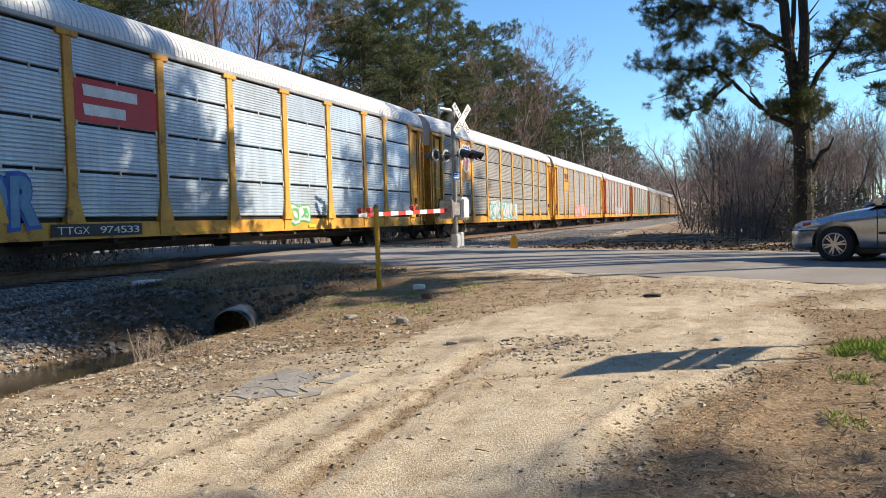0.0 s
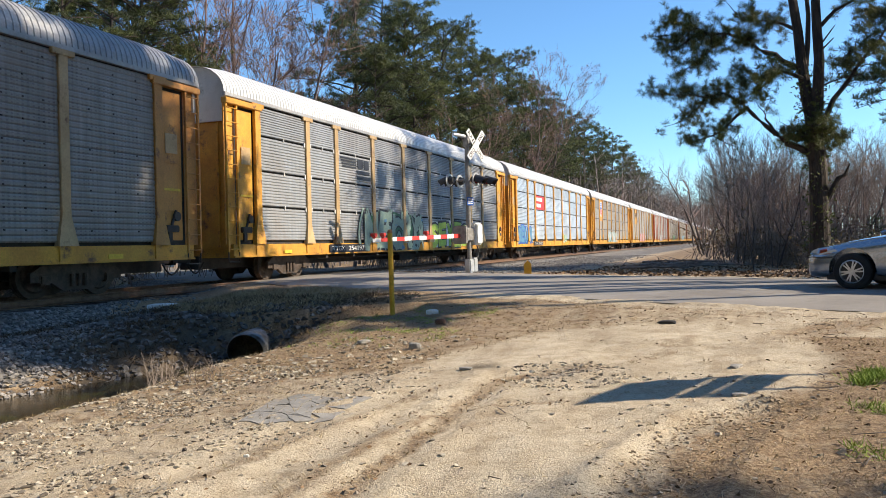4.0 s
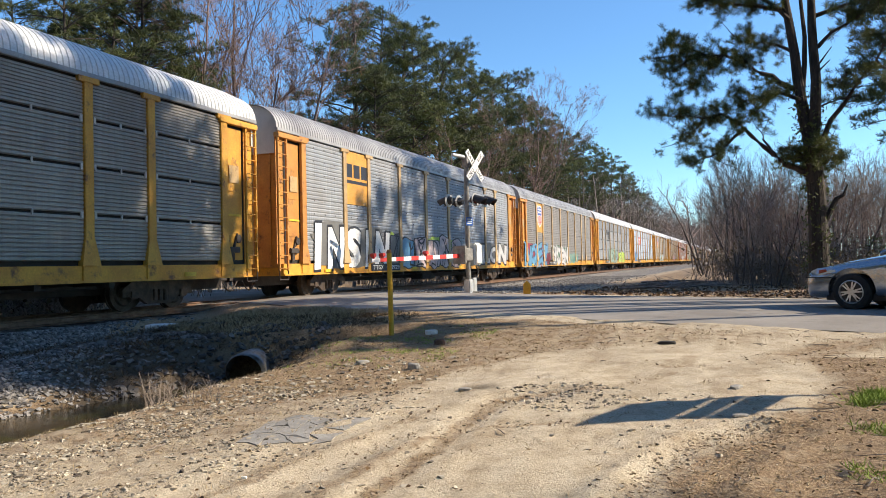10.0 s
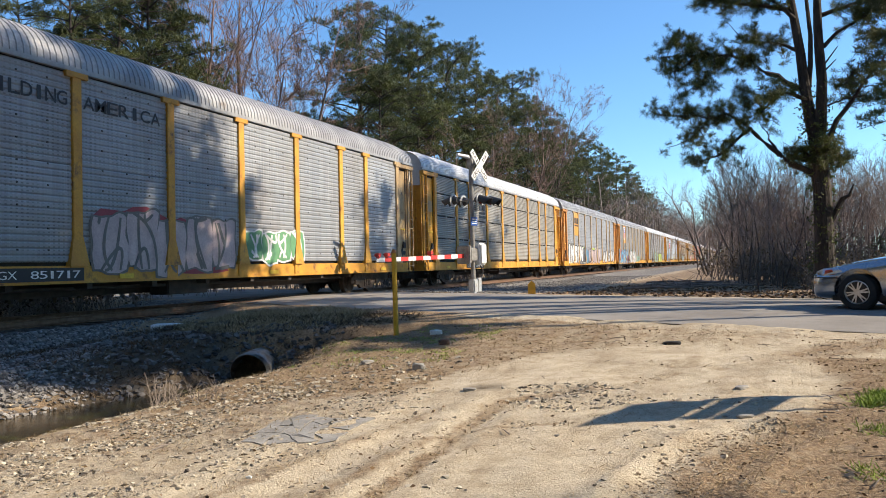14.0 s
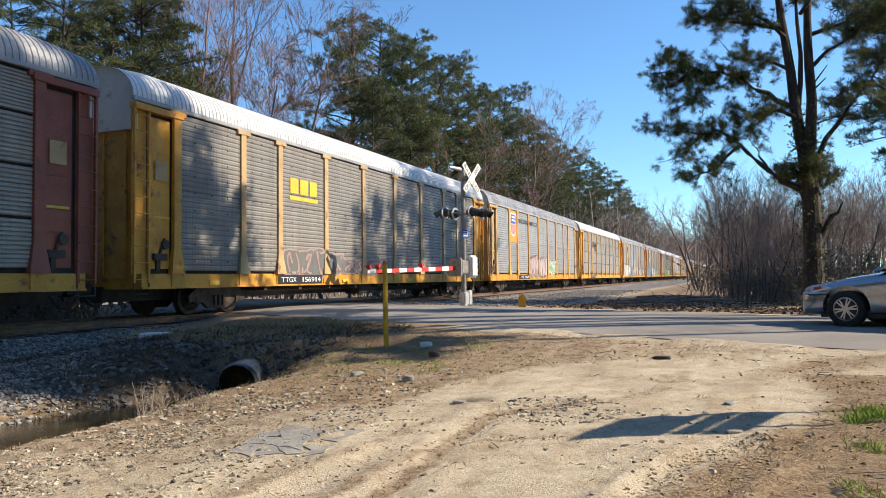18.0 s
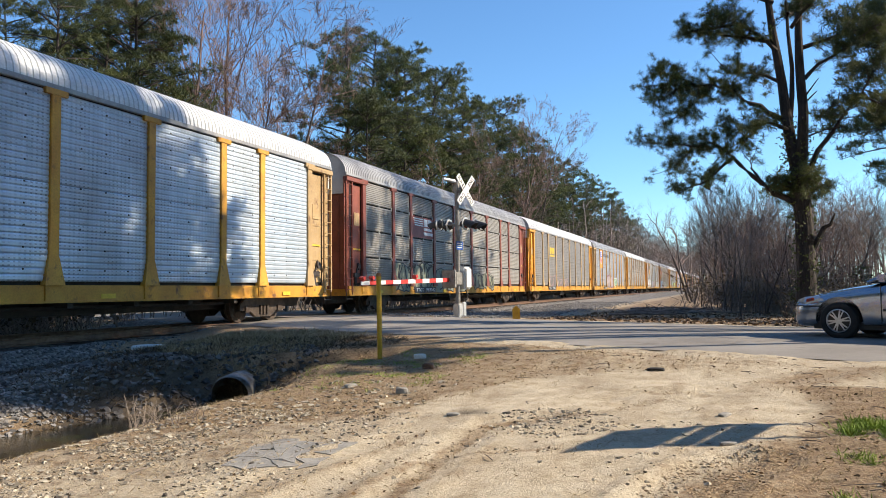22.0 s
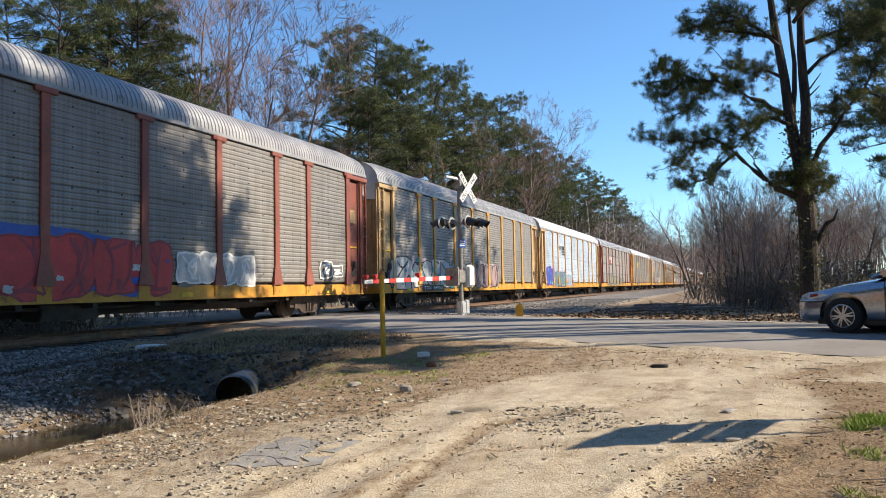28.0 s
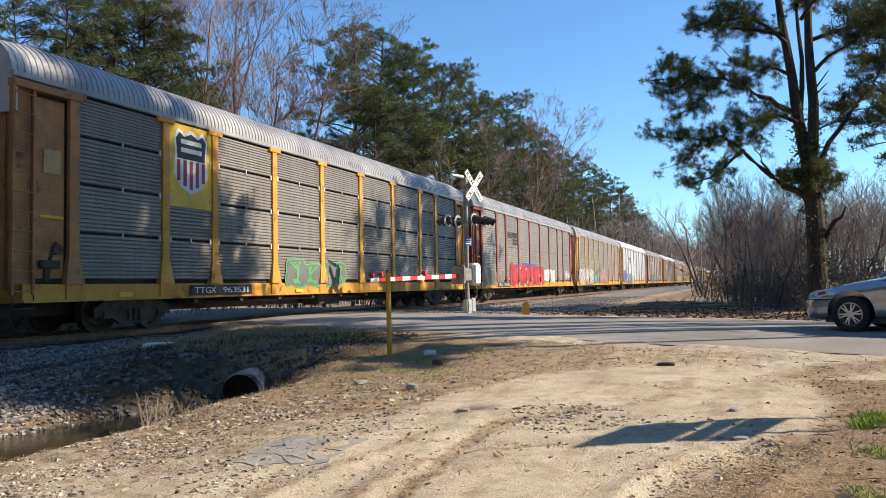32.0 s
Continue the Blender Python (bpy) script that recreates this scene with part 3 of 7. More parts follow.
def strokes(cells, y0, y1, z0, z1, x, width, rng):
    """Thick curved spray strokes, a few to each cell."""
    bm = bmesh.new()
    w = (y1 - y0) / cells
    for i in range(cells):
        ya, yb = y0 + w * (i + 0.05), y0 + w * (i + 0.98)
        for s in range(4):
            a = (rng.uniform(ya, yb), z0 + width if s % 2 else z1 - width)
            b = (rng.uniform(ya - 0.3 * w, yb + 0.3 * w), rng.uniform(z0, z1))
            c = (rng.uniform(ya, yb), z1 - width if s < 2 else z0 + width)
            prev = None
            for j in range(11):
                t = j / 10
                p = Vector(((1 - t) ** 2 * a[0] + 2 * t * (1 - t) * b[0] + t * t * c[0], (1 - t) ** 2 * a[1] + 2 * t * (1 - t) * b[1] + t * t * c[1]))
                d = Vector((2 * (1 - t) * (b[0] - a[0]) + 2 * t * (c[0] - b[0]), 2 * (1 - t) * (b[1] - a[1]) + 2 * t * (c[1] - b[1]))).normalized()
                h = width * (0.55 + 0.45 * math.sin(math.pi * (0.1 + 0.8 * t)))
                n = Vector((-d.y, d.x)) * h
                off = 0.0015 * s + 0.00012 * j
                q = (bm.verts.new((x + off, p.x + n.x, p.y + n.y)), bm.verts.new((x + off, p.x - n.x, p.y - n.y)))
                if prev:
                    bm.faces.new((prev[0], prev[1], q[1], q[0]))
                prev = q
    return bm


def graffiti(car, word, y0, y1, z0, z1, fill, line, back="", style=0.12, seed=1, accents=()):
    """A sprayed tag: a ragged backing, then fat outlined letters or strokes, one part each."""
    rng = random.Random(seed)
    x = SIDE + 0.022
    ym = (y0 + y1) / 2
    ext = (y0 - 0.25, y1 + 0.25, z0 - 0.03, z1 + 0.12) if back != "none" else (ym - 0.06, ym + 0.06, z0, z0 + 0.1)
    back = back if back != "none" else line
    g = part("graffiti", cloud(*ext, x, rng, 11, 0.45 if isinstance(word, int) else 0.3), INK[back or line], car, "spray-painted graffiti in %s and %s" % (SAY.get(fill, fill), SAY.get(line, line)))
    n = word if isinstance(word, int) else len(word)
    w = (y1 - y0) / n
    for i in range(n):
        ya, yb = y0 + w * (i - 0.06 * rng.random()), y0 + w * (i + 1.0 + 0.10 * rng.random())
        za, zb = z0 + rng.uniform(-0.02, 0.08), z1 + rng.uniform(-0.12, 0.08)
        dx = 0.0009 * i
        st = rng.getstate()
        if isinstance(word, int):
            part("graffiti_outline", cloud(ya - 0.10, yb + 0.10, za - 0.06, zb + 0.06, x + 0.004 + dx, rng, 6, 0.22), INK[line], g)
            rng.setstate(st)
            part("graffiti_bubble", cloud(ya - 0.03, yb + 0.03, za, zb, x + 0.012 + dx, rng, 6, 0.22), INK[fill], g)
            part("graffiti_stroke", strokes(1, ya + 0.1 * w, yb - 0.1 * w, za + 0.1, zb - 0.1, x + 0.018 + dx, 0.045, rng), INK[line], g)
        else:
            part("graffiti_outline", letters(word[i], ya - 0.03, yb + 0.03, za - 0.04, zb + 0.04, x + 0.004 + dx, 0.10, 0.10, style, rng), INK[line], g)
            rng.setstate(st)
            if style > 0.1:   # an arrow-like stroke that ties the letters together
                b2 = strokes(1, ya - 0.3 * w, yb + 0.2 * w, za - 0.1, zb + 0.15, x + 0.003 + dx, 0.12, random.Random(seed * 9 + i))
                part("graffiti_outline", b2, INK[line], g)
                part("graffiti_stroke", strokes(1, ya - 0.3 * w, yb + 0.2 * w, za - 0.1, zb + 0.15, x + 0.0055 + dx, 0.075, random.Random(seed * 9 + i)), INK[fill], g)
            part("graffiti_letter", letters(word[i], ya + 0.05, yb - 0.05, za + 0.05, zb - 0.05, x + 0.012 + dx, 0.06, 0.10, style, rng), INK[fill], g)
    for c in accents:
        for ai in range(7):
            yy, zz, rr = rng.uniform(y0, y1), rng.uniform(z0 + 0.1, z1 - 0.1), rng.uniform(0.04, 0.13)
            part("graffiti_fleck", cloud(yy - rr * 1.6, yy + rr * 1.6, zz - rr, zz + rr, x + 0.026 + 0.0006 * ai, rng, 6, 0.4), INK[c], g)
    return g


def post_mesh(y, jamb):
    bm = bmesh.new()
    w = 0.14 if jamb else 0.125
    box(bm, (SIDE - 0.05, y - w, SILL_TOP), (SIDE + 0.055, y + w, EAVE - 0.02), 0.01)
    box(bm, (SIDE - 0.02, y - 0.30, EAVE - 0.14), (SIDE + 0.075, y + 0.30, EAVE - 0.01), 0.01)
    # flared foot
    v = [bm.verts.new(c) for c in ((SIDE + 0.05, y - w, 1.75), (SIDE + 0.05, y + w, 1.75), (SIDE + 0.10, y + 0.26, SILL_TOP), (SIDE + 0.10, y - 0.26, SILL_TOP),
                                   (SIDE - 0.05, y - w, 1.75), (SIDE - 0.05, y + w, 1.75), (SIDE - 0.05, y + 0.26, SILL_TOP), (SIDE - 0.05, y - 0.26, SILL_TOP))]
    for f in ((0, 3, 2, 1), (0, 4, 7, 3), (1, 2, 6, 5), (2, 3, 7, 6)):
        bm.faces.new([v[i] for i in f])
    bmesh.ops.recalc_face_normals(bm, faces=bm.faces[:])
    me = bpy.data.meshes.new("side_post")
    bm.to_mesh(me)
    bm.free()
    me.materials.append(M["paint_yellow"])
    return me


def as_mesh(name, bm, material):
    me = bpy.data.meshes.new(name)
    bm.to_mesh(me)
    bm.free()
    me.materials.append(material)
    return me


def build_shared():
    S = {"roof": roof_mesh(), "post": [post_mesh(y, i in (0, 9)) for i, y in enumerate(POSTS)]}
    S["roof"].materials.append(M["roof_white"])
    S["roof"].polygons.foreach_set("use_smooth", [False] * len(S["roof"].polygons))
    # near-black box added behind the sheets to block light, and the plain far side
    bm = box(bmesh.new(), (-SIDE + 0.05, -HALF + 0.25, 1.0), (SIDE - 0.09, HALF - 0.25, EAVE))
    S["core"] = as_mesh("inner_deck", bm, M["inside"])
    bm = box(bmesh.new(), (-SIDE, -12.0, SILL_TOP), (-SIDE + 0.05, 12.0, EAVE - 0.02))
    for y in POSTS:
        box(bm, (-SIDE - 0.05, y - 0.08, SILL_TOP), (-SIDE, y + 0.08, EAVE - 0.02))
    S["far_side"] = as_mesh("far_side", bm, M["panel"])
    bm = bmesh.new()
    box(bm, (SIDE - 0.05, -HALF, EAVE - 0.02), (SIDE + 0.06, HALF, EAVE + 0.09), 0.012)
    S["eave"] = as_mesh("eave_rail", bm, M["roof_grey"])
    # side sill with stake pockets and a lower flange
    bm = bmesh.new()
    box(bm, (-SIDE, -HALF + 0.3, SILL_LOW + 0.04), (SIDE + 0.01, HALF - 0.3, SILL_TOP), 0.012)
    box(bm, (-SIDE, -HALF + 0.3, SILL_LOW), (SIDE + 0.05, HALF - 0.3, SILL_LOW + 0.05), 0.008)
    for y in POSTS:
        box(bm, (SIDE, y - 0.2, SILL_LOW + 0.05), (SIDE + 0.04, y + 0.2, SILL_TOP), 0.01)
    S["sill"] = as_mesh("side_sill", bm, M["paint_yellow"])
    bm = bmesh.new()
    box(bm, (-0.35, -HALF + 0.2, 0.42), (0.35, HALF - 0.2, 0.80), 0.02)
    for y in np.arange(-8, 8.1, 2.0):
        box(bm, (-SIDE + 0.05, y - 0.08, 0.62), (SIDE - 0.05, y + 0.08, 0.78))
    tube(bm, (1.05, -8, 0.62), (1.05, 8, 0.62), 0.04, n=8)
    box(bm, (0.55, -1.2, 0.36), (1.15, 0.4, 0.72), 0.03)
    S["frame"] = as_mesh("centre_sill", bm, M["steel"])
    for sgn, tag in ((-1, "rear"), (1, "front")):
        # end door recess in the side: jambs, door leaf, header, ladder
        ya, yb = sgn * 12.2, sgn * 13.1
        lo, hi = min(ya, yb), max(ya, yb)
        bm = bmesh.new()
        box(bm, (SIDE - 0.16, lo, SILL_TOP), (SIDE - 0.10, hi, EAVE - 0.16))
        box(bm, (SIDE - 0.12, lo + 0.08, SILL_TOP + 0.12), (SIDE - 0.06, hi - 0.08, EAVE - 0.3), 0.015)
        for z in (2.0, 3.2):
            box(bm, (SIDE - 0.065, lo + 0.12, z), (SIDE - 0.045, hi - 0.12, z + 0.05))
        S["door", tag] = as_mesh("end_door", bm, M["paint_yellow"])
        bm = bmesh.new()
        box(bm, (SIDE - 0.1, min(sgn * 11.9, sgn * HALF), EAVE - 0.22), (SIDE + 0.09, max(sgn * 11.9, sgn * HALF), EAVE - 0.06), 0.012)
        S["header", tag] = as_mesh("door_header", bm, M["paint_yellow"])
        bm = bmesh.new()
        y0, y1 = sorted((sgn * 13.12, sgn * 13.6))
        for y in (y0, y1):
            box(bm, (SIDE - 0.02, y - 0.035, 0.9), (SIDE + 0.05, y + 0.035, EAVE - 0.2), 0.008)
        box(bm, (SIDE - 0.1, y0, SILL_TOP), (SIDE - 0.07, y1, EAVE - 0.2))
        S["ladder_rail", tag] = as_mesh("ladder", bm, M["paint_yellow"])
        S["rung", tag] = as_mesh("rung", tube(bmesh.new(), (SIDE + 0.06, y0, 0), (SIDE + 0.06, y1, 0), 0.014, n=6), M["paint_yellow"])
        bm = bmesh.new()
        ye0, ye1 = sorted((sgn * (HALF - 0.3), sgn * (HALF - 0.22)))
        box(bm, (-SIDE + 0.02, ye0, 1.0), (SIDE - 0.08, ye1, 4.65), 0.02)
        S["end_wall", tag] = as_mesh("end_wall", bm, M["paint_yellow"])
        bm = box(bmesh.new(), (-0.03, ye0 - 0.03, 1.05), (0.03, ye1 + 0.03, 4.6))
        S["end_rib", tag] = as_mesh("end_rib", bm, M["paint_yellow"])
        bm = bmesh.new()
        n = 14
        yc = sgn * (HALF - 0.12)
        top = [(-(SIDE - 0.02) * math.copysign(abs(math.cos(math.pi * i / n)) ** 0.75, math.cos(math.pi * i / n)), EAVE + 0.90 * math.sin(math.pi * i / n) ** 0.85) for i in range(n + 1)]
        ring = [bm.verts.new((x, yc, z)) for x, z in [(-SIDE + 0.02, 4.62)] + top + [(SIDE - 0.02, 4.62)]]
        f = bm.faces.new(ring)
        ex = bmesh.ops.extrude_face_region(bm, geom=[f])
        for v in ex["geom"]:
            if isinstance(v, bmesh.types.BMVert):
                v.co.y -= sgn * 0.06
        bmesh.ops.recalc_face_normals(bm, faces=bm.faces[:])
        S["end_cap", tag] = as_mesh("end_cap", bm, M["end_white"])
        bm = bmesh.new()
        yk0, yk1 = sorted((sgn * (HALF - 0.2), sgn * (PITCH / 2 - 0.03)))
        box(bm, (-0.10, yk0, 0.62), (0.10, yk1, 0.88), 0.03)
        box(bm, (-0.17, sgn * (PITCH / 2) - 0.16, 0.58), (0.17, sgn * (PITCH / 2) + 0.12, 0.92), 0.05)
        S["coupler", tag] = as_mesh("coupler", bm, M["steel"])
        bm = bmesh.new()
        pts = [Vector((0.45, sgn * (HALF - 0.3 + 0.12 * i), 0.62 - 0.30 * math.sin(math.pi * i / 6))) for i in range(7)]
        rings = []
        for k, p in enumerate(pts):
            d = (pts[min(k + 1, 6)] - pts[max(k - 1, 0)]).normalized()
            up = d.cross(Vector((1, 0, 0)))
            rings.append([bm.verts.new(p + 0.022 * (Vector((1, 0, 0)) * math.cos(a * math.pi / 3) + up * math.sin(a * math.pi / 3))) for a in range(6)])
        for lo, hi in zip(rings, rings[1:]):
            for a in range(6):
                bm.faces.new((lo[a], lo[(a + 1) % 6], hi[(a + 1) % 6], hi[a]))
        bm.faces.new(rings[0])
        bm.faces.new(rings[-1])
        bmesh.ops.recalc_face_normals(bm, faces=bm.faces[:])
        S["hose", tag] = as_mesh("brake_hose", bm, M["steel"])
        bm = bmesh.new()
        tube(bm, (SIDE + 0.02, sgn * 13.1, 0.62), (SIDE + 0.02, sgn * 13.6, 0.62), 0.02, n=6)
        for y in (13.1, 13.6):
            tube(bm, (SIDE + 0.02, sgn * y, 0.62), (SIDE + 0.02, sgn * y, 1.0), 0.016, n=6)
        S["step", tag] = as_mesh("stirrup_step", bm, M["steel"])
    bm = bmesh.new()
    for y in POSTS[1:9]:
        for z in ROWS_Z[1:4]:
            for s in (-1, 1):
                box(bm, (SIDE - 0.005, y + s * 0.19 - 0.03, z - 0.075), (SIDE + 0.03, y + s * 0.19 + 0.03, z + 0.06))
    for ya, yb in zip(POSTS, POSTS[1:]):
        for z in ROWS_Z[1:4]:
            box(bm, (SIDE - 0.005, (ya + yb) / 2 - 0.02, z - 0.07), (SIDE + 0.022, (ya + yb) / 2 + 0.02, z + 0.05))
    S["clips"] = as_mesh("panel_clip", bm, M["end_white"])
    bm = bmesh.new()
    for ya, yb in zip(POSTS, POSTS[1:]):
        for i in range(1, 4):
            for j in range(9):
                y, z = ya + (yb - ya) * i / 4, 1.45 + 0.45 * j
                box(bm, (SIDE - 0.005, y - 0.018, z - 0.018), (SIDE + 0.012, y + 0.018, z + 0.018))
    S["rivets"] = as_mesh("rivet", bm, M["steel"])
    for sgn, tag in ((-1, "rear"), (1, "front")):
        y = sgn * 12.62
        bm = shape(rect(y - 0.22, 3.45, y + 0.22, 3.95), x=SIDE - 0.03)
        S["placard", tag] = as_mesh("placard", bm, M["paint_tan"])
        bm = bmesh.new()
        box(bm, (SIDE - 0.07, y - 0.30, 1.45), (SIDE + 0.03, y + 0.18, 1.62), 0.02)
        tube(bm, (SIDE - 0.03, y - 0.05, 1.62), (SIDE - 0.03, y + 0.12, 2.0), 0.035, n=8)
        tube(bm, (SIDE - 0.04, y + 0.12, 1.85), (SIDE + 0.03, y + 0.12, 1.85), 0.12, n=14)
        box(bm, (SIDE - 0.06, y - 0.2, 1.2), (SIDE + 0.0, y - 0.05, 1.45), 0.01)
        S["lock", tag] = as_mesh("door_lock", bm, M["steel"])
        bm = shape(rect(y - 0.30, 2.5, y + 0.30, 2.56), x=SIDE - 0.03)
        S["stripe", tag] = as_mesh("door_stripe", bm, INK["yellow"])
    # truck: side frame with bolster and springs
    bm = bmesh.new()
    for x in (-1.08, 1.08):
        pr = [(-1.25, 0.55), (-0.95, 0.72), (-0.35, 0.74), (0.35, 0.74), (0.95, 0.72), (1.25, 0.55), (1.25, 0.36), (0.75, 0.36), (0.42, 0.16), (-0.42, 0.16), (-0.75, 0.36), (-1.25, 0.36)]
        f = bm.faces.new([bm.verts.new((x - 0.06, y, z)) for y, z in pr])
        ex = bmesh.ops.extrude_face_region(bm, geom=[f])
        for v in ex["geom"]:
            if isinstance(v, bmesh.types.BMVert):
                v.co.x += 0.12
        for y in (-0.88, 0.88):
            box(bm, (x - 0.1, y - 0.14, 0.30), (x + 0.1, y + 0.14, 0.52), 0.03)
        for y in (-0.18, 0.0, 0.18):
            tube(bm, (x + 0.07, y, 0.24), (x + 0.07, y, 0.52), 0.06, n=8)
    box(bm, (-1.1, -0.2, 0.40), (1.1, 0.2, 0.62), 0.03)
    bmesh.ops.recalc_face_normals(bm, faces=bm.faces[:])
    S["truck_frame"] = as_mesh("truck_frame", bm, M["wheel"])
    bm = bmesh.new()
    tube(bm, (-1.05, 0, 0), (1.05, 0, 0), 0.08, n=10)
    for sgn in (-1, 1):
        tube(bm, (sgn * 0.70, 0, 0), (sgn * 0.82, 0, 0), 0.457, 0.457, n=24)
        tube(bm, (sgn * 0.67, 0, 0), (sgn * 0.70, 0, 0), 0.485, 0.485, n=24)
        tube(bm, (sgn * 0.82, 0, 0), (sgn * 0.86, 0, 0), 0.34, 0.30, n=24)
        for a in range(3):
            box(bm, (sgn * 0.84 - 0.03, 0.2 * math.cos(a * 2.1) - 0.04, 0.2 * math.sin(a * 2.1) - 0.04), (sgn * 0.84 + 0.03, 0.2 * math.cos(a * 2.1) + 0.04, 0.2 * math.sin(a * 2.1) + 0.04))
    S["wheelset"] = as_mesh("wheelset", bm, M["wheel"])
    S["reflector"] = as_mesh("reflector", shape(rect(-0.22, 0.82, 0.22, 0.93), x=SIDE + 0.05), INK["yellow"])
    return S


SH = build_shared()


def put(name, me, material, parent, loc=None, label=""):
    """A part on a shared mesh with its own material."""
    ob = part_of(name, me, None, parent, label, loc)
    if material is not None:
        ob.material_slots[0].link = "OBJECT"
        ob.material_slots[0].material = material
    return ob


WHEELS = []


def autorack(k, style, tone, paint, roof, label, posts=None):
    car = empty("autorack_car", pose(TRACK_X, 0, 0), label, "railway car", "autorack train")
    pm = M["paint_" + paint]
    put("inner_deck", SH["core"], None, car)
    put("far_side", SH["far_side"], M[tone, False], car)
    put("roof", SH["roof"], M[roof], car, label="corrugated metal roof")
    put("eave_rail", SH["eave"], M["roof_grey"], car)
    put("side_sill", SH["sill"], M["paint_yellow" if posts or paint != "rust" else "paint_rust"], car)
    put("centre_sill", SH["frame"], None, car)
    for i, me in enumerate(SH["post"]):
        put("side_post", me, M["paint_" + (posts or paint)] if 0 < i < 9 else pm, car)
    for bi in range(9):
        for ri in range(4 if style == "four" else 2):
            put("side_panel", BAY_MESH[style, bi, ri], M[tone, style == "two"], car)
    for tag in ("rear", "front"):
        if tag == "front" and paint == "rust" and posts:
            pm = M["paint_" + posts]
        put("end_door", SH["door", tag], pm, car)
        put("door_header", SH["header", tag], pm, car)
        put("placard", SH["placard", tag], None, car)
        put("door_lock", SH["lock", tag], None, car)
        put("door_stripe", SH["stripe", tag], None, car)
        lad = put("ladder", SH["ladder_rail", tag], pm, car)
        for i in range(11):
            put("rung", SH["rung", tag], pm, lad, (0, 0, 0.98 + 0.40 * i))
        put("end_wall", SH["end_wall", tag], pm, car)
        for x in (-1.1, -0.4, 0.4, 1.1):
            put("end_rib", SH["end_rib", tag], pm, car, (x, 0, 0))
        put("end_cap", SH["end_cap", tag], None, car)
        put("coupler", SH["coupler", tag], None, car)
        put("brake_hose", SH["hose", tag], None, car)
        put("stirrup_step", SH["step", tag], None, car)
        sy = -9.9 if tag == "rear" else 9.9
        tr = empty("truck", Matrix.Translation((0, sy, 0)), "", "")
        tr.parent = car
        put("truck_frame", SH["truck_frame"], None, tr)
        for wy in (-0.88, 0.88):
            w = put("wheelset", SH["wheelset"], None, tr, (0, wy, 0.457))
            WHEELS.append((k, w, wy))
    if style == "four":
        tagged(put("panel_clip", SH["clips"], None, car), kind="stuff")
    else:
        tagged(put("rivet", SH["rivets"], None, car), kind="stuff")
    for y in (-10.6, -3.0, 3.0, 10.6):
        put("reflector", SH["reflector"], None, car, (0, y, 0))
    return car


def number_board(car, digits, y=-6.6):
    b = part("number_board", shape(rect(y - 1.35, 0.80, y + 1.35, 1.08), x=SIDE + 0.055), INK["black"], car)
    part("mark", letters("TTGX", y - 1.2, y - 0.3, 0.86, 1.02, SIDE + 0.060, 0.0), INK["white"], b)
    part("number", letters(digits, y + 0.0, y + 1.25, 0.86, 1.02, SIDE + 0.060, 0.0), INK["white"], b)


def logo_panel_bars(car, y0, y1, z0, z1, back, ink, lines):
    """A painted logo panel; its lettering is drawn as plain bars."""
    g = part("logo_panel", shape(rect(y0, z0, y1, z1), x=SIDE + 0.014), INK[back], car, "%s painted panel with %s bars" % (back, ink)) if back else None
    for a, b, c, d in lines:
        part("logo_bar", shape([(a + 0.04, b), (c, b), (c - 0.0, d), (a, d)], x=SIDE + 0.020), INK[ink], g or car)
    return g


def shield(car, y, z, w, h, faded=False, ground_ink="orange"):
    b = part("logo_panel", shape(rect(-9.18, z - h / 2 - 0.35, -7.37, min(5.26, z + h / 2 + 0.5)), x=SIDE + 0.012), INK[ground_ink], car, "%s painted panel behind a shield" % ground_ink)
    out = [(-0.5, 0.36), (-0.36, 0.5), (-0.2, 0.43), (0, 0.5), (0.2, 0.43), (0.36, 0.5), (0.5, 0.36), (0.45, 0.1), (0.5, -0.2), (0.3, -0.4), (0, -0.5), (-0.3, -0.4), (-0.5, -0.2), (-0.45, 0.1)]
    part("shield", shape([(y + p[0] * w, z + p[1] * h) for p in out], x=SIDE + 0.018), INK["white"], b)
    top = [(-0.44, 0.34), (-0.34, 0.44), (-0.2, 0.38), (0, 0.44), (0.2, 0.38), (0.34, 0.44), (0.44, 0.34), (0.40, 0.1), (0.40, 0.04), (-0.40, 0.04), (-0.40, 0.1)]
    part("shield_top", shape([(y + p[0] * w, z + p[1] * h) for p in top], x=SIDE + 0.024), INK["blue" if not faded else "black"], b)
    for i in range(5):
        u = -0.36 + 0.18 * i
        lo = -0.42 + 0.55 * abs(u) ** 1.5
        part("shield_stripe", shape([(y + (u - 0.045) * w, z + lo * h), (y + (u + 0.045) * w, z + lo * h), (y + (u + 0.045) * w, z + 0.02 * h), (y + (u - 0.045) * w, z + 0.02 * h)], x=SIDE + 0.024),
             INK["red" if not faded else "maroon"], b)
    for zz in (0.27, 0.14):
        part("shield_bar", shape(rect(y - 0.3 * w, z + zz * h, y + 0.3 * w, z + (zz + 0.07) * h), x=SIDE + 0.029), INK["white"], b)


def horse_bars(car, ink, back=None, y=-5.84, z=3.85):
    """Speed lines and two lines of lettering, as plain bars."""
    ls = [(y - 1.2 + 0.06 * i, z + 0.36 - 0.10 * i, y + 0.05, z + 0.41 - 0.10 * i) for i in range(4)]
    ls += [(y + 0.15, z + 0.08, y + 0.6, z + 0.42), (y + 0.68, z + 0.08, y + 1.1, z + 0.42), (y + 0.1, z - 0.13, y + 1.15, z + 0.0), (y + 0.1, z - 0.34, y + 1.25, z - 0.2)]
    logo_panel_bars(car, -7.2, -4.47, 3.36, 4.34, back, ink, ls)


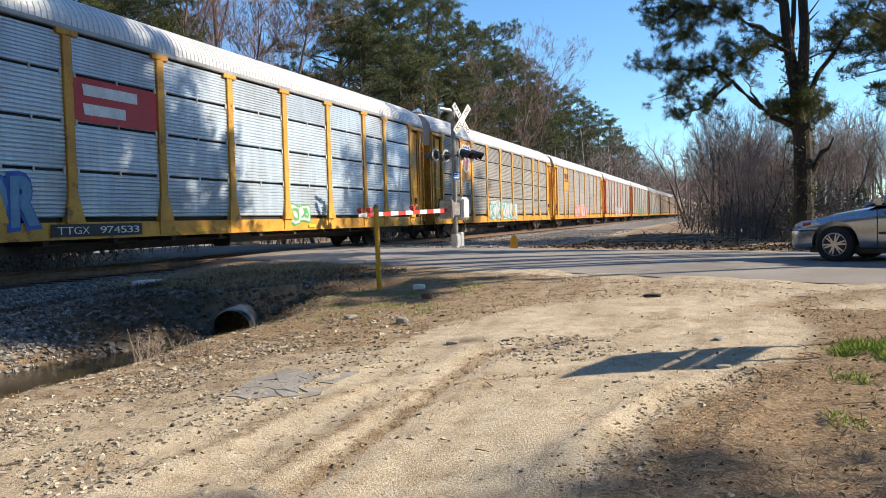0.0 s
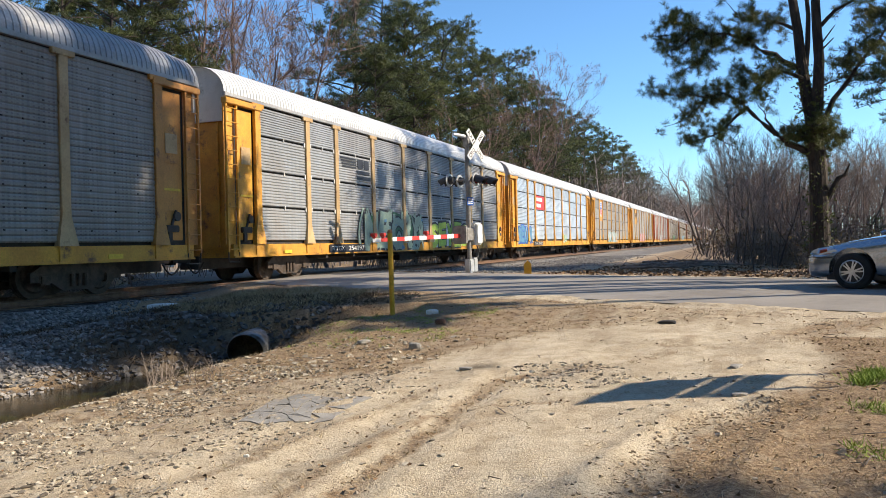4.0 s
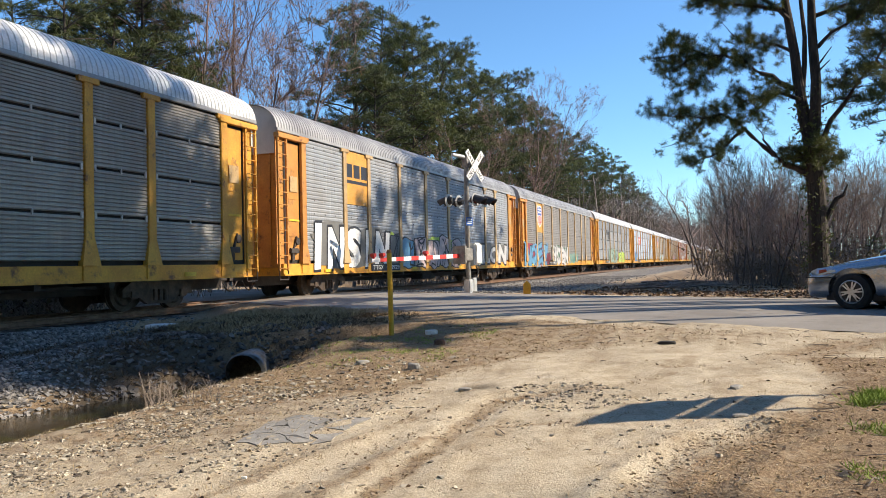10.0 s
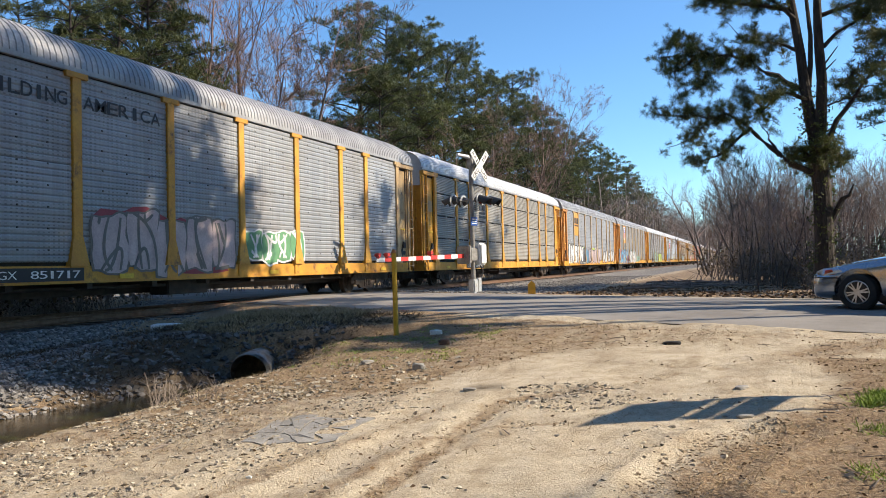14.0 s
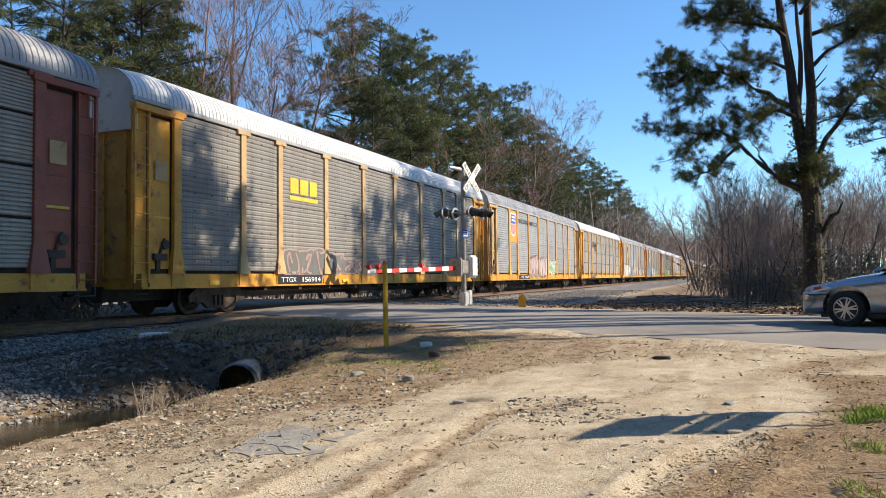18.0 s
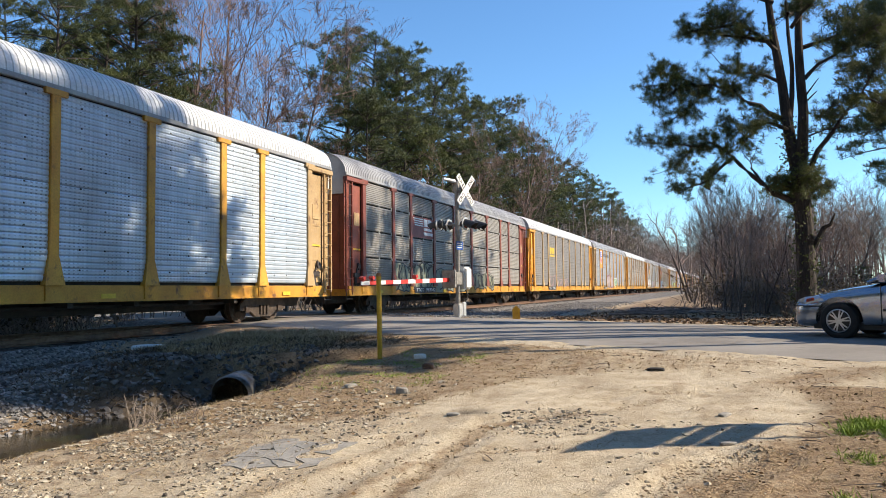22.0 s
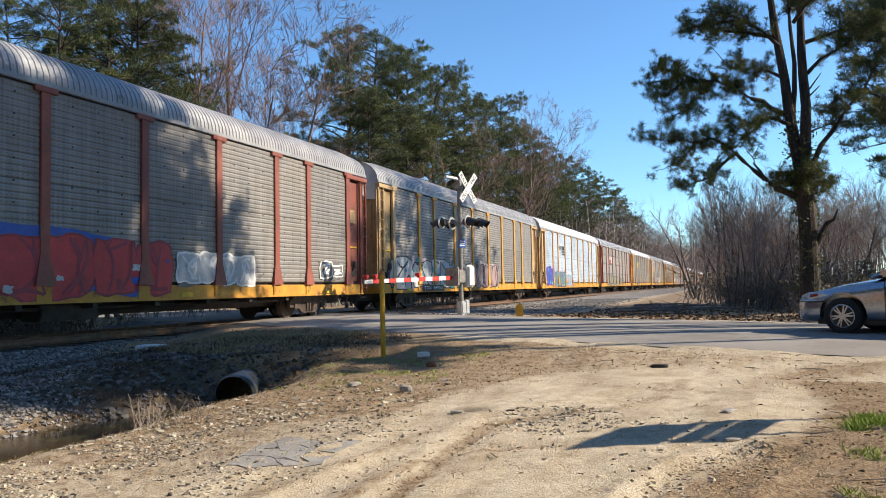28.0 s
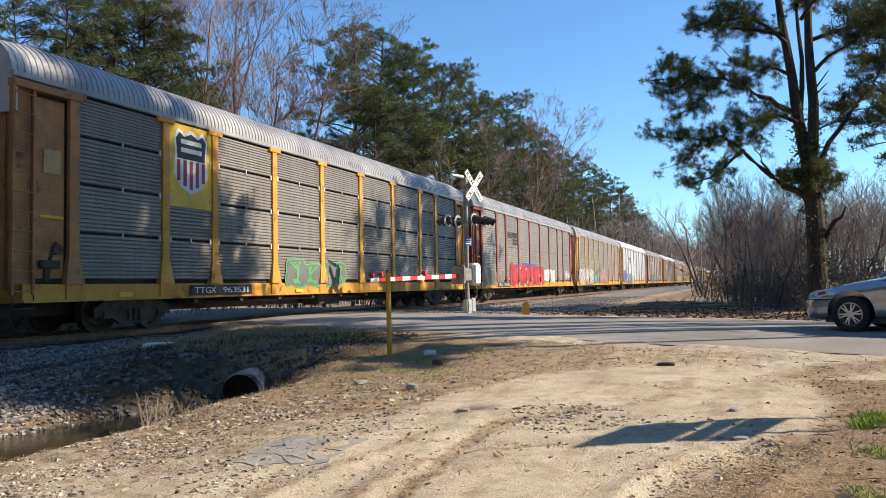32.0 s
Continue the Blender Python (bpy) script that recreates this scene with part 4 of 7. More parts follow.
def csx_bars(car, y, z, ink, back=None):
    ls = [(y - 0.85 + 0.6 * i, z, y - 0.85 + 0.6 * i + 0.48, z + 0.5) for i in range(3)] + [(y - 0.9, z - 0.22, y + 0.9, z - 0.1)]
    if back:
        part("logo_panel", shape(rect(-9.18, 3.3, -7.37, 5.26), x=SIDE + 0.012), INK[back], car, "%s painted panel" % back)
    for a, b, c, d in ls:
        part("logo_bar", shape(rect(a, b, c, d), x=SIDE + 0.018), INK[ink], car)


cars = {}
DESC = "%s steel autorack car with %s posts%s"
LIST = [
    # k, style, tone, paint, roof, posts, extra words
    (18, "two", "tan_grey", "orange", "roof_grey", "tan", ""), (17, "two", "tan_grey", "brown", "roof_grey", "tan", ""), (16, "four", "weathered", "orange", "roof_white", "tan", ""),
    (15, "two", "weathered", "orange", "roof_grey", "tan", ""), (14, "two", "tan_grey", "yellow", "roof_white", "tan", ""), (13, "four", "weathered", "brown", "roof_grey", "tan", ""),
    (12, "two", "tan_grey", "orange", "roof_grey", "tan", ""), (11, "four", "tan_grey", "brown", "roof_white", "tan", ""), (10, "two", "weathered", "orange", "roof_grey", "tan", ""),
    (9, "two", "tan_grey", "brown", "roof_grey", "tan", ""), (8, "two", "tan_grey", "orange", "roof_white", "tan", ""), (7, "two", "tan_grey", "vermilion", "roof_white", None, ""),
    (6, "two", "tan_grey", "yellow", "roof_white", None, ""), (5, "four", "tan_grey", "yellow", "roof_white", None, ""),
    (4, "four", "blue_grey", "yellow", "roof_white", None, ", red panel and blue graffiti"), (3, "four", "aluminium", "yellow", "roof_white", "tan", " and green graffiti"),
    (2, "two", "weathered", "orange", "roof_grey", "tan", ", a shield and blue graffiti"), (1, "two", "aluminium", "orange", "roof_grey", "tan", " and large white graffiti"),
    (0, "four", "tan_grey", "yellow", "roof_white", None, ", clean of graffiti"), (-1, "two", "aluminium", "tan", "roof_grey", "yellow", ", a shield and pink graffiti"),
    (-2, "two", "weathered", "yellow", "roof_white", "tan", " and faded pink graffiti"), (-3, "four", "tan_grey", "brown", "roof_grey", None, " and cream graffiti"),
    (-4, "two", "blue_grey", "tan", "roof_white", "yellow", " and purple graffiti"), (-5, "two", "weathered", "tan", "roof_grey", "yellow", " and pale outlined graffiti"),
    (-6, "two", "weathered", "brown", "roof_grey", None, " and red blocky graffiti"), (-7, "four", "weathered", "rust", "roof_grey", "yellow", " and a faded shield"),
    (-8, "four", "aluminium", "rust", "roof_grey", None, ""),
]
for k, style, tone, paint, roof, posts, extra in LIST:
    cars[k] = autorack(k, style, tone, paint, roof, DESC % (tone.replace("_", "-"), posts or paint, extra), posts)

# markings, car by car
c = cars[4]
logo_panel_bars(c, -7.2, -4.47, 3.36, 4.34, "red", "white", [(-6.9, 3.95, -5.2, 4.2), (-6.9, 3.52, -5.6, 3.77)])
number_board(c, "974533")
graffiti(c, "BEKOR", -11.9, -8.2, 0.95, 2.1, "steel", "blue", "none", 0.1, 3)
graffiti(c, 2, 1.6, 2.8, 0.95, 1.7, "silver", "green", "none", 0.15, 4)
c = cars[3]
horse_bars(c, "black")
number_board(c, "254197")
graffiti(c, "NECRO", -5.2, 0.6, 0.8, 2.35, "sage", "black", "forest", 0.12, 5, ("steel",))
graffiti(c, "SEYES", 1.4, 6.6, 0.8, 2.15, "lime", "black", "white", 0.10, 6)
c = cars[2]
shield(c, -8.27, 4.35, 1.35, 1.6)
number_board(c, "388313", -4.4)
graffiti(c, "NOEZ", -12.6, -6.2, 0.78, 2.35, "steel", "black", "maroon", 0.22, 7, ("sky",))
graffiti(c, 2, -6.3, -5.2, 0.8, 1.7, "maroon", "black", "maroon", 0.2, 47)
graffiti(c, "HOEN", -4.6, 1.2, 0.85, 2.3, "silver", "black", "forest", 0.2, 8)
graffiti(c, 4, 1.9, 5.4, 0.9, 1.8, "moss", "teal", "none", 0.14, 9)
c = cars[1]
csx_bars(c, -8.27, 4.3, "black", "orange")
number_board(c, "978929", -5.9)
graffiti(c, "INSIN", -11.9, -5.6, 0.85, 2.5, "white", "black", "ash", 0.05, 10)
graffiti(c, 1, -5.4, -4.4, 1.0, 2.3, "ash", "black", "lime", 0.2, 48)
graffiti(c, 1, -4.3, -2.8, 0.8, 2.1, "steel", "black", "rose", 0.3, 54)
graffiti(c, 4, -3.0, 3.2, 0.8, 2.35, "rose", "black", "lime", 0.3, 11)
graffiti(c, "ALON", 4.6, 11.4, 0.95, 2.15, "silver", "black", "ash", 0.06, 12)
c = cars[0]
horse_bars(c, "black")
number_board(c, "171041")
c = cars[-1]
shield(c, -8.27, 4.35, 1.35, 1.6)
part("lettering", letters("BUILDING", -6.9, -4.6, 4.55, 4.85, SIDE + 0.014, 0.01), INK["black"], c)
part("lettering", letters("AMERICA", -4.2, -1.8, 4.55, 4.85, SIDE + 0.014, 0.01), INK["black"], c)
number_board(c, "851717", -5.6)
graffiti(c, 5, -4.0, 1.1, 0.8, 2.45, "rose", "ash", "maroon", 0.25, 13)
graffiti(c, 4, 1.6, 4.7, 1.1, 2.2, "leaf", "white", "none", 0.05, 14)
c = cars[-2]
csx_bars(c, -5.84, 3.75, "yellow")
number_board(c, "156914", -6.1)
graffiti(c, 5, -4.2, 0.9, 1.1, 1.8, "ash", "blush", "none", 0.2, 15)
graffiti(c, 3, -7.1, -4.4, 1.0, 2.0, "ash", "blush", "none", 0.2, 16)
c = cars[-3]
horse_bars(c, "white", "brick")
number_board(c, "983032", -5.6)
graffiti(c, 4, -9.1, -4.6, 0.8, 2.15, "moss", "black", "none", 0.2, 17)
graffiti(c, 3, -4.2, 0.6, 0.8, 2.05, "moss", "black", "none", 0.2, 18)
graffiti(c, 6, 1.7, 5.6, 0.9, 1.9, "moss", "black", "none", 0.2, 49)
c = cars[-4]
horse_bars(c, "black")
number_board(c, "704279", -6.2)
graffiti(c, 3, -12.0, -8.9, 0.95, 2.45, "blue", "purple", "purple", 0.2, 19, ("sky", "sky"))
graffiti(c, 5, -8.7, -4.3, 0.85, 2.15, "leaf", "purple", "purple", 0.2, 50, ("sky", "sky"))
graffiti(c, 4, -4.1, -1.2, 0.8, 2.0, "rose", "sky", "white", 0.25, 20, ("sky", "red"))
c = cars[-5]
number_board(c, "989036", -7.6)
graffiti(c, 3, -12.6, -5.2, 0.8, 2.35, "silver", "black", "rose", 0.2, 21, ("teal", "teal"))
graffiti(c, 2, -5.2, -2.8, 0.8, 2.1, "teal", "black", "silver", 0.2, 51)
graffiti(c, 5, -2.6, 3.4, 0.8, 2.35, "blush", "black", "rose", 0.25, 22)
c = cars[-6]
horse_bars(c, "black")
number_board(c, "973331", -7.9)
graffiti(c, 4, -12.0, -8.0, 0.9, 1.8, "ash", "moss", "none", 0.2, 52)
graffiti(c, 7, -6.4, 2.4, 0.8, 2.3, "red", "maroon", "blue", 0.15, 23, ("silver", "blue"))
graffiti(c, 4, 2.7, 6.0, 1.05, 2.1, "silver", "white", "ash", 0.2, 24)
graffiti(c, 2, 10.1, 11.6, 1.3, 1.9, "ash", "white", "ash", 0.2, 53)
c = cars[-7]
shield(c, -8.27, 4.3, 1.35, 1.7, True, "yellow")
number_board(c, "963531", -7.0)
graffiti(c, 4, -3.7, 0.2, 0.95, 1.9, "ash", "green", "none", 0.25, 25)
for kk, words in ((5, (5, "silver", "teal")), (6, (5, "rose", "red")), (7, (5, "silver", "ash")), (8, (5, "leaf", "forest")), (9, (5, "steel", "teal")), (11, (5, "rose", "maroon"))):
    graffiti(cars[kk], words[0], -4.0, 2.5, 0.85, 2.0, words[1], words[2], words[1], 0.2, 40 + kk)
csx_bars(cars[6], -8.27, 4.3, "black", "orange")
shield(cars[5], -8.27, 4.3, 1.35, 1.6)


# ---- trees ----
def island_material(name, a, b, rough=0.9):
    m, nt, bs = blank(name)
    gi = nt.nodes.new("ShaderNodeNewGeometry")
    col = ramp(nt, gi.outputs["Random Per Island"], [(0.0, a), (1.0, b)])
    col = mixc(nt, 0.4, col, ramp(nt, noise_fac(nt, 30, 3, 0.6, coords(nt)), [(0.3, (0.6,) * 3), (0.7, (1.2,) * 3)]), "MULTIPLY")
    nt.links.new(col, bs.inputs["Base Color"])
    bs.inputs["Roughness"].default_value = rough
    return m


def leaf_material(name, a, b, back=0.35, clump=0.0):
    """Leaves that vary one by one and, where clump is given, in clumps about so many metres wide whose dark and light
    colours imitate shade and sun.
    """
    m, nt, bs = blank(name)
    gi = nt.nodes.new("ShaderNodeNewGeometry")
    oi = nt.nodes.new("ShaderNodeObjectInfo")
    fac = gi.outputs["Random Per Island"]
    if clump:
        mx = nt.nodes.new("ShaderNodeMix")
        mx.inputs[0].default_value = 0.68
        nt.links.new(fac, mx.inputs[2])
        nt.links.new(ramp(nt, noise_fac(nt, 1 / clump, 3, 0.6, coords(nt)), [(0.36, (0, 0, 0)), (0.66, (1, 1, 1))]), mx.inputs[3])
        fac = mx.outputs[0]
    col = ramp(nt, fac, [(0.0, a), (1.0, b)])
    col = mixc(nt, 1.0, col, ramp(nt, oi.outputs["Random"], [(0, (0.8, 0.82, 0.8)), (1, (1.2, 1.15, 1.0))]), "MULTIPLY")
    nt.links.new(col, bs.inputs["Base Color"])
    bs.inputs["Roughness"].default_value = 0.6
    tr = nt.nodes.new("ShaderNodeBsdfTranslucent")
    nt.links.new(col, tr.inputs["Color"])
    mx = nt.nodes.new("ShaderNodeMixShader")
    mx.inputs[0].default_value = back
    nt.links.new(bs.outputs[0], mx.inputs[1])
    nt.links.new(tr.outputs[0], mx.inputs[2])
    nt.links.new(mx.outputs[0], nt.nodes["Material Output"].inputs["Surface"])
    return m


# clump colour imitates shaded hollows and sunlit shoots in the crown
M["pine"] = leaf_material("pine_needles", (0.012, 0.026, 0.014), (0.135, 0.155, 0.035), 0.22, 0.9)
M["dead_leaf"] = leaf_material("dead_leaves", (0.20, 0.10, 0.05), (0.36, 0.22, 0.11))
M["twig"] = surface("twigs", (0.14, 0.115, 0.098), (0.29, 0.24, 0.205), 3, 0.95, bump=0)
M["red_twig"] = surface("red_twigs", (0.16, 0.10, 0.08), (0.28, 0.19, 0.15), 3, 0.95, bump=0)
M["far_twig"] = island_material("far_twigs", (0.14, 0.115, 0.10), (0.30, 0.25, 0.22))
M["brush_leaf"] = leaf_material("brush_leaves", (0.07, 0.05, 0.03), (0.19, 0.14, 0.075))


class Soup:
    """Collects vertices and faces for one mesh."""

    def __init__(self):
        self.v, self.f = [], []

    def limb(self, pts, radii, n=5):
        base = len(self.v)
        for i, (p, r) in enumerate(zip(pts, radii)):
            d = (pts[min(i + 1, len(pts) - 1)] - pts[max(i - 1, 0)]).normalized()
            s = d.orthogonal().normalized()
            t = d.cross(s)
            for j in range(n):
                a = 2 * math.pi * j / n
                self.v.append(p + (s * math.cos(a) + t * math.sin(a)) * r)
        for i in range(len(pts) - 1):
            for j in range(n):
                self.f.append((base + i * n + j, base + i * n + (j + 1) % n, base + (i + 1) * n + (j + 1) % n, base + (i + 1) * n + j))

    def blade(self, a, b, w, rng):
        d = b - a
        s = d.cross(Vector((rng.uniform(-1, 1), rng.uniform(-1, 1), rng.uniform(-1, 1))))
        s = s.normalized() * w if s.length > 1e-6 else Vector((w, 0, 0))
        i = len(self.v)
        m = a + d * 0.55
        self.v += [a, m + s, b, m - s]
        self.f.append((i, i + 1, i + 2, i + 3))

    def tuft(self, c, r, rng, n=12, w=0.024, up=0.35):
        for _ in range(n):
            d = Vector((rng.gauss(0, 1), rng.gauss(0, 1), rng.gauss(0, 1) + up * 1.5)).normalized()
            self.blade(c - d * r * 0.15, c + d * r * rng.uniform(0.7, 1.15), w, rng)

    def mesh(self, name, smooth=False):
        return mesh_from(name, self.v, self.f, smooth)


def pine_meshes(seed, h, base, radius, trunk_r, spread=9.0, tuft=0.33, n=15, w=0.014, lean=0.03, gap=0.50):
    """Trunk, limbs and needle crown of one pine: bare below, uneven whorls of limbs with needle pads above."""
    rng = random.Random(seed)
    trunk, limbs, crown = Soup(), Soup(), Soup()
    ax = [Vector((lean * z + 0.12 * math.sin(z * 0.35 + seed), 0.12 * math.sin(z * 0.28 + 2 * seed), z)) for z in np.linspace(-0.3, h, 14)]
    trunk.limb(ax, [trunk_r * (1.25 if i == 0 else 1 - 0.86 * i / 13) for i in range(14)], 9)

    def axis(z):
        k = (z + 0.3) / (h + 0.3) * 13
        i = int(min(max(k, 0), 12))
        return ax[i].lerp(ax[i + 1], k - i)
    z = base
    while z < h - 0.3:
        f = (z - base) / (h - base)
        prof = (0.5 + 1.5 * f) if f < 0.3 else max(0.25, 0.97 - 0.75 * ((f - 0.3) / 0.7) ** 2.2)
        for _ in range(rng.choice((1, 2, 2, 3))):
            L = radius * prof * rng.uniform(0.5, 1.15)
            az = rng.uniform(0, 2 * math.pi)
            o = axis(z + rng.uniform(-0.2, 0.2))
            rise = rng.uniform(-0.15, 0.4) + 0.5 * f
            out = Vector((math.cos(az), math.sin(az), 0))
            pts = [o + out * (L * u) + Vector((0.1 * math.sin(3 * u + az), 0.1 * math.cos(4 * u + az), L * (rise * u - 0.2 * u * u))) for u in (0, 0.25, 0.5, 0.75, 1)]
            r0 = 0.025 + 0.011 * L
            limbs.limb(pts, [r0, r0 * 0.8, r0 * 0.6, r0 * 0.4, 0.012], 4)
            across = Vector((-out.y, out.x, 0))
            m = max(2, int(L * 1.6))
            for j in range(m):
                # one flat pad of tufts on a side shoot
                u = 0.3 + 0.7 * (j + rng.random()) / m
                i = min(3, int(u * 4))
                p = pts[i].lerp(pts[i + 1], min(1, u * 4 - i))
                q = p + across * rng.choice((-1, 1)) * rng.uniform(0.2, 0.3 + 0.5 * L * (1.15 - u)) + out * rng.uniform(0.0, 0.5) + Vector((0, 0, rng.uniform(-0.05, 0.35)))
                limbs.limb([p, q], [0.018, 0.007], 3)
                for _ in range(int(spread * rng.uniform(0.6, 1.3))):
                    c = q + Vector((rng.gauss(0, 0.25), rng.gauss(0, 0.25), rng.gauss(0.04, 0.09)))
                    crown.tuft(c, tuft * rng.uniform(0.75, 1.25), rng, n, w, 0.5)
        z += rng.uniform(0.6, 1.4) * gap * max(0.6, h / 20)
    for _ in range(int(2.5 * spread)):
        crown.tuft(axis(h) + Vector((rng.gauss(0, 0.3), rng.gauss(0, 0.3), rng.uniform(-0.9, 0.1))), tuft, rng, n, w)
    for _ in range(9):   # dead stubs below the crown
        o = axis(rng.uniform(base * 0.5, base))
        az = rng.uniform(0, 6.28)
        d = Vector((math.cos(az), math.sin(az), rng.uniform(-0.1, 0.3)))
        limbs.limb([o, o + d * rng.uniform(0.5, 1.8)], [0.03, 0.008], 4)
    return [s.mesh(nm) for s, nm in ((trunk, "trunk"), (limbs, "limb"), (crown, "crown"))]


def bare_meshes(seed, h, r, spread=0.55, levels=5, leaves=0):
    rng = random.Random(seed)
    trunk, twigs, leaf = Soup(), Soup(), Soup()

    def grow(p, d, length, rad, level):
        pts, rr = [p], [rad]
        n = 4 if level < 2 else 3
        for i in range(n):
            d = (d + Vector((rng.gauss(0, 0.10), rng.gauss(0, 0.10), 0.05 + rng.gauss(0, 0.05)))).normalized()
            pts.append(pts[-1] + d * length / n)
            rr.append(rad * (1 - 0.55 * (i + 1) / n))
        (trunk if level < 1 else twigs).limb(pts, rr, 7 if level == 0 else 4 if level < 3 else 3)
        if level >= levels:
            if leaves and rng.random() < leaves:
                leaf.blade(pts[-1], pts[-1] + Vector((rng.gauss(0, 0.08), rng.gauss(0, 0.08), -0.1)), 0.04, rng)
            return
        kids = rng.choice((3, 4, 4, 5)) if level else rng.choice((7, 8, 9))
        for c in range(kids):
            u = rng.uniform(0.35, 1.0) if level else rng.uniform(0.3, 1.0)
            i = min(n - 1, int(u * n))
            o = pts[i].lerp(pts[i + 1], u * n - i)
            az = rng.uniform(0, 6.28)
            s = d.orthogonal().normalized()
            side = s * math.cos(az) + d.cross(s) * math.sin(az)
            nd = (d * (1 - spread * 0.6) + side * spread * rng.uniform(0.7, 1.2)).normalized()
            grow(o, nd, length * rng.uniform(0.42, 0.62) * (1.15 - 0.4 * u if level == 0 else 1), max(0.009, rr[i] * rng.uniform(0.35, 0.55)), level + 1)
        if level == 0:
            grow(pts[-1], d, length * 0.4, rr[-1], level + 1)

    grow(Vector((0, 0, -0.2)), Vector((rng.uniform(-0.06, 0.06), rng.uniform(-0.06, 0.06), 1)), h * 0.72, r, 0)
    return trunk.mesh("trunk"), twigs.mesh("branches"), (leaf.mesh("leaves") if leaf.v else None)


def plant_tree(name, meshes, mats, names, x, y, rot, scale, label, group):
    t = empty(name, pose(x, y, gz(x, y) - 0.05, 0, 0, rot), label, "tree", group)
    t.scale = (scale, scale, scale)
    for me, ma, nm in zip(meshes, mats, names):
        if me is not None:
            tagged(part_of(nm, me, ma, t), kind="" if nm == "trunk" else "stuff")
    return t


PINES = [pine_meshes(11, 22, 4.5, 5.6, 0.27, 11), pine_meshes(12, 22, 6.0, 5.2, 0.25, 11), pine_meshes(13, 21, 3.5, 5.8, 0.27, 11), pine_meshes(14, 20, 5.0, 5.0, 0.23, 11),
         pine_meshes(15, 24, 14.6, 4.7, 0.28, 8.5, 0.55, 11, 0.036, gap=0.56)]
FAR_PINES = [pine_meshes(16, 22, 4.0, 4.6, 0.27, 6.5, 0.45, 12, 0.026, gap=0.45), pine_meshes(17, 22, 6.0, 4.4, 0.25, 6.5, 0.45, 12, 0.026, gap=0.45)]
BARES = [bare_meshes(21, 16, 0.17, 0.5, 4, 0.25), bare_meshes(22, 13, 0.15, 0.6, 3), bare_meshes(23, 17, 0.18, 0.42, 4, 0.5), bare_meshes(24, 9, 0.09, 0.5, 3), bare_meshes(25, 9, 0.05, 0.33, 3), bare_meshes(26, 9, 0.06, 0.38, 3), bare_meshes(27, 9, 0.055, 0.42, 3), bare_meshes(28, 8, 0.07, 0.6, 4), bare_meshes(29, 17, 0.15, 0.45, 5, 0.08), bare_meshes(30, 17, 0.13, 0.5, 5, 0.12)]
PN, BN = ("trunk", "limb_crown", "crown"), ("trunk", "twig_crown", "foliage")
PM, BM = (M["bark"], M["bark"], M["pine"]), (M["bare"], M["twig"], M["dead_leaf"])
rt = random.Random(5)


def pine(i, x, y, h, group="pine wood behind the track", far=False):
    tall = h < 0
    h = abs(h)
    me, size = (PINES[4], 24) if tall else (FAR_PINES[i % 2], 22) if far else (PINES[i % 4], (22, 22, 21, 20)[i % 4])
    return plant_tree("pine_tree", me, PM, PN, x, y, rt.uniform(0, 360), h / size, "tall loblolly pine with a bare lower trunk and dark green needles", group)


def bare(i, x, y, h, group="bare wood along the track"):
    return plant_tree("bare_tree", BARES[i], (BM[0], M["red_twig"], BM[2]) if "reddish" in group else BM, BN, x, y, rt.uniform(0, 360), h / (16, 13, 17, 9, 9, 9, 9, 8, 17, 17)[i], "leafless grey-brown winter tree with fine twigs", group)


# wood behind the track, from the near end to the far end
for i, (x, y, h) in enumerate(((-26, 19.5, 13.0), (-30, 25.4, 14.5), (-25.5, 23.9, 13.5), (-28, 28.5, 16.5), (-32, 32.4, 15.5), (-27, 29.6, 17.0), (-30.5, 32.6, 18.0), (-24.5, 30.6, 11.0))):
    pine(i, x, y, h)
for i, (x, y, h) in enumerate(((-27, 36.0, 16.7), (-26, 37.0, 18.8), (-28, 41.4, 20.8), (-26, 40.0, 18.3), (-25, 40.1, 14.0), (-24.3, 70.0, 15.0), (-24.0, 79.0, 14.0), (-24, 42.1, 11.0), (-24.5, 98.2, 22.5), (-24, 86.5, 18.5), (-24.5, 46.5, 12.0), (-23.5, 37.5, 9.0))):
    bare((8, 9, 8, 9, 9, 8, 9, 1, 9, 8, 1, 3)[i], x, y, h, "reddish bare trees among the pines")
for i, (x, y, h) in enumerate(((-27, 52.4, 21.6), (-30, 61.9, 24.7), (-24.5, 50.6, 15.4), (-27, 60.2, 22.5), (-29, 69.4, 24.8), (-24.5, 56.8, 16.4), (-26, 66.6, 21.9), (-28, 77.7, 23.8), (-25.5, 74.7, 22.0), (-27, 86.3, 23.3), (-29, 98.3, 26.6),
                               (-25.5, 94.7, 21.6), (-29, 114.4, 26.0), (-26, 111.6, 22.3), (-25.5, 81, 16), (-25, 104, 17), (-29, 139.4, 25.9), (-26, 137.1, 22.9), (-26, 125, 21))):
    pine(i, x, y, h)
for i, (x, y, h) in enumerate(((-29, 167.2, 26.2), (-27, 176.2, 25.2), (-29, 214.0, 27.0), (-27, 221.9, 23.9), (-28, 254.3, 22.8), (-26, 152, 22), (-27, 192, 24), (-26, 205, 23))):
    pine(i, x, y, h, far=True)
for i in range(26):
    y = 150 + i * 11 + max(0, i - 12) * 12 + rt.uniform(-4, 4)
    bare((2, 0)[i % 2], -22 + rt.uniform(-3, 1.5), y, 13 + rt.uniform(0, 6))
for i in range(13):
    y = 47 + i * 13 + rt.uniform(-3, 3)
    bare((1, 3, 6, 3)[i % 4], -22.5 + rt.uniform(-1, 0.6), y, 7 + rt.uniform(0, 6), "bare trees among the pines")
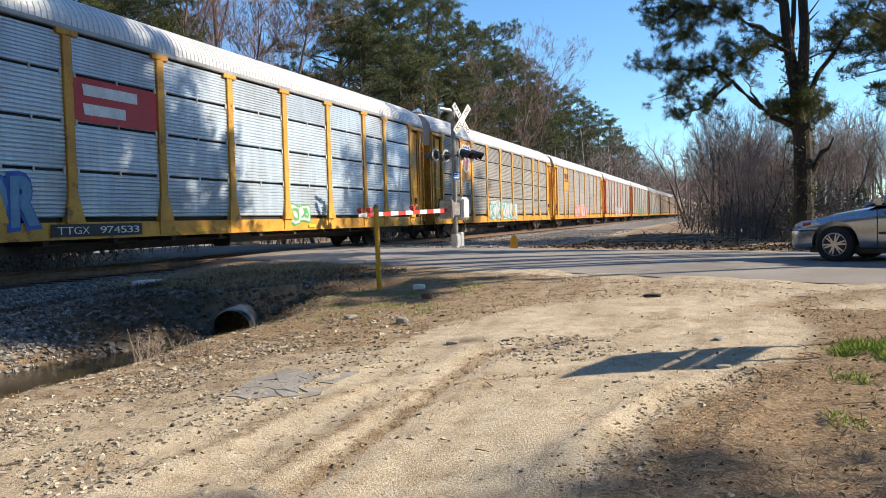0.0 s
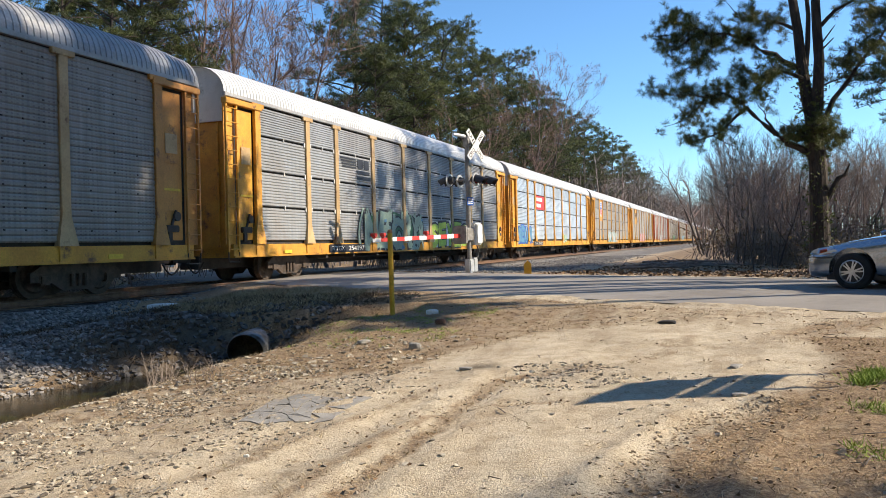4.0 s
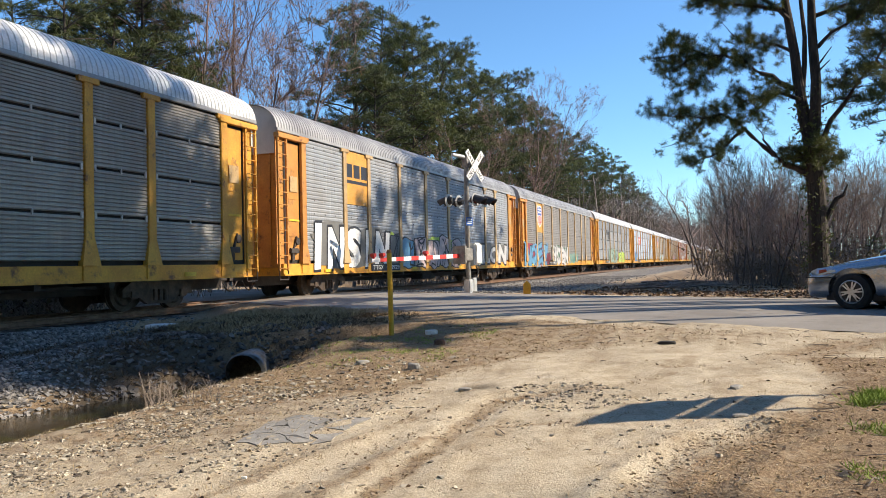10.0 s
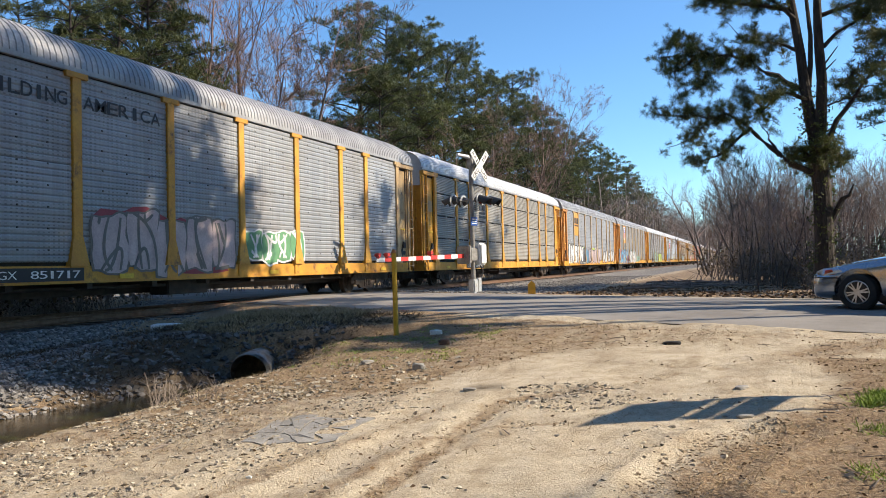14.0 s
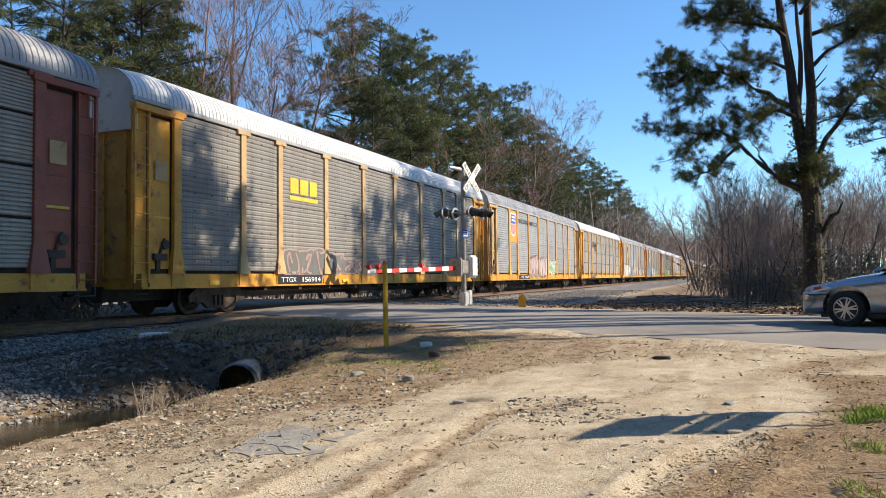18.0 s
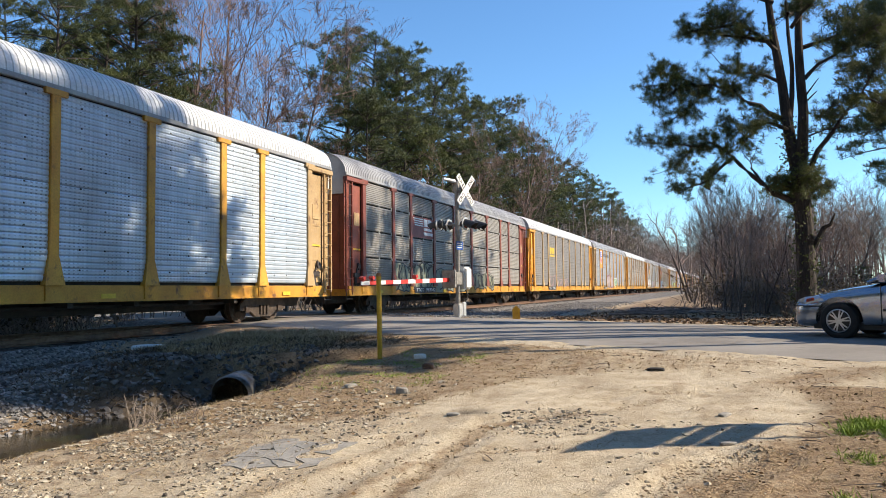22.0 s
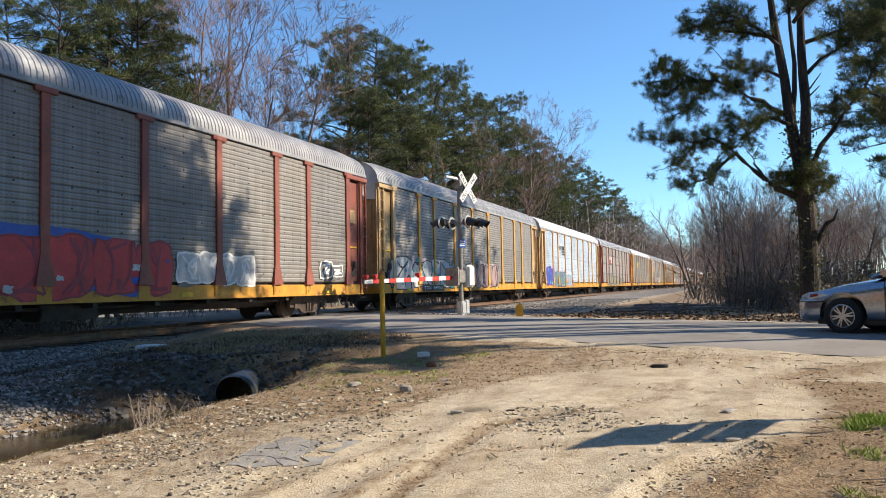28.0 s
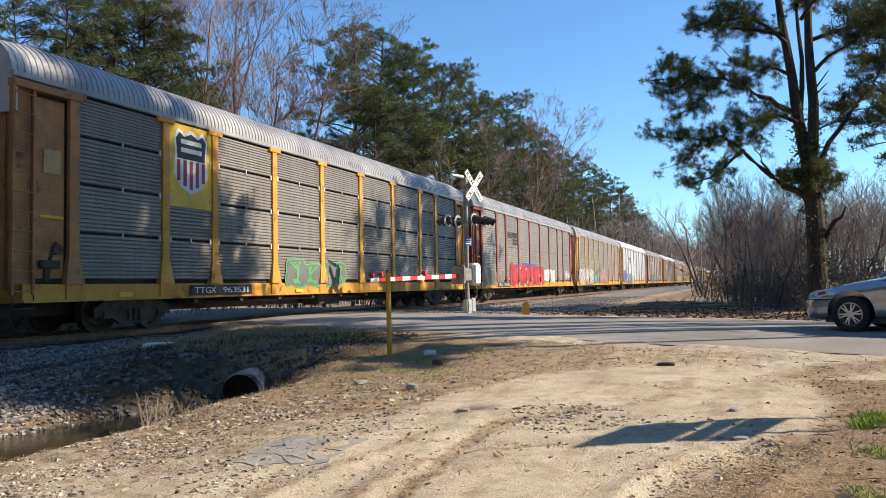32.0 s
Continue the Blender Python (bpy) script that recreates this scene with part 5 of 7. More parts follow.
for i in range(34):
    if 2 <= i <= 9:
        continue
    pine(i, -37 + rt.uniform(-4, 4), 12 + i * 5.5 + rt.uniform(-3, 3), 17 + rt.uniform(-2, 3), far=True)
# wood to the right of the track
for i in range(46):
    y = 44 + i * 3.2 + rt.uniform(-2, 2)
    lo = -0.7 - 0.014 * (y - 40)
    bare((4, 1, 5, 3, 4, 6)[i % 6], lo + abs(rt.gauss(0, 5.0)), y, 0.5 + y * rt.uniform(0.06, 0.13), "bare wood beside the track")
for i in range(28):
    y = rt.uniform(34, 64)
    bare((4, 5, 6, 4, 5, 3)[i % 6], rt.uniform(-0.3, 13), y, 0.5 + y * rt.uniform(0.06, 0.125), "bare wood beside the track")
# deeper wood behind, closing the view
for i in range(46):
    y = rt.uniform(62, 125)
    bare((1, 0, 4, 1, 2, 5)[i % 6], y * rt.uniform(0.0, 0.19), y, y * rt.uniform(0.085, 0.135), "bare wood beside the track")
for i in range(3):
    y = rt.uniform(70, 110)
    bare(1, y * rt.uniform(0.06, 0.18), y, y * rt.uniform(0.07, 0.1), "bare wood beside the track")
# low spreading trees at the wood's corner
for x, y, h, i in ((0.1, 39, 5.0, 7), (0.6, 41, 5.6, 7), (1.3, 37, 3.6, 7), (-0.2, 46, 6.0, 7), (1.6, 38, 4.6, 3), (2.9, 40, 6.4, 5), (1.2, 43, 6.8, 4), (5.2, 41, 6.0, 3)):
    bare(i, x, y, h, "bare wood beside the track")
for i, (x, y, h) in enumerate(((5.6, 39, 2.2), (3.3, 42, 2.0))):
    pine(2, x, y, h, "young pines in the wood")
for i in range(34):
    y = 170 + i * 9
    bare((1, 0, 2)[i % 3], -8.5 + abs(rt.gauss(0, 4)), y, rt.uniform(10, 15), "bare wood beside the track")


# slender trees at the wood's edge, beside the line
for i, (x, y, h) in enumerate(((-1.6, 52, 7.2), (-0.6, 49, 7.4), (0.2, 47, 6.8), (-2.4, 60, 8.0), (0.8, 52, 8.2), (-0.9, 56, 8.4), (1.8, 50, 7.2), (-3.4, 74, 9.2), (-2.8, 68, 8.4), (0.5, 58, 8.6))):
    bare((4, 5, 6, 3, 4, 5, 3, 1, 1, 4)[i], x, y, h, "bare wood beside the track")


# the big pine across the road: forked trunk and long low limbs
def big_pine():
    rng = random.Random(77)
    trunk, limbs, crown = Soup(), Soup(), Soup()
    V = Vector
    trunk.limb([V((-0.06, 0, -0.3)), V((-0.05, 0, 0.3)), V((-0.03, 0, 1.27)), V((-0.04, 0, 2.87)), V((-0.09, 0, 3.68)), V((-0.13, 0, 4.49)), V((-0.29, 0.05, 5.12)), V((-0.41, 0.1, 6.14)), V((-0.48, 0.1, 6.97)), V((-0.59, 0.1, 7.81)),
                V((-0.71, 0.05, 8.66)), V((-0.79, 0, 9.51)), V((-0.75, 0, 11.2)), V((-0.5, 0, 13.5))],
               [0.38, 0.30, 0.262, 0.242, 0.236, 0.23, 0.165, 0.145, 0.13, 0.12, 0.105, 0.09, 0.07, 0.03], 12)
    trunk.limb([V((-0.10, -0.05, 4.2)), V((-0.02, -0.1, 5.1)), V((0.03, -0.12, 6.1)), V((-0.01, -0.1, 6.92)), V((-0.03, -0.1, 7.58)), V((-0.02, -0.05, 8.41)), V((0.02, 0, 9.39)), V((0.1, 0, 11.0)), V((0.3, 0, 13.4))], [0.17, 0.155, 0.14, 0.13, 0.12, 0.105, 0.09, 0.07, 0.03], 10)
    trunk.limb([V((-0.34, 0.1, 5.5)), V((-0.23, 0.15, 6.62)), V((-0.2, 0.15, 7.44)), V((-0.27, 0.2, 8.44)), V((-0.31, 0.2, 9.6))], [0.075, 0.07, 0.06, 0.05, 0.03], 8)
    # bends of each limb, then how far along it the needles start and how many shoots it bears
    arms = [
        ([(-0.25, 0, 3.45), (-0.8, -0.1, 3.8), (-1.17, -0.15, 4.06), (-1.68, -0.25, 4.59), (-1.98, -0.3, 4.98), (-2.52, -0.4, 5.29), (-3.4, -0.5, 5.31), (-4.31, -0.6, 5.43)], 0.58, 34),
        ([(-1.83, -0.3, 4.85), (-2.31, -0.6, 4.47), (-2.8, -0.8, 4.08), (-3.36, -0.9, 3.82)], 0.3, 17),
        ([(-2.9, -0.4, 5.3), (-3.3, 0.1, 4.95), (-3.75, 0.3, 4.7)], 0.3, 10),
        ([(-1.17, -0.15, 4.06), (-1.38, -0.1, 4.57), (-1.45, 0, 4.83)], 0.8, 2),
        ([(-0.45, 0.1, 5.9), (-0.87, 0.1, 6.19), (-1.32, 0.1, 6.48), (-1.77, 0.1, 6.86), (-2.38, 0.2, 7.18), (-3.35, 0.3, 7.28), (-4.42, 0.3, 7.36)], 0.42, 44),
        ([(-2.39, 0.2, 7.14), (-2.96, -0.2, 6.55), (-3.55, -0.4, 6.06)], 0.15, 20),
        ([(-2.86, 0.2, 7.23), (-3.58, 0.5, 7.65), (-3.99, 0.6, 7.91)], 0.2, 14),
        ([(-3.3, 0.3, 7.28), (-3.8, 0.1, 6.9), (-4.1, 0.0, 6.7)], 0.2, 10),
        ([(-0.32, 0, 5.56), (-0.73, -0.3, 5.81), (-1.19, -0.5, 5.8), (-1.65, -0.7, 5.59), (-2.14, -0.8, 5.77)], 0.35, 22),
        ([(-1.03, -0.4, 5.79), (-1.51, -0.6, 5.33), (-1.66, -0.7, 5.22)], 0.4, 7),
        ([(0.05, -0.1, 4.28), (0.42, -0.1, 4.93), (0.72, -0.2, 5.47), (1.17, -0.2, 6.0), (1.76, -0.2, 6.89), (2.28, -0.2, 7.63)], 0.55, 26),
        ([(1.09, -0.2, 5.92), (0.75, -0.5, 6.2), (0.52, -0.6, 5.81)], 0.3, 9),
        ([(1.47, -0.2, 6.45), (1.94, 0.2, 6.16), (2.43, 0.3, 6.35)], 0.3, 12),
        ([(1.76, -0.2, 6.89), (1.5, 0.2, 7.3), (1.3, 0.4, 7.5)], 0.3, 9),
        ([(0.05, -0.1, 7.05), (0.51, 0, 7.44), (1.24, 0.1, 7.84), (2.32, 0.2, 8.66)], 0.45, 20),
        ([(-0.6, 0, 7.9), (-1.1, 0, 8.55), (-1.7, 0, 8.97), (-2.56, 0, 9.34)], 0.3, 26),
        ([(-1.55, 0, 8.86), (-2.34, -0.3, 8.71), (-3.06, -0.4, 8.67)], 0.2, 17),
        ([(-0.55, 0.1, 7.07), (-1.13, 0.5, 7.46), (-1.98, 0.7, 7.68)], 0.3, 19),
    ]
    for k in range(17):   # upper crown
        z, az, L = 7.9 + 0.36 * k, 2.4 * k + 0.4, 2.7 - 0.11 * k
        o = V((-0.4 + 0.4 * math.cos(az), 0, z))
        arms.append(([o, o + V((math.cos(az) * L * 0.5, math.sin(az) * L * 0.4, 0.45)), o + V((math.cos(az) * L, math.sin(az) * L * 0.7, 0.8))], 0.25, 16))
    for k in range(7):   # tufted shoots round the trunk below the fork
        a = 0.9 * k
        o = V((-0.12, 0, 3.75 + 0.05 * k))
        arms.append(([o, o + V((0.4 * math.cos(a), 0.35 * math.sin(a) - 0.1, 0.12)), o + V((0.78 * math.cos(a), 0.6 * math.sin(a) - 0.15, 0.2))], 0.35, 6))
    for bends, start, n in arms:
        pts = []
        for a, b in zip(bends, bends[1:]):
            for u in (0, 0.5):
                pts.append(V(a).lerp(V(b), u) + V((rng.gauss(0, 0.03), rng.gauss(0, 0.04), rng.gauss(0, 0.03))))
        pts.append(V(bends[-1]))
        k = len(pts) - 1
        L = sum((b - a).length for a, b in zip(pts, pts[1:]))
        limbs.limb(pts, [max(0.012, (0.035 + 0.013 * L) * (1 - 0.9 * i / k)) for i in range(k + 1)], 6)
        for j in range(int(n * 1.5)):
            u = start + (1 - start) * (j + rng.random()) / (n * 1.5)
            i = min(k - 1, int(u * k))
            p = pts[i].lerp(pts[i + 1], u * k - i)
            # a side shoot that ends in a few star-shaped tufts
            q = p + V((rng.gauss(-0.05, 0.24), rng.gauss(0, 0.42), rng.gauss(0.03, 0.22)))
            limbs.limb([p, p.lerp(q, 0.5) + V((0, 0, -0.04)), q], [0.017, 0.012, 0.006], 3)
            for _ in range(rng.choice((3, 4, 5, 6))):
                c = p.lerp(q, rng.uniform(0.55, 1.1)) + V((rng.gauss(0, 0.10), rng.gauss(0, 0.12), rng.gauss(0, 0.09)))
                crown.tuft(c, rng.uniform(0.14, 0.21), rng, 46, 0.0042, 0.35)
    limbs.limb([V((0.12, 0, 2.1)), V((0.45, -0.1, 2.77)), V((0.62, -0.1, 2.85)), V((0.74, -0.1, 3.15))], [0.09, 0.07, 0.05, 0.02], 6)   # broken limb
    for a, b in (((0.08, -0.1, 6.5), (0.44, -0.2, 6.98)), ((0.1, -0.1, 6.35), (0.38, -0.3, 6.6)), ((0.1, -0.1, 5.36), (0.55, -0.2, 5.50)), ((0.55, -0.2, 5.50), (1.06, -0.3, 5.54))):
        limbs.limb([V(a), V(b)], [0.03, 0.012], 5)
    for _ in range(14):   # dead stubs
        z = rng.uniform(1.5, 7)
        az = rng.uniform(0, 6.28)
        o = V((-0.05 - 0.10 * max(0, z - 3.8), 0, z))
        limbs.limb([o, o + V((math.cos(az), math.sin(az), rng.uniform(-0.2, 0.3))) * rng.uniform(0.3, 0.7)], [0.02, 0.005], 4)
    for _ in range(620):   # vine leaves on the trunk
        z = rng.uniform(3.9, 6.0) if rng.random() < 0.45 else rng.uniform(0.3, 3.9)
        az = rng.uniform(0, 6.28)
        r = 0.26 + abs(rng.gauss(0, 0.10))
        crown.tuft(V((-0.05 - 0.13 * max(0, z - 4) + r * math.cos(az), r * math.sin(az), z)), 0.07, rng, 4, 0.02, -0.3)
    return trunk.mesh("trunk"), limbs.mesh("limbs"), crown.mesh("crown")


plant_tree("pine_tree", big_pine(), PM, PN, 2.12, 23.9, 0, 1.0, "large forked pine with long drooping limbs beside the road", "")
# trees past the right edge of the view, which shade the crossing
# (a height below zero asks for the kind with a high crown)
for i, (x, y, h) in enumerate(((10.4, 20.2, -20.5), (7.0, 16.2, -12.6), (8.8, 19.2, -21.3), (7.6, 20.5, -20.8), (8.2, 22.7, -21.2), (12.3, 20.1, -23.7), (12.5, 23.1, -24.2), (10.0, 21.2, -21.8), (6.6, 22.0, -19.0),
                                (9.6, 40.1, 22.0), (11.0, 43.5, 24.0), (10.2, 47.6, 24.0), (15, 39.5, 25), (15, 48, 20), (19, 46, 19), (18, 52, 19), (23, 50, 19), (15.5, 54, 18), (22, 43, 18), (26, 47, 19))):
    pine((1, 3)[i % 2], x, y, h, "pines beside the road", i > 11)
# unseen pines added round the lot, right and behind, to hold back sky light
for i in range(26):
    a = radians(-20 - i * 8.6)
    d = rt.uniform(17, 25)
    x, y = d * math.cos(a), d * math.sin(a)
    if y > 2 or abs(x - TRACK_X) < 6:
        continue
    pine(i, x, y, rt.uniform(23, 28), "pines round the lot", True)
for i in range(30):
    a = radians(-40 - i * 5.2)
    d = rt.uniform(26, 34)
    x, y = d * math.cos(a), d * math.sin(a)
    if abs(x - TRACK_X) > 6:
        pine(i, x, y, rt.uniform(24, 29), "pines round the lot", True)
# more unseen pines, added to dim the sky light on the train's side
for i, (x, y, h) in enumerate(((15, -1, 26), (16, 4, 24), (22.2, 7, 23), (18, -6, 27), (22, 1, 26), (12, -8, 26), (26, 6, 15), (27, 11, 15), (29, 16, 16), (27, 0, 15.5), (31, 21, 17), (26, -5, 16), (24, 30, 17), (22, 36, 18), (28, 27, 18))):
    pine(i, x, y, h, "pines round the lot", True)
pine(3, 9.2, 5.3, 11.0, "pines beside the road")


# brush below the trees
def brush_mesh(seed, n, h, w, leafy):
    rng = random.Random(seed)
    st, lf = Soup(), Soup()
    for _ in range(n):
        p = Vector((rng.gauss(0, w), rng.gauss(0, w * 0.6), 0))
        d = Vector((rng.gauss(0, 0.25), rng.gauss(0, 0.25), 1)).normalized()
        hh = h * rng.uniform(0.4, 1.1)
        pts = [p + d * hh * u + Vector((0.12 * math.sin(5 * u + p.x), 0.1 * math.cos(4 * u), 0)) for u in (0, 0.4, 0.75, 1)]
        st.limb(pts, [0.02, 0.015, 0.009, 0.004], 3)
        for _ in range(7):
            u = rng.uniform(0.3, 1)
            o = p + d * hh * u
            q = o + Vector((rng.gauss(0, 0.35), rng.gauss(0, 0.35), rng.uniform(0.05, 0.5)))
            st.limb([o, q], [0.008, 0.003], 3)
            if rng.random() < leafy:
                for _ in range(4):
                    c = o.lerp(q, rng.uniform(0.4, 1.1))
                    lf.blade(c, c + Vector((rng.gauss(0, 0.08), rng.gauss(0, 0.08), rng.gauss(0, 0.08))), 0.045, rng)
    return st.mesh("stems"), lf.mesh("leaves")


BRUSH = [brush_mesh(31, 34, 2.2, 1.4, 0.35), brush_mesh(32, 36, 1.6, 1.5, 0.5), brush_mesh(33, 26, 3.0, 1.3, 0.2)]


def brush(i, x, y, s, group):
    t = empty("shrub", pose(x, y, gz(x, y) - 0.03, 0, 0, rt.uniform(0, 360)), "tangled brown winter brush with a few leaves", "shrub", group)
    t.scale = (s, s, s)
    part_of("stalk_mass", BRUSH[i % 3][0], M["twig"], t)
    part_of("foliage", BRUSH[i % 3][1], M["brush_leaf"], t)


for i in range(30):
    brush(i, rt.uniform(0.8, 9.5), rt.uniform(31, 46), rt.uniform(0.45, 0.95), "brush across the road")
for i in range(26):
    y = rt.uniform(44, 110)
    brush(i, 0.2 - 0.012 * (y - 40) + abs(rt.gauss(0, 1.5)), y, rt.uniform(0.8, 1.4), "brush across the road")
for i in range(84):
    y = rt.uniform(6, 20) if i % 2 else rt.uniform(20, 120)
    brush(i, -20.5 + rt.uniform(-1.5, 1), y, rt.uniform(0.7, 1.4), "brush behind the track")


# far woods that close the view, as one mass of stems and twigs each
def far_wood(label, n, seed, spot, thick):
    rng = random.Random(seed)
    w = Soup()
    for _ in range(n):
        x, y, h = spot(rng)
        z = float(ground_height(np.array([x]), np.array([y]), False)[0])
        o = Vector((x, y, z - 0.1))
        lean = Vector((rng.gauss(0, 0.05), rng.gauss(0, 0.05), 1))
        w.limb([o, o + lean * h * 0.5, o + lean * h], [thick * 1.6, thick, thick * 0.3], 3)
        for _ in range(11):
            p = o + lean * h * rng.uniform(0.25, 0.98)
            q = p + Vector((rng.gauss(0, 0.11), rng.gauss(0, 0.11), rng.uniform(0.03, 0.16))) * h
            w.blade(p, q, thick * 0.55, rng)
            for _ in range(3):
                b = p.lerp(q, rng.uniform(0.4, 1))
                w.blade(b, b + Vector((rng.gauss(0, 0.06), rng.gauss(0, 0.06), rng.uniform(0.0, 0.1))) * h, thick * 0.4, rng)
    tagged(part_of("far_wood", w.mesh("far_wood"), M["far_twig"]), label, "wood", kind="stuff")


def spot_right(rng):
    y = rng.uniform(58, 130)
    return rng.uniform(-0.02 * y, 0.36 * y), y, y * rng.uniform(0.055, 0.105)


def spot_near(rng):
    y = rng.uniform(8, 95)
    return rng.uniform(-42, -23.5), y, rng.uniform(3.5, 7.5)


def spot_end(rng):
    y = rng.uniform(150, 640)
    return rng.uniform(-8.0 - 0.002 * y, 34), y, rng.uniform(10, 15) + 0.018 * y


def spot_left(rng):
    y = rng.uniform(120, 660)
    return rng.uniform(-36, -19.5), y, rng.uniform(9, 15) + 0.018 * y


far_wood("grey-brown leafless wood behind the roadside trees", 230, 201, spot_right, 0.032)
far_wood("tangled leafless undergrowth among the pines behind the track", 620, 204, spot_near, 0.03)
far_wood("grey-brown leafless wood at the far end of the track", 620, 202, spot_end, 0.13)
far_wood("grey-brown leafless wood along the far track", 760, 203, spot_left, 0.13)


# ---- crossing signal ----
MAST = Vector((-9.05, 25.95, -0.06))
FACE = math.degrees(math.atan2(-RU.y, -RU.x)) + 90 + 9   # turns local -y towards the oncoming lane
M["lens"] = surface("signal_lens", (0.12, 0.01, 0.01), (0.2, 0.02, 0.015), 20, 0.15, bump=0)
M["blue_sign"] = surface("blue_sign", (0.02, 0.09, 0.36), (0.03, 0.11, 0.42), 9, 0.4)
M["silver"] = surface("silver_paint", (0.46, 0.47, 0.48), (0.60, 0.61, 0.61), 5, 0.45, 0.5, spots=((0.25, 0.2, 0.16), 9, 0.66))
M["mast_dark"] = surface("mast_grey", (0.20, 0.19, 0.18), (0.32, 0.31, 0.29), 5, 0.6, 0.4)
M["box_white"] = surface("box_white", (0.66, 0.67, 0.66), (0.78, 0.78, 0.76), 5, 0.5, spots=((0.35, 0.3, 0.24), 9, 0.66))


def crossing_signal():
    t = empty("crossing_signal", Matrix.Translation(MAST) @ pose(0, 0, 0, 0, 0, FACE), "railway crossing signal mast with crossbuck, unlit lamps and a lowered gate", "crossing signal")
    bm = bmesh.new()
    tube(bm, (0, 0, 0.25), (0, 0, 4.90), 0.085, n=14)
    part("mast", bm, M["mast_dark"], t)
    bm = bmesh.new()
    box(bm, (-0.24, -0.24, -0.25), (0.24, 0.24, 0.04), 0.02)
    part("foundation", bm, M["galv"], t, "concrete foundation")
    bm = bmesh.new()
    box(bm, (-0.14, -0.14, 0.04), (0.14, 0.14, 0.5), 0.04)
    box(bm, (0.16, -0.1, 0.04), (0.38, 0.1, 0.55), 0.03)
    part("base_casting", bm, M["silver"], t)
    # crossbuck
    cz = 4.54
    for sgn in (-1, 1):
        bm = bmesh.new()
        box(bm, (-0.66, -0.012, -0.115), (0.66, 0.012, 0.115), 0.004)
        bl = part("crossbuck_blade", bm, M["white"], t, "white crossbuck blade with black letters", pose(0, -0.38 - 0.03 * (sgn > 0), cz, 0, -sgn * 48, 0))
        word = "RAILROAD" if sgn < 0 else "CROSSING"
        words = [word] if sgn < 0 else ["CRO", "ING"]
        for i, wd in enumerate(words):
            a, b = ((-0.60, 0.60) if len(words) == 1 else ((-0.60, -0.18) if i == 0 else (0.18, 0.60)))
            lb = letters(wd, a, b, -0.075, 0.075, 0.0, 0.012)
            for v in lb.verts:
                v.co = Vector((v.co.y, -0.0165, v.co.z))
            bmesh.ops.reverse_faces(lb, faces=lb.faces[:])
            part("lettering", lb, M["black"], bl)
    bm = bmesh.new()
    tube(bm, (0, 0, 4.86), (-0.66, 0, 4.88), 0.03, n=8)
    tube(bm, (-0.16, 0, 4.88), (-0.78, 0, 4.90), 0.07, 0.055, n=12)
    part("bell", bm, M["silver"], t)
    bm = bmesh.new()
    box(bm, (-0.12, -0.12, 4.52), (0.12, 0.12, 4.78), 0.03)
    tube(bm, (0, -0.05, 4.62), (0, -0.40, 4.62), 0.035, n=8)
    part("bracket", bm, M["mast_dark"], t)
    # lamps: one pair faces each way
    for face, z in ((-1, 3.30), (1, 3.34)):
        cross = part("lamp_arm", tube(bmesh.new(), (-0.36, face * 0.42, z), (0.36, face * 0.42, z), 0.03, n=8), M["mast_dark"], t, loc=pose(0, 0, 0, 0, 0, 6))
        part("lamp_stem", tube(bmesh.new(), (0, 0, z), (0, face * 0.44, z), 0.035, n=8), M["mast_dark"], cross)
        for x in (-0.34, 0.34):
            bm = bmesh.new()
            tube(bm, (0, 0, 0), (0, face * 0.025, 0), 0.235, n=28)
            disc = part("lamp_background", bm, M["silver"], cross, loc=(x, face * 0.54, z))
            bm = bmesh.new()
            tube(bm, (0, face * 0.02, 0), (0, face * 0.05, 0), 0.15, n=20)
            part("lens", bm, M["lens"], cross, "dark red unlit lens", (x, face * 0.54, z))
            bm = bmesh.new()   # hood: open half tube
            n = 14
            ring = []
            for i in range(n + 1):
                a = math.radians(-20 + 220 * i / n)
                L = 0.50 * (0.60 + 0.40 * max(0, math.sin(a)))
                ring.append([bm.verts.new((r * math.cos(a), face * y, r * math.sin(a) + dz)) for r, y, dz in ((0.18, 0.03, 0), (0.17, L, -0.14), (0.155, L, -0.14), (0.165, 0.03, 0))])
            for p, q in zip(ring, ring[1:]):
                for j in range(4):
                    bm.faces.new((p[j], p[(j + 1) % 4], q[(j + 1) % 4], q[j]))
            bmesh.ops.recalc_face_normals(bm, faces=bm.faces[:])
            part("hood", bm, M["black"], cross, "black lamp hood", (x, face * 0.54, z))
            bm = bmesh.new()
            tube(bm, (0, -face * 0.02, 0), (0, -face * 0.16, 0), 0.16, 0.10, n=16)
            part("lamp_housing", bm, M["black"], cross, loc=(x, face * 0.54, z))
    bm = box(bmesh.new(), (-0.19, -0.10, 2.42), (0.19, -0.085, 2.72), 0.004)
    sg = part("notice_plate", bm, M["blue_sign"], t, "small blue notice plate")
    for z in (2.63, 2.55, 2.48):
        part("lettering_bar", box(bmesh.new(), (-0.13, -0.104, z), (0.13, -0.101, z + 0.035)), M["white"], sg)
    # gate mechanism
    bm = bmesh.new()
    box(bm, (0.10, -0.24, 1.0), (0.50, 0.18, 1.80), 0.05)
    box(bm, (0.14, -0.28, 1.06), (0.46, -0.24, 1.74), 0.02)
    part("gate_machine", bm, M["box_white"], t, "white gate machine housing")
    bm = bmesh.new()
    box(bm, (-0.30, -0.16, 1.15), (0.12, 0.16, 1.62), 0.03)
    tube(bm, (-0.38, 0, 1.35), (0.42, 0, 1.35), 0.06, n=12)
    box(bm, (-0.50, -0.24, 1.05), (-0.36, 0.34, 1.7), 0.03)
    part("counterweight", bm, M["mast_dark"], t)
    bm = bmesh.new()
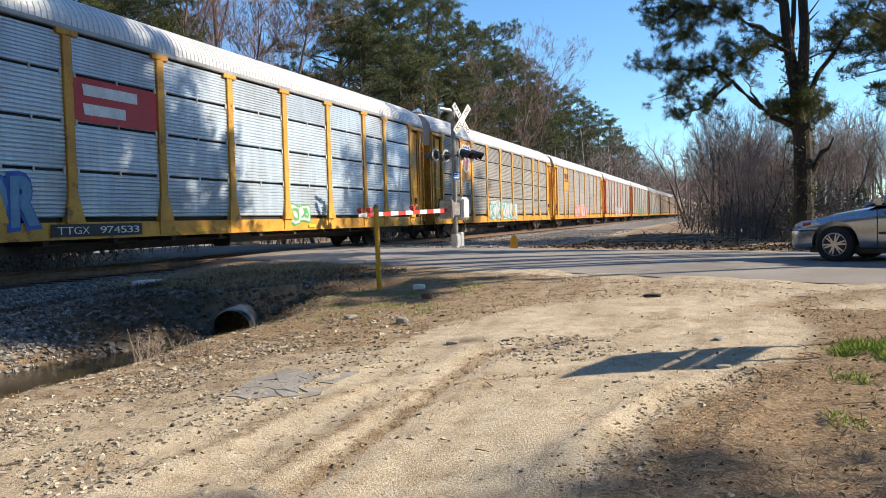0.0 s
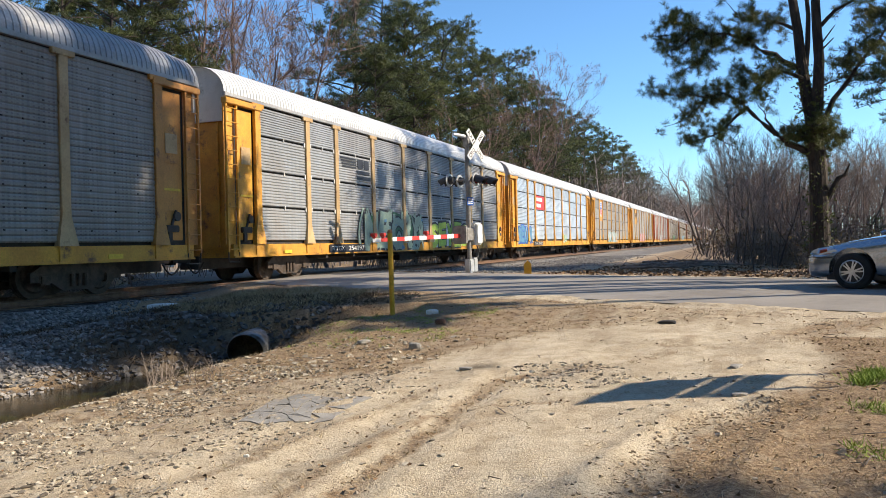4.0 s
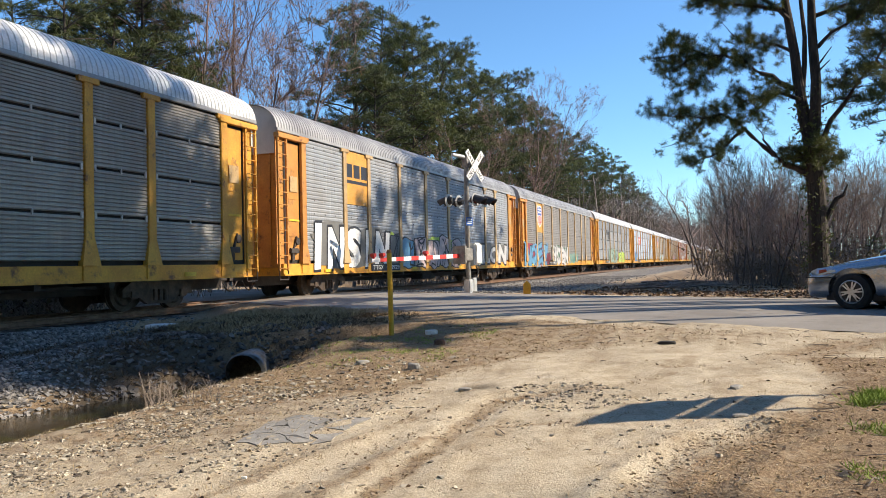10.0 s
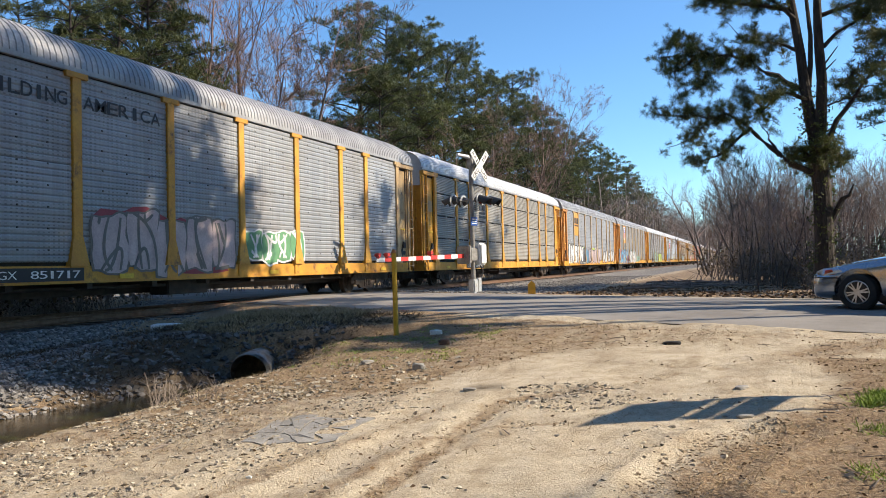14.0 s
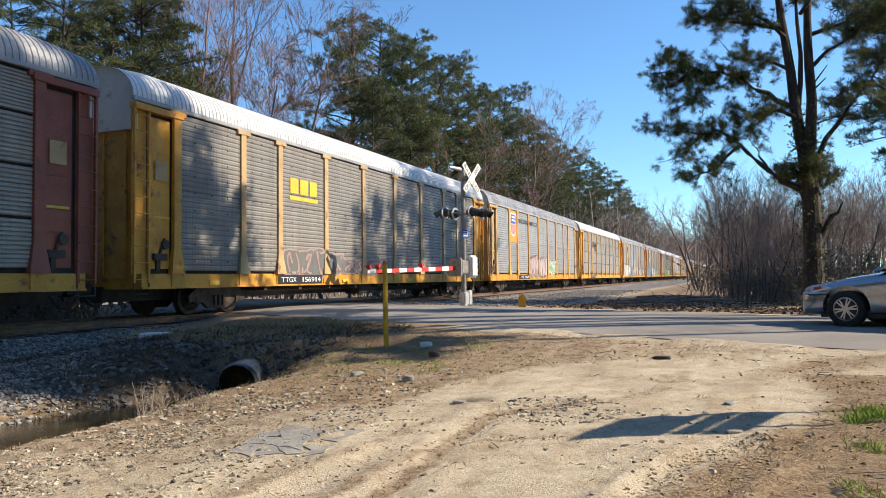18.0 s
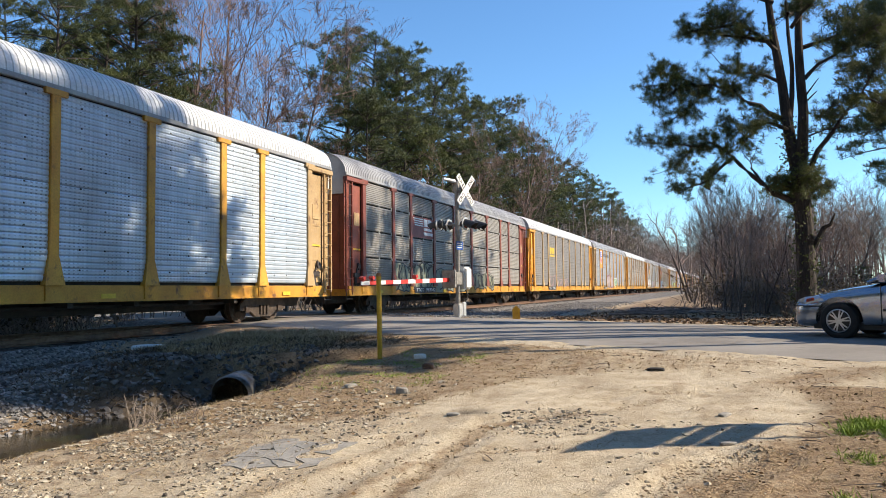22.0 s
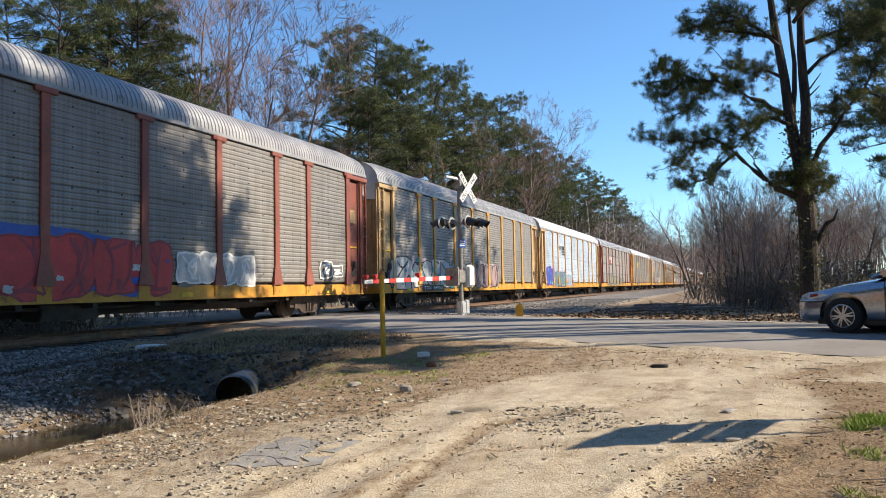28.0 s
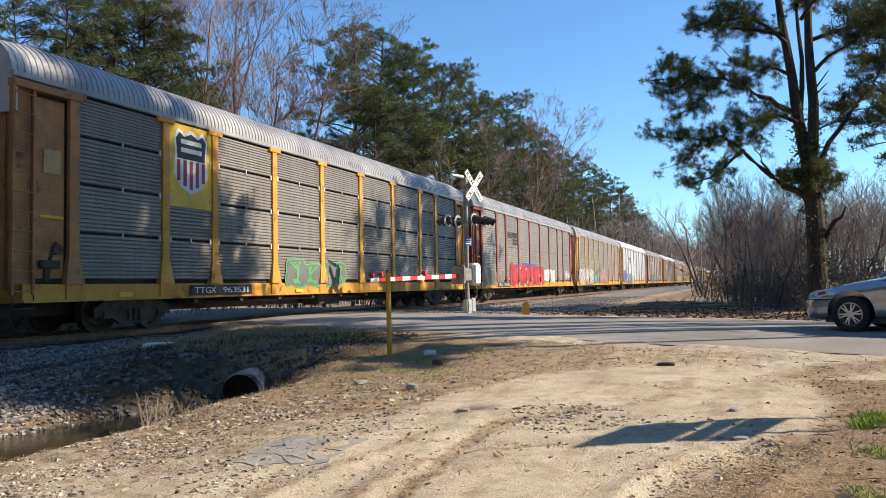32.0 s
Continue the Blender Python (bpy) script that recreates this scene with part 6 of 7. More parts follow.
    pts = [Vector((0.45, 0.0, 0.98)), Vector((0.58, 0, 0.8)), Vector((0.52, 0, 0.6)), Vector((0.32, 0, 0.45)), Vector((0.3, 0, 0.2))]
    for p, q in zip(pts, pts[1:]):
        tube(bm, p, q, 0.025, n=8)
    part("conduit", bm, M["black"], t)
    # arm across the lane: local -x is across the road towards the lot
    arm = part("gate_arm", box(bmesh.new(), (-0.55, -0.03, 1.28), (-0.36, 0.03, 1.42), 0.01), M["mast_dark"], t)
    x, n, L = -0.16, 13, 4.72
    for i in range(n):
        xa, xb = x - L * i / n, x - L * (i + 1) / n
        za, zb = 1.35 - 0.13 * i / n, 1.35 - 0.13 * (i + 1) / n
        w = 0.075 - 0.015 * i / n
        bm = bmesh.new()
        vs = [bm.verts.new(c) for c in ((xa, -0.02, za - w), (xb, -0.02, zb - w), (xb, -0.02, zb + w), (xa, -0.02, za + w), (xa, 0.02, za - w), (xb, 0.02, zb - w), (xb, 0.02, zb + w), (xa, 0.02, za + w))]
        for f in ((0, 1, 2, 3), (7, 6, 5, 4), (0, 4, 5, 1), (3, 2, 6, 7), (1, 5, 6, 2), (0, 3, 7, 4)):
            bm.faces.new([vs[j] for j in f])
        bmesh.ops.recalc_face_normals(bm, faces=bm.faces[:])
        part("arm_stripe", bm, M["red"] if i % 2 else M["white"], arm, "red stripe" if i % 2 else "white stripe")
    for u in (0.46, 0.90, 0.985):
        bm = bmesh.new()
        px, pz = x - L * u, 1.35 - 0.13 * u
        box(bm, (px - 0.05, -0.05, pz + 0.05), (px + 0.05, 0.05, pz + 0.22), 0.02)
        tube(bm, (px, -0.09, pz + 0.16), (px, 0.09, pz + 0.16), 0.06, n=12)
        part("arm_lamp", bm, M["red"], arm, "small red gate lamp")
    return t


crossing_signal()

# yellow guard post at the edge of the ditch
PX, PY = -5.4, 11.55
tp = empty("guard_post", pose(PX, PY, gz(PX, PY), 0.6, -0.5, 20), "slim yellow painted steel guard post beside the ditch", "post")
bm = bmesh.new()
tube(bm, (0, 0, -0.3), (0, 0, 1.36), 0.042, n=14)
part("pipe", bm, M["post_yellow"], tp)
bm = bmesh.new()
tube(bm, (0, 0, 1.36), (0, 0, 1.42), 0.048, 0.03, n=14)
part("cap", bm, M["paint_rust"], tp)

# low yellow cable marker past the road
bx, by = -6.55, 24.6
cm = empty("cable_marker", pose(bx, by, gz(bx, by), 0, 0, 20), "low yellow cable marker with a pointed top", "marker")
bm = bmesh.new()
f = bm.faces.new([bm.verts.new(c) for c in ((-0.12, 0, 0), (0.12, 0, 0), (0.12, 0, 0.33), (0, 0, 0.45), (-0.12, 0, 0.33))])
ex = bmesh.ops.extrude_face_region(bm, geom=[f])
for v in ex["geom"]:
    if isinstance(v, bmesh.types.BMVert):
        v.co.y += 0.16
bmesh.ops.recalc_face_normals(bm, faces=bm.faces[:])
part("housing", bm, surface("marker_paint", (0.60, 0.31, 0.02), (0.70, 0.38, 0.03), 8, 0.5), cm)


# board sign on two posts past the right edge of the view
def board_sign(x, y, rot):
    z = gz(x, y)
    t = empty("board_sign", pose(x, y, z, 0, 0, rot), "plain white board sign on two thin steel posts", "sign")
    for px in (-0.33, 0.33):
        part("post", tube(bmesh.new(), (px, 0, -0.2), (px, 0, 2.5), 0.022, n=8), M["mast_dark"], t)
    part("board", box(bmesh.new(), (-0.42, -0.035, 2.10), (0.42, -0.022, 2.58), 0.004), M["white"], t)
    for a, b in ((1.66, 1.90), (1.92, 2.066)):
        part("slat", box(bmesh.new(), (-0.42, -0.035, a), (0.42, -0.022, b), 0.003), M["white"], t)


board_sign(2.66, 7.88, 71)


# ---- silver sedan waiting at the gate ----
M["car_silver"], nt_, bs_ = blank("car_silver")
bs_.inputs["Base Color"].default_value = (0.36, 0.41, 0.48, 1)
bs_.inputs["Metallic"].default_value, bs_.inputs["Roughness"].default_value = 0.8, 0.22
bs_.inputs["Coat Weight"].default_value = 0.8
dirt = ramp(nt_, noise_fac(nt_, 3.0, 6, 0.7, coords(nt_)), [(0.45, (0.36, 0.41, 0.48)), (0.8, (0.45, 0.44, 0.42))])
nt_.links.new(dirt, bs_.inputs["Base Color"])
M["glass"], gt_, gb_ = blank("car_glass")
gb_.inputs["Base Color"].default_value = (0.02, 0.025, 0.03, 1)
gb_.inputs["Roughness"].default_value = 0.04
M["tyre"] = surface("tyre_rubber", (0.016, 0.016, 0.016), (0.03, 0.029, 0.028), 8, 0.85)
M["alloy"] = surface("alloy", (0.55, 0.56, 0.57), (0.66, 0.67, 0.68), 6, 0.3, 0.8)
M["amber"] = surface("amber_lens", (0.55, 0.10, 0.04), (0.6, 0.14, 0.05), 6, 0.15, bump=0)
M["lamp_glass"] = surface("lamp_glass", (0.42, 0.44, 0.47), (0.6, 0.62, 0.64), 8, 0.08, 0.4, bump=0)


def sedan():
    """Nose at x = 0, tail towards +x, near side at -y."""
    t = empty("sedan", pose(1.41, 16.4, 0.0, 0, 0, -27.5), "silver four-door sedan stopped on the road before the gate", "car")
    st = [  # x, half width, underside, shoulder height, top height, half width of the top
        (0.00, 0.52, 0.22, 0.54, 0.63, 0.42), (0.10, 0.72, 0.18, 0.60, 0.71, 0.60), (0.32, 0.83, 0.17, 0.64, 0.76, 0.70), (0.75, 0.88, 0.20, 0.72, 0.86, 0.76), (1.25, 0.90, 0.20, 0.80, 0.94, 0.78),
        (1.60, 0.90, 0.20, 0.85, 0.99, 0.78), (2.1, 0.90, 0.20, 0.88, 1.02, 0.80), (3.4, 0.90, 0.20, 0.92, 1.03, 0.80), (4.1, 0.89, 0.22, 0.95, 1.06, 0.78), (4.6, 0.84, 0.28, 0.92, 1.04, 0.72), (4.75, 0.72, 0.36, 0.8, 0.98, 0.62)]
    bm = bmesh.new()
    rings = []
    for x, w, lo, sh, top, tw in st:
        sec = [(-w * 0.92, lo), (-w * 0.985, lo + 0.12), (-w, (lo + sh) / 2 + 0.05), (-w * 0.985, sh - 0.04), (-w * 0.95, sh), (-(w * 0.35 + tw * 0.65), (sh * 0.4 + top * 0.6)), (-tw * 0.85, top - 0.01), (-tw * 0.4, top + 0.02), (0, top + 0.03)]
        sec = sec + [(-a, b) for a, b in sec[-2::-1]]
        rings.append([bm.verts.new((x, a, b)) for a, b in sec])
    for p, q in zip(rings, rings[1:]):
        for j in range(len(p) - 1):
            bm.faces.new((p[j], p[j + 1], q[j + 1], q[j]))
        bm.faces.new((p[-1], p[0], q[0], q[-1]))
    bm.faces.new(rings[0][::-1])
    bm.faces.new(rings[-1])
    bmesh.ops.recalc_face_normals(bm, faces=bm.faces[:])
    me = as_mesh("body", bm, M["car_silver"])
    ob = new("body", me)
    sub = ob.modifiers.new("round", "SUBSURF")
    sub.levels = sub.render_levels = 2
    cut = bmesh.new()
    for x in (0.92, 3.62):
        for sy in (-1, 1):
            tube(cut, (x, sy * 0.60, 0.34), (x, sy * 1.2, 0.34), 0.405, n=40)
    cme = bpy.data.meshes.new("cut")
    cut.to_mesh(cme)
    cut.free()
    cob = new("cut", cme)
    bo = ob.modifiers.new("arch", "BOOLEAN")
    bo.operation, bo.object, bo.solver = "DIFFERENCE", cob, "EXACT"
    dg = bpy.context.evaluated_depsgraph_get()
    done = bpy.data.meshes.new_from_object(ob.evaluated_get(dg))
    bpy.data.objects.remove(ob)
    bpy.data.objects.remove(cob)
    done.polygons.foreach_set("use_smooth", [True] * len(done.polygons))
    done.set_sharp_from_angle(angle=radians(38))
    if not done.materials:
        done.materials.append(M["car_silver"])
    body = part_of("body", done, None, t)
    # cabin: glass house and roof
    cab = [(1.42, 0.76, 0.97), (2.35, 0.60, 1.42), (2.9, 0.60, 1.46), (3.5, 0.58, 1.42), (4.25, 0.70, 1.03)]
    bm = bmesh.new()
    rings = []
    for x, w, z in cab:
        b = 0.98
        rings.append([bm.verts.new(c) for c in ((x, -0.79 if z > 1.1 else -w, b), (x, -w, max(z - 0.04, b)), (x, -w * 0.8, max(z, b)), (x, w * 0.8, max(z, b)), (x, w, max(z - 0.04, b)), (x, 0.79 if z > 1.1 else w, b))])
    for p, q in zip(rings, rings[1:]):
        for j in range(5):
            bm.faces.new((p[j], p[j + 1], q[j + 1], q[j]))
    bmesh.ops.recalc_face_normals(bm, faces=bm.faces[:])
    part("glasshouse", bm, M["glass"], t, "dark tinted glass")
    for s in (-1, 1):
        part("front_pillar", tube(bmesh.new(), (1.38, s * 0.775, 0.99), (2.35, s * 0.61, 1.42), 0.035, n=8), M["car_silver"], t)
        part("roof_rail", tube(bmesh.new(), (2.35, s * 0.61, 1.42), (3.5, s * 0.60, 1.42), 0.035, n=8), M["car_silver"], t)
        part("rear_pillar", tube(bmesh.new(), (3.5, s * 0.60, 1.42), (4.2, s * 0.72, 1.04), 0.05, n=8), M["car_silver"], t)
        part("door_pillar", tube(bmesh.new(), (2.75, s * 0.79, 0.98), (2.85, s * 0.62, 1.43), 0.03, n=8), M["car_silver"], t)
    part("roof", box(bmesh.new(), (2.3, -0.56, 1.42), (3.55, 0.56, 1.475), 0.02), M["car_silver"], t)
    for s in (-1, 1):
        bm = bmesh.new()
        box(bm, (1.62, s * 0.98 - 0.1, 1.0), (1.78, s * 0.98 + 0.08, 1.13), 0.03)
        part("mirror", bm, M["car_silver"], t)
        # head lamp wraps round the corner
        bm = bmesh.new()
        v = [bm.verts.new(c) for c in ((0.11, s * 0.64, 0.62), (0.30, s * 0.815, 0.635), (0.62, s * 0.872, 0.73), (0.58, s * 0.83, 0.775), (0.30, s * 0.745, 0.745), (0.12, s * 0.60, 0.69))]
        bm.faces.new(v)
        bmesh.ops.solidify(bm, geom=bm.faces[:], thickness=0.03)
        part("headlight", bm, M["lamp_glass"], t, "clear headlight with an amber corner")
        bm = bmesh.new()
        v = [bm.verts.new(c) for c in ((0.36, s * 0.853, 0.645), (0.52, s * 0.878, 0.685), (0.5, s * 0.872, 0.73), (0.36, s * 0.835, 0.71))]
        bm.faces.new(v)
        bmesh.ops.solidify(bm, geom=bm.faces[:], thickness=0.035)
        part("turn_lens", bm, M["amber"], t)
        bm = bmesh.new()
        box(bm, (0.15, s * 0.79 - 0.02, 0.575), (0.60, s * 0.90, 0.59))
        part("bumper_seam", bm, M["black"], t)
        bm = bmesh.new()
        box(bm, (1.62, s * 0.899 - 0.006, 0.30), (1.632, s * 0.899 + 0.006, 0.95))
        box(bm, (2.75, s * 0.899 - 0.006, 0.30), (2.762, s * 0.899 + 0.006, 0.95))
        box(bm, (1.65, s * 0.903 - 0.01, 0.50), (3.3, s * 0.903 + 0.01, 0.545), 0.004)
        part("door_seam", bm, M["black"], t)
        bm = bmesh.new()
        for dx in (2.55, 3.55):
            box(bm, (dx - 0.1, s * 0.915 - 0.02, 0.82), (dx + 0.1, s * 0.915 + 0.02, 0.85), 0.008)
        part("door_handle", bm, M["car_silver"], t)
    bm = box(bmesh.new(), (-0.005, -0.30, 0.46), (0.03, 0.30, 0.56), 0.01)
    part("grille", bm, M["black"], t)
    bm = box(bmesh.new(), (0.45, -0.76, 0.17), (4.5, 0.76, 0.3))
    part("underbody", bm, M["black"], t)
    for x in (0.92, 3.62):
        for s in (-1, 1):
            w = part("wheel", tube(bmesh.new(), (0, -s * 0.02, 0), (0, -s * 0.17, 0), 0.21, n=24), M["black"], t, loc=(x, s * 0.89, 0.325))
            bm = bmesh.new()
            prof = [(0.205, 0.0), (0.25, 0.012), (0.305, 0.0), (0.325, -0.04), (0.325, -0.16), (0.30, -0.19), (0.205, -0.19)]
            n = 36
            rings = [[bm.verts.new((r * math.cos(2 * math.pi * i / n), s * d, r * math.sin(2 * math.pi * i / n))) for r, d in prof] for i in range(n)]
            for i in range(n):
                for j in range(len(prof) - 1):
                    bm.faces.new((rings[i][j], rings[i][j + 1], rings[(i + 1) % n][j + 1], rings[(i + 1) % n][j]))
            bmesh.ops.recalc_face_normals(bm, faces=bm.faces[:])
            part("tyre", bm, M["tyre"], w)
            bm = bmesh.new()
            n = 40
            rr = [[bm.verts.new((r * math.cos(2 * math.pi * i / n), s * d, r * math.sin(2 * math.pi * i / n))) for r, d in ((0.208, 0.004), (0.196, 0.01), (0.18, -0.04))] for i in range(n)]
            for i in range(n):
                for j in range(2):
                    bm.faces.new((rr[i][j], rr[i][j + 1], rr[(i + 1) % n][j + 1], rr[(i + 1) % n][j]))
            for i in range(6):
                for da in (-0.16, 0.16):
                    a = i * math.pi / 3 + da + 0.2
                    d = Vector((math.cos(a), 0, math.sin(a)))
                    e = Vector((-math.sin(a), 0, math.cos(a)))
                    q = [bm.verts.new(p) for p in (d * 0.05 - e * 0.015 + Vector((0, s * 0.006, 0)), d * 0.05 + e * 0.015 + Vector((0, s * 0.006, 0)), d * 0.19 + e * 0.012 + Vector((0, s * 0.002, 0)), d * 0.19 - e * 0.012 + Vector((0, s * 0.002, 0)))]
                    bm.faces.new(q)
            tube(bm, (0, -s * 0.02, 0), (0, s * 0.014, 0), 0.055, n=16)
            bmesh.ops.recalc_face_normals(bm, faces=bm.faces[:])
            part("rim", bm, M["alloy"], w, "twin-spoke alloy rim")
    return t


sedan()


# ---- ballast, ties, stones, grass and litter ----
rs = random.Random(9)
for i in range(150):
    tie = mesh_from("tie", [(x, y, z) for z in (-0.36, -0.185) for y in (-0.11, 0.11) for x in (-1.3, 1.3)], [(0, 1, 3, 2), (4, 6, 7, 5), (0, 4, 5, 1), (2, 3, 7, 6), (0, 2, 6, 4), (1, 5, 7, 3)]) if i == 0 else tie
    part_of("tie", tie, M["tie"], track, loc=(0, 2 + i * 0.56, rs.uniform(-0.01, 0.012)))


def stone_soup(name, spots, material, label, category, seed, flat=0.7):
    """Many small broken stones resting on the ground, as one object."""
    rng = random.Random(seed)
    base = [Vector(c).normalized() for c in ((1, 1, 1), (1, -1, -1), (-1, 1, -1), (-1, -1, 1), (0.2, 1.2, -1), (-1.2, 0.2, 0.9), (1.2, -0.1, 0.4), (0, -1.2, 0.2))]
    tris = [(0, 6, 4), (0, 4, 2), (0, 2, 5), (0, 5, 3), (0, 3, 6), (6, 3, 7), (6, 7, 1), (6, 1, 4), (4, 1, 2), (2, 1, 7), (2, 7, 5), (5, 7, 3)]
    v, f = [], []
    for x, y, z, r in spots:
        q = Euler((rng.uniform(0, 6), rng.uniform(0, 6), rng.uniform(0, 6))).to_matrix()
        k = len(v)
        for b in base:
            p = q @ (b * rng.uniform(0.75, 1.2))
            v.append((x + p.x * r, y + p.y * r, z + p.z * r * flat))
        f += [(a + k, b + k, c + k) for a, b, c in tris]
    return tagged(part_of(name, mesh_from(name, v, f), material), label, category, kind="stuff")


M["stone"] = island_material("ballast_stone", (0.08, 0.075, 0.07), (0.34, 0.32, 0.295))
M["pebble"] = island_material("pebble", (0.07, 0.055, 0.04), (0.56, 0.50, 0.39))
M["straw"] = island_material("dry_grass", (0.26, 0.18, 0.09), (0.52, 0.42, 0.24))
M["grass"] = island_material("green_grass", (0.17, 0.25, 0.035), (0.36, 0.46, 0.09))
M["leaf"] = island_material("fallen_leaf", (0.05, 0.03, 0.018), (0.30, 0.19, 0.10))
M["chunk"] = surface("old_asphalt", (0.24, 0.23, 0.21), (0.36, 0.345, 0.315), 3, 0.95, fine=45, bump=0.8, depth=0.015, spots=((0.40, 0.32, 0.22), 5.0, 0.58))


def on_ground(pts):
    a = np.array(pts)
    return ground_height(a[:, 0], a[:, 1])


def scatter(n, area, seed, keep=None):
    rng = random.Random(seed)
    out = []
    while len(out) < n:
        x, y = rng.uniform(area[0], area[1]), rng.uniform(area[2], area[3])
        if keep is None or keep(x, y, rng):
            out.append((x, y))
    return out


road_s = lambda x, y: x * RN.x + y * RN.y


def scatter_by(n, area, seed, density):
    """n spots in the area, as thick as the density there, 0 to 1."""
    g = np.random.default_rng(seed)
    out = np.empty((0, 2))
    while len(out) < n:
        x, y = g.uniform(area[0], area[1], 40000), g.uniform(area[2], area[3], 40000)
        keep = g.random(40000) < density(x, y)
        out = np.concatenate([out, np.stack([x[keep], y[keep]], 1)])
    return out[:n].tolist()


def lot_litter(x, y):
    return np.where((x * RN.x + y * RN.y < 10.5) & (ditch_height(x, y) > -0.55), litter_cover(x, y) ** 1.5 + 0.015, 0)


pts = scatter(11000, (-13.3, -7.6, 2.5, 16), 1, lambda x, y, r: road_s(x, y) < 8.2 and x < np.interp(y, [2, 7.4, 8.9, 10.5, 12.2, 14.5], [-9.0, -8.8, -9.1, -10.6, -12.0, -13.3]) + r.gauss(0, 0.25))
stone_soup("ballast_stones", [(x, y, z + 0.01, rs.uniform(0.022, 0.055)) for (x, y), z in zip(pts, on_ground(pts))], M["stone"], "loose grey ballast stones on the railway bank", "stones", 2)
pts = scatter(6500, (-13.6, -6.8, 22, 70), 3, lambda x, y, r: road_s(x, y) > 18.7 and r.random() < min(1, (-6.6 - x) / 3) and r.random() < 30 / y)
stone_soup("ballast_stones", [(x, y, z + 0.01, rs.uniform(0.03, 0.075)) for (x, y), z in zip(pts, on_ground(pts))], M["stone"], "loose grey ballast stones beside the track", "stones", 4)
pts = scatter(1500, (-12.0, -6.7, 8.6, 14.0), 5, lambda x, y, r: road_s(x, y) < 8.6 and noise.noise((x * 0.9, y * 0.9, 1.0)) > -0.15)
stone_soup("ditch_stones", [(x, y, z + 0.01, rs.uniform(0.03, 0.09)) for (x, y), z in zip(pts, on_ground(pts))], island_material("ditch_stone", (0.05, 0.045, 0.04), (0.20, 0.185, 0.17)), "grey stones round the culvert in the ditch", "stones", 6)
pts = scatter_by(12000, (-7.0, 1.6, 3.2, 9), 7, lambda x, y: np.interp(x, [-6.5, -4.6, -3.4, -2.6], [1.0, 0.8, 0.35, 0.05]) * (y < 7.4) * np.clip(0.45 + 0.9 * np.sin(2.9 * x + 1.7 * y) * np.sin(2.3 * y - 1.3 * x + 1.1) + 0.5 * np.sin(7.1 * x - 5.3 * y), 0.05, 1) + 0.3 * (np.hypot((x + 1.55) / 0.6, (y - 7.15) / 0.6) < 1))
stone_soup("gravel", [(x, y, z + 0.001, 0.004 + 0.030 * rs.random() ** 3.5) for (x, y), z in zip(pts, on_ground(pts))], M["pebble"], "small stones and gravel on the dirt lot", "gravel", 8, 0.6)


def blades(name, spots, h, w, material, label, category, seed, n=7, lay=0.5):
    """Tufts of grass blades, as one object."""
    rng = random.Random(seed)
    s = Soup()
    for x, y, z in spots:
        for _ in range(n):
            o = Vector((x + rng.gauss(0, 0.04), y + rng.gauss(0, 0.04), z - 0.005))
            d = Vector((rng.gauss(0, lay), rng.gauss(0, lay), rng.uniform(0.15, 1.0))).normalized() * h * rng.uniform(0.5, 1.2)
            s.blade(o, o + d, w, rng)
    return tagged(part_of(name, s.mesh(name), material), label, category, kind="stuff")


def edge(x, y, r):
    s = road_s(x, y)
    if not 2 < s < 10.35:
        return False
    d = 0.05
    if s > 8.4:
        d = 0.55
    if x < -4.6 and y > 8.2:
        d = 0.95
    if -6.6 < x < -4.4 and y > 5:
        d = max(d, 0.6)
    if x > 0.5:
        d = 0.75
    return r.random() < d * (0.35 + 0.65 * (noise.noise((x * 1.3, y * 1.3, 2.0)) > -0.1))


pts = scatter_by(4200, (-8.4, 3.2, 3.6, 15.2), 11, lambda x, y: np.where(x < -0.5, lot_litter(x, y), 0.5 * lot_litter(x, y)))
blades("dry_grass", [(x, y, z) for (x, y), z in zip(pts, on_ground(pts))], 0.06, 0.0022, M["straw"], "short dry straw-coloured grass on the lot's edges", "grass", 12, 6, 0.9)
pts = scatter(1500, (-13, -7.6, 11, 16.6), 13, lambda x, y, r: 6.3 < road_s(x, y) < 10.3 and x > -12)
blades("dry_grass", [(x, y, z) for (x, y), z in zip(pts, on_ground(pts))], 0.13, 0.006, M["straw"], "dry brown grass on the road bank above the ditch", "grass", 14, 7, 0.7)
pts = [(x, y) for x, y in scatter(800, (0.6, 3.0, 5.0, 8.4), 15, lambda x, y, r: noise.noise((x * 3.5, y * 3.5, 2.0)) > -0.05 and r.random() < (max(0.0, 1.15 - math.hypot((x - 1.25) / 0.45, (y - 7.1) / 0.45)) if y > 6.3 else 0.10 * (noise.noise((x * 3, y * 3, 7.0)) > 0.1)))]
blades("green_grass", [(x, y, z) for (x, y), z in zip(pts, on_ground(pts))], 0.075, 0.0035, M["grass"], "patches of fresh green grass at the lot's edge", "grass", 16, 9, 0.6)
pts = [(x, y) for x, y in scatter(420, (-6.6, -3.6, 8.6, 12.6), 17, lambda x, y, r: noise.noise((x * 1.5, y * 1.5, 3.0)) > 0.05)]
blades("green_grass", [(x, y, z) for (x, y), z in zip(pts, on_ground(pts))], 0.06, 0.004, M["grass"], "thin green grass round the guard post", "grass", 18, 6, 0.7)
pts = scatter_by(4600, (-8, 3.2, 2.8, 13), 19, lot_litter)
rl = random.Random(3)
s = Soup()
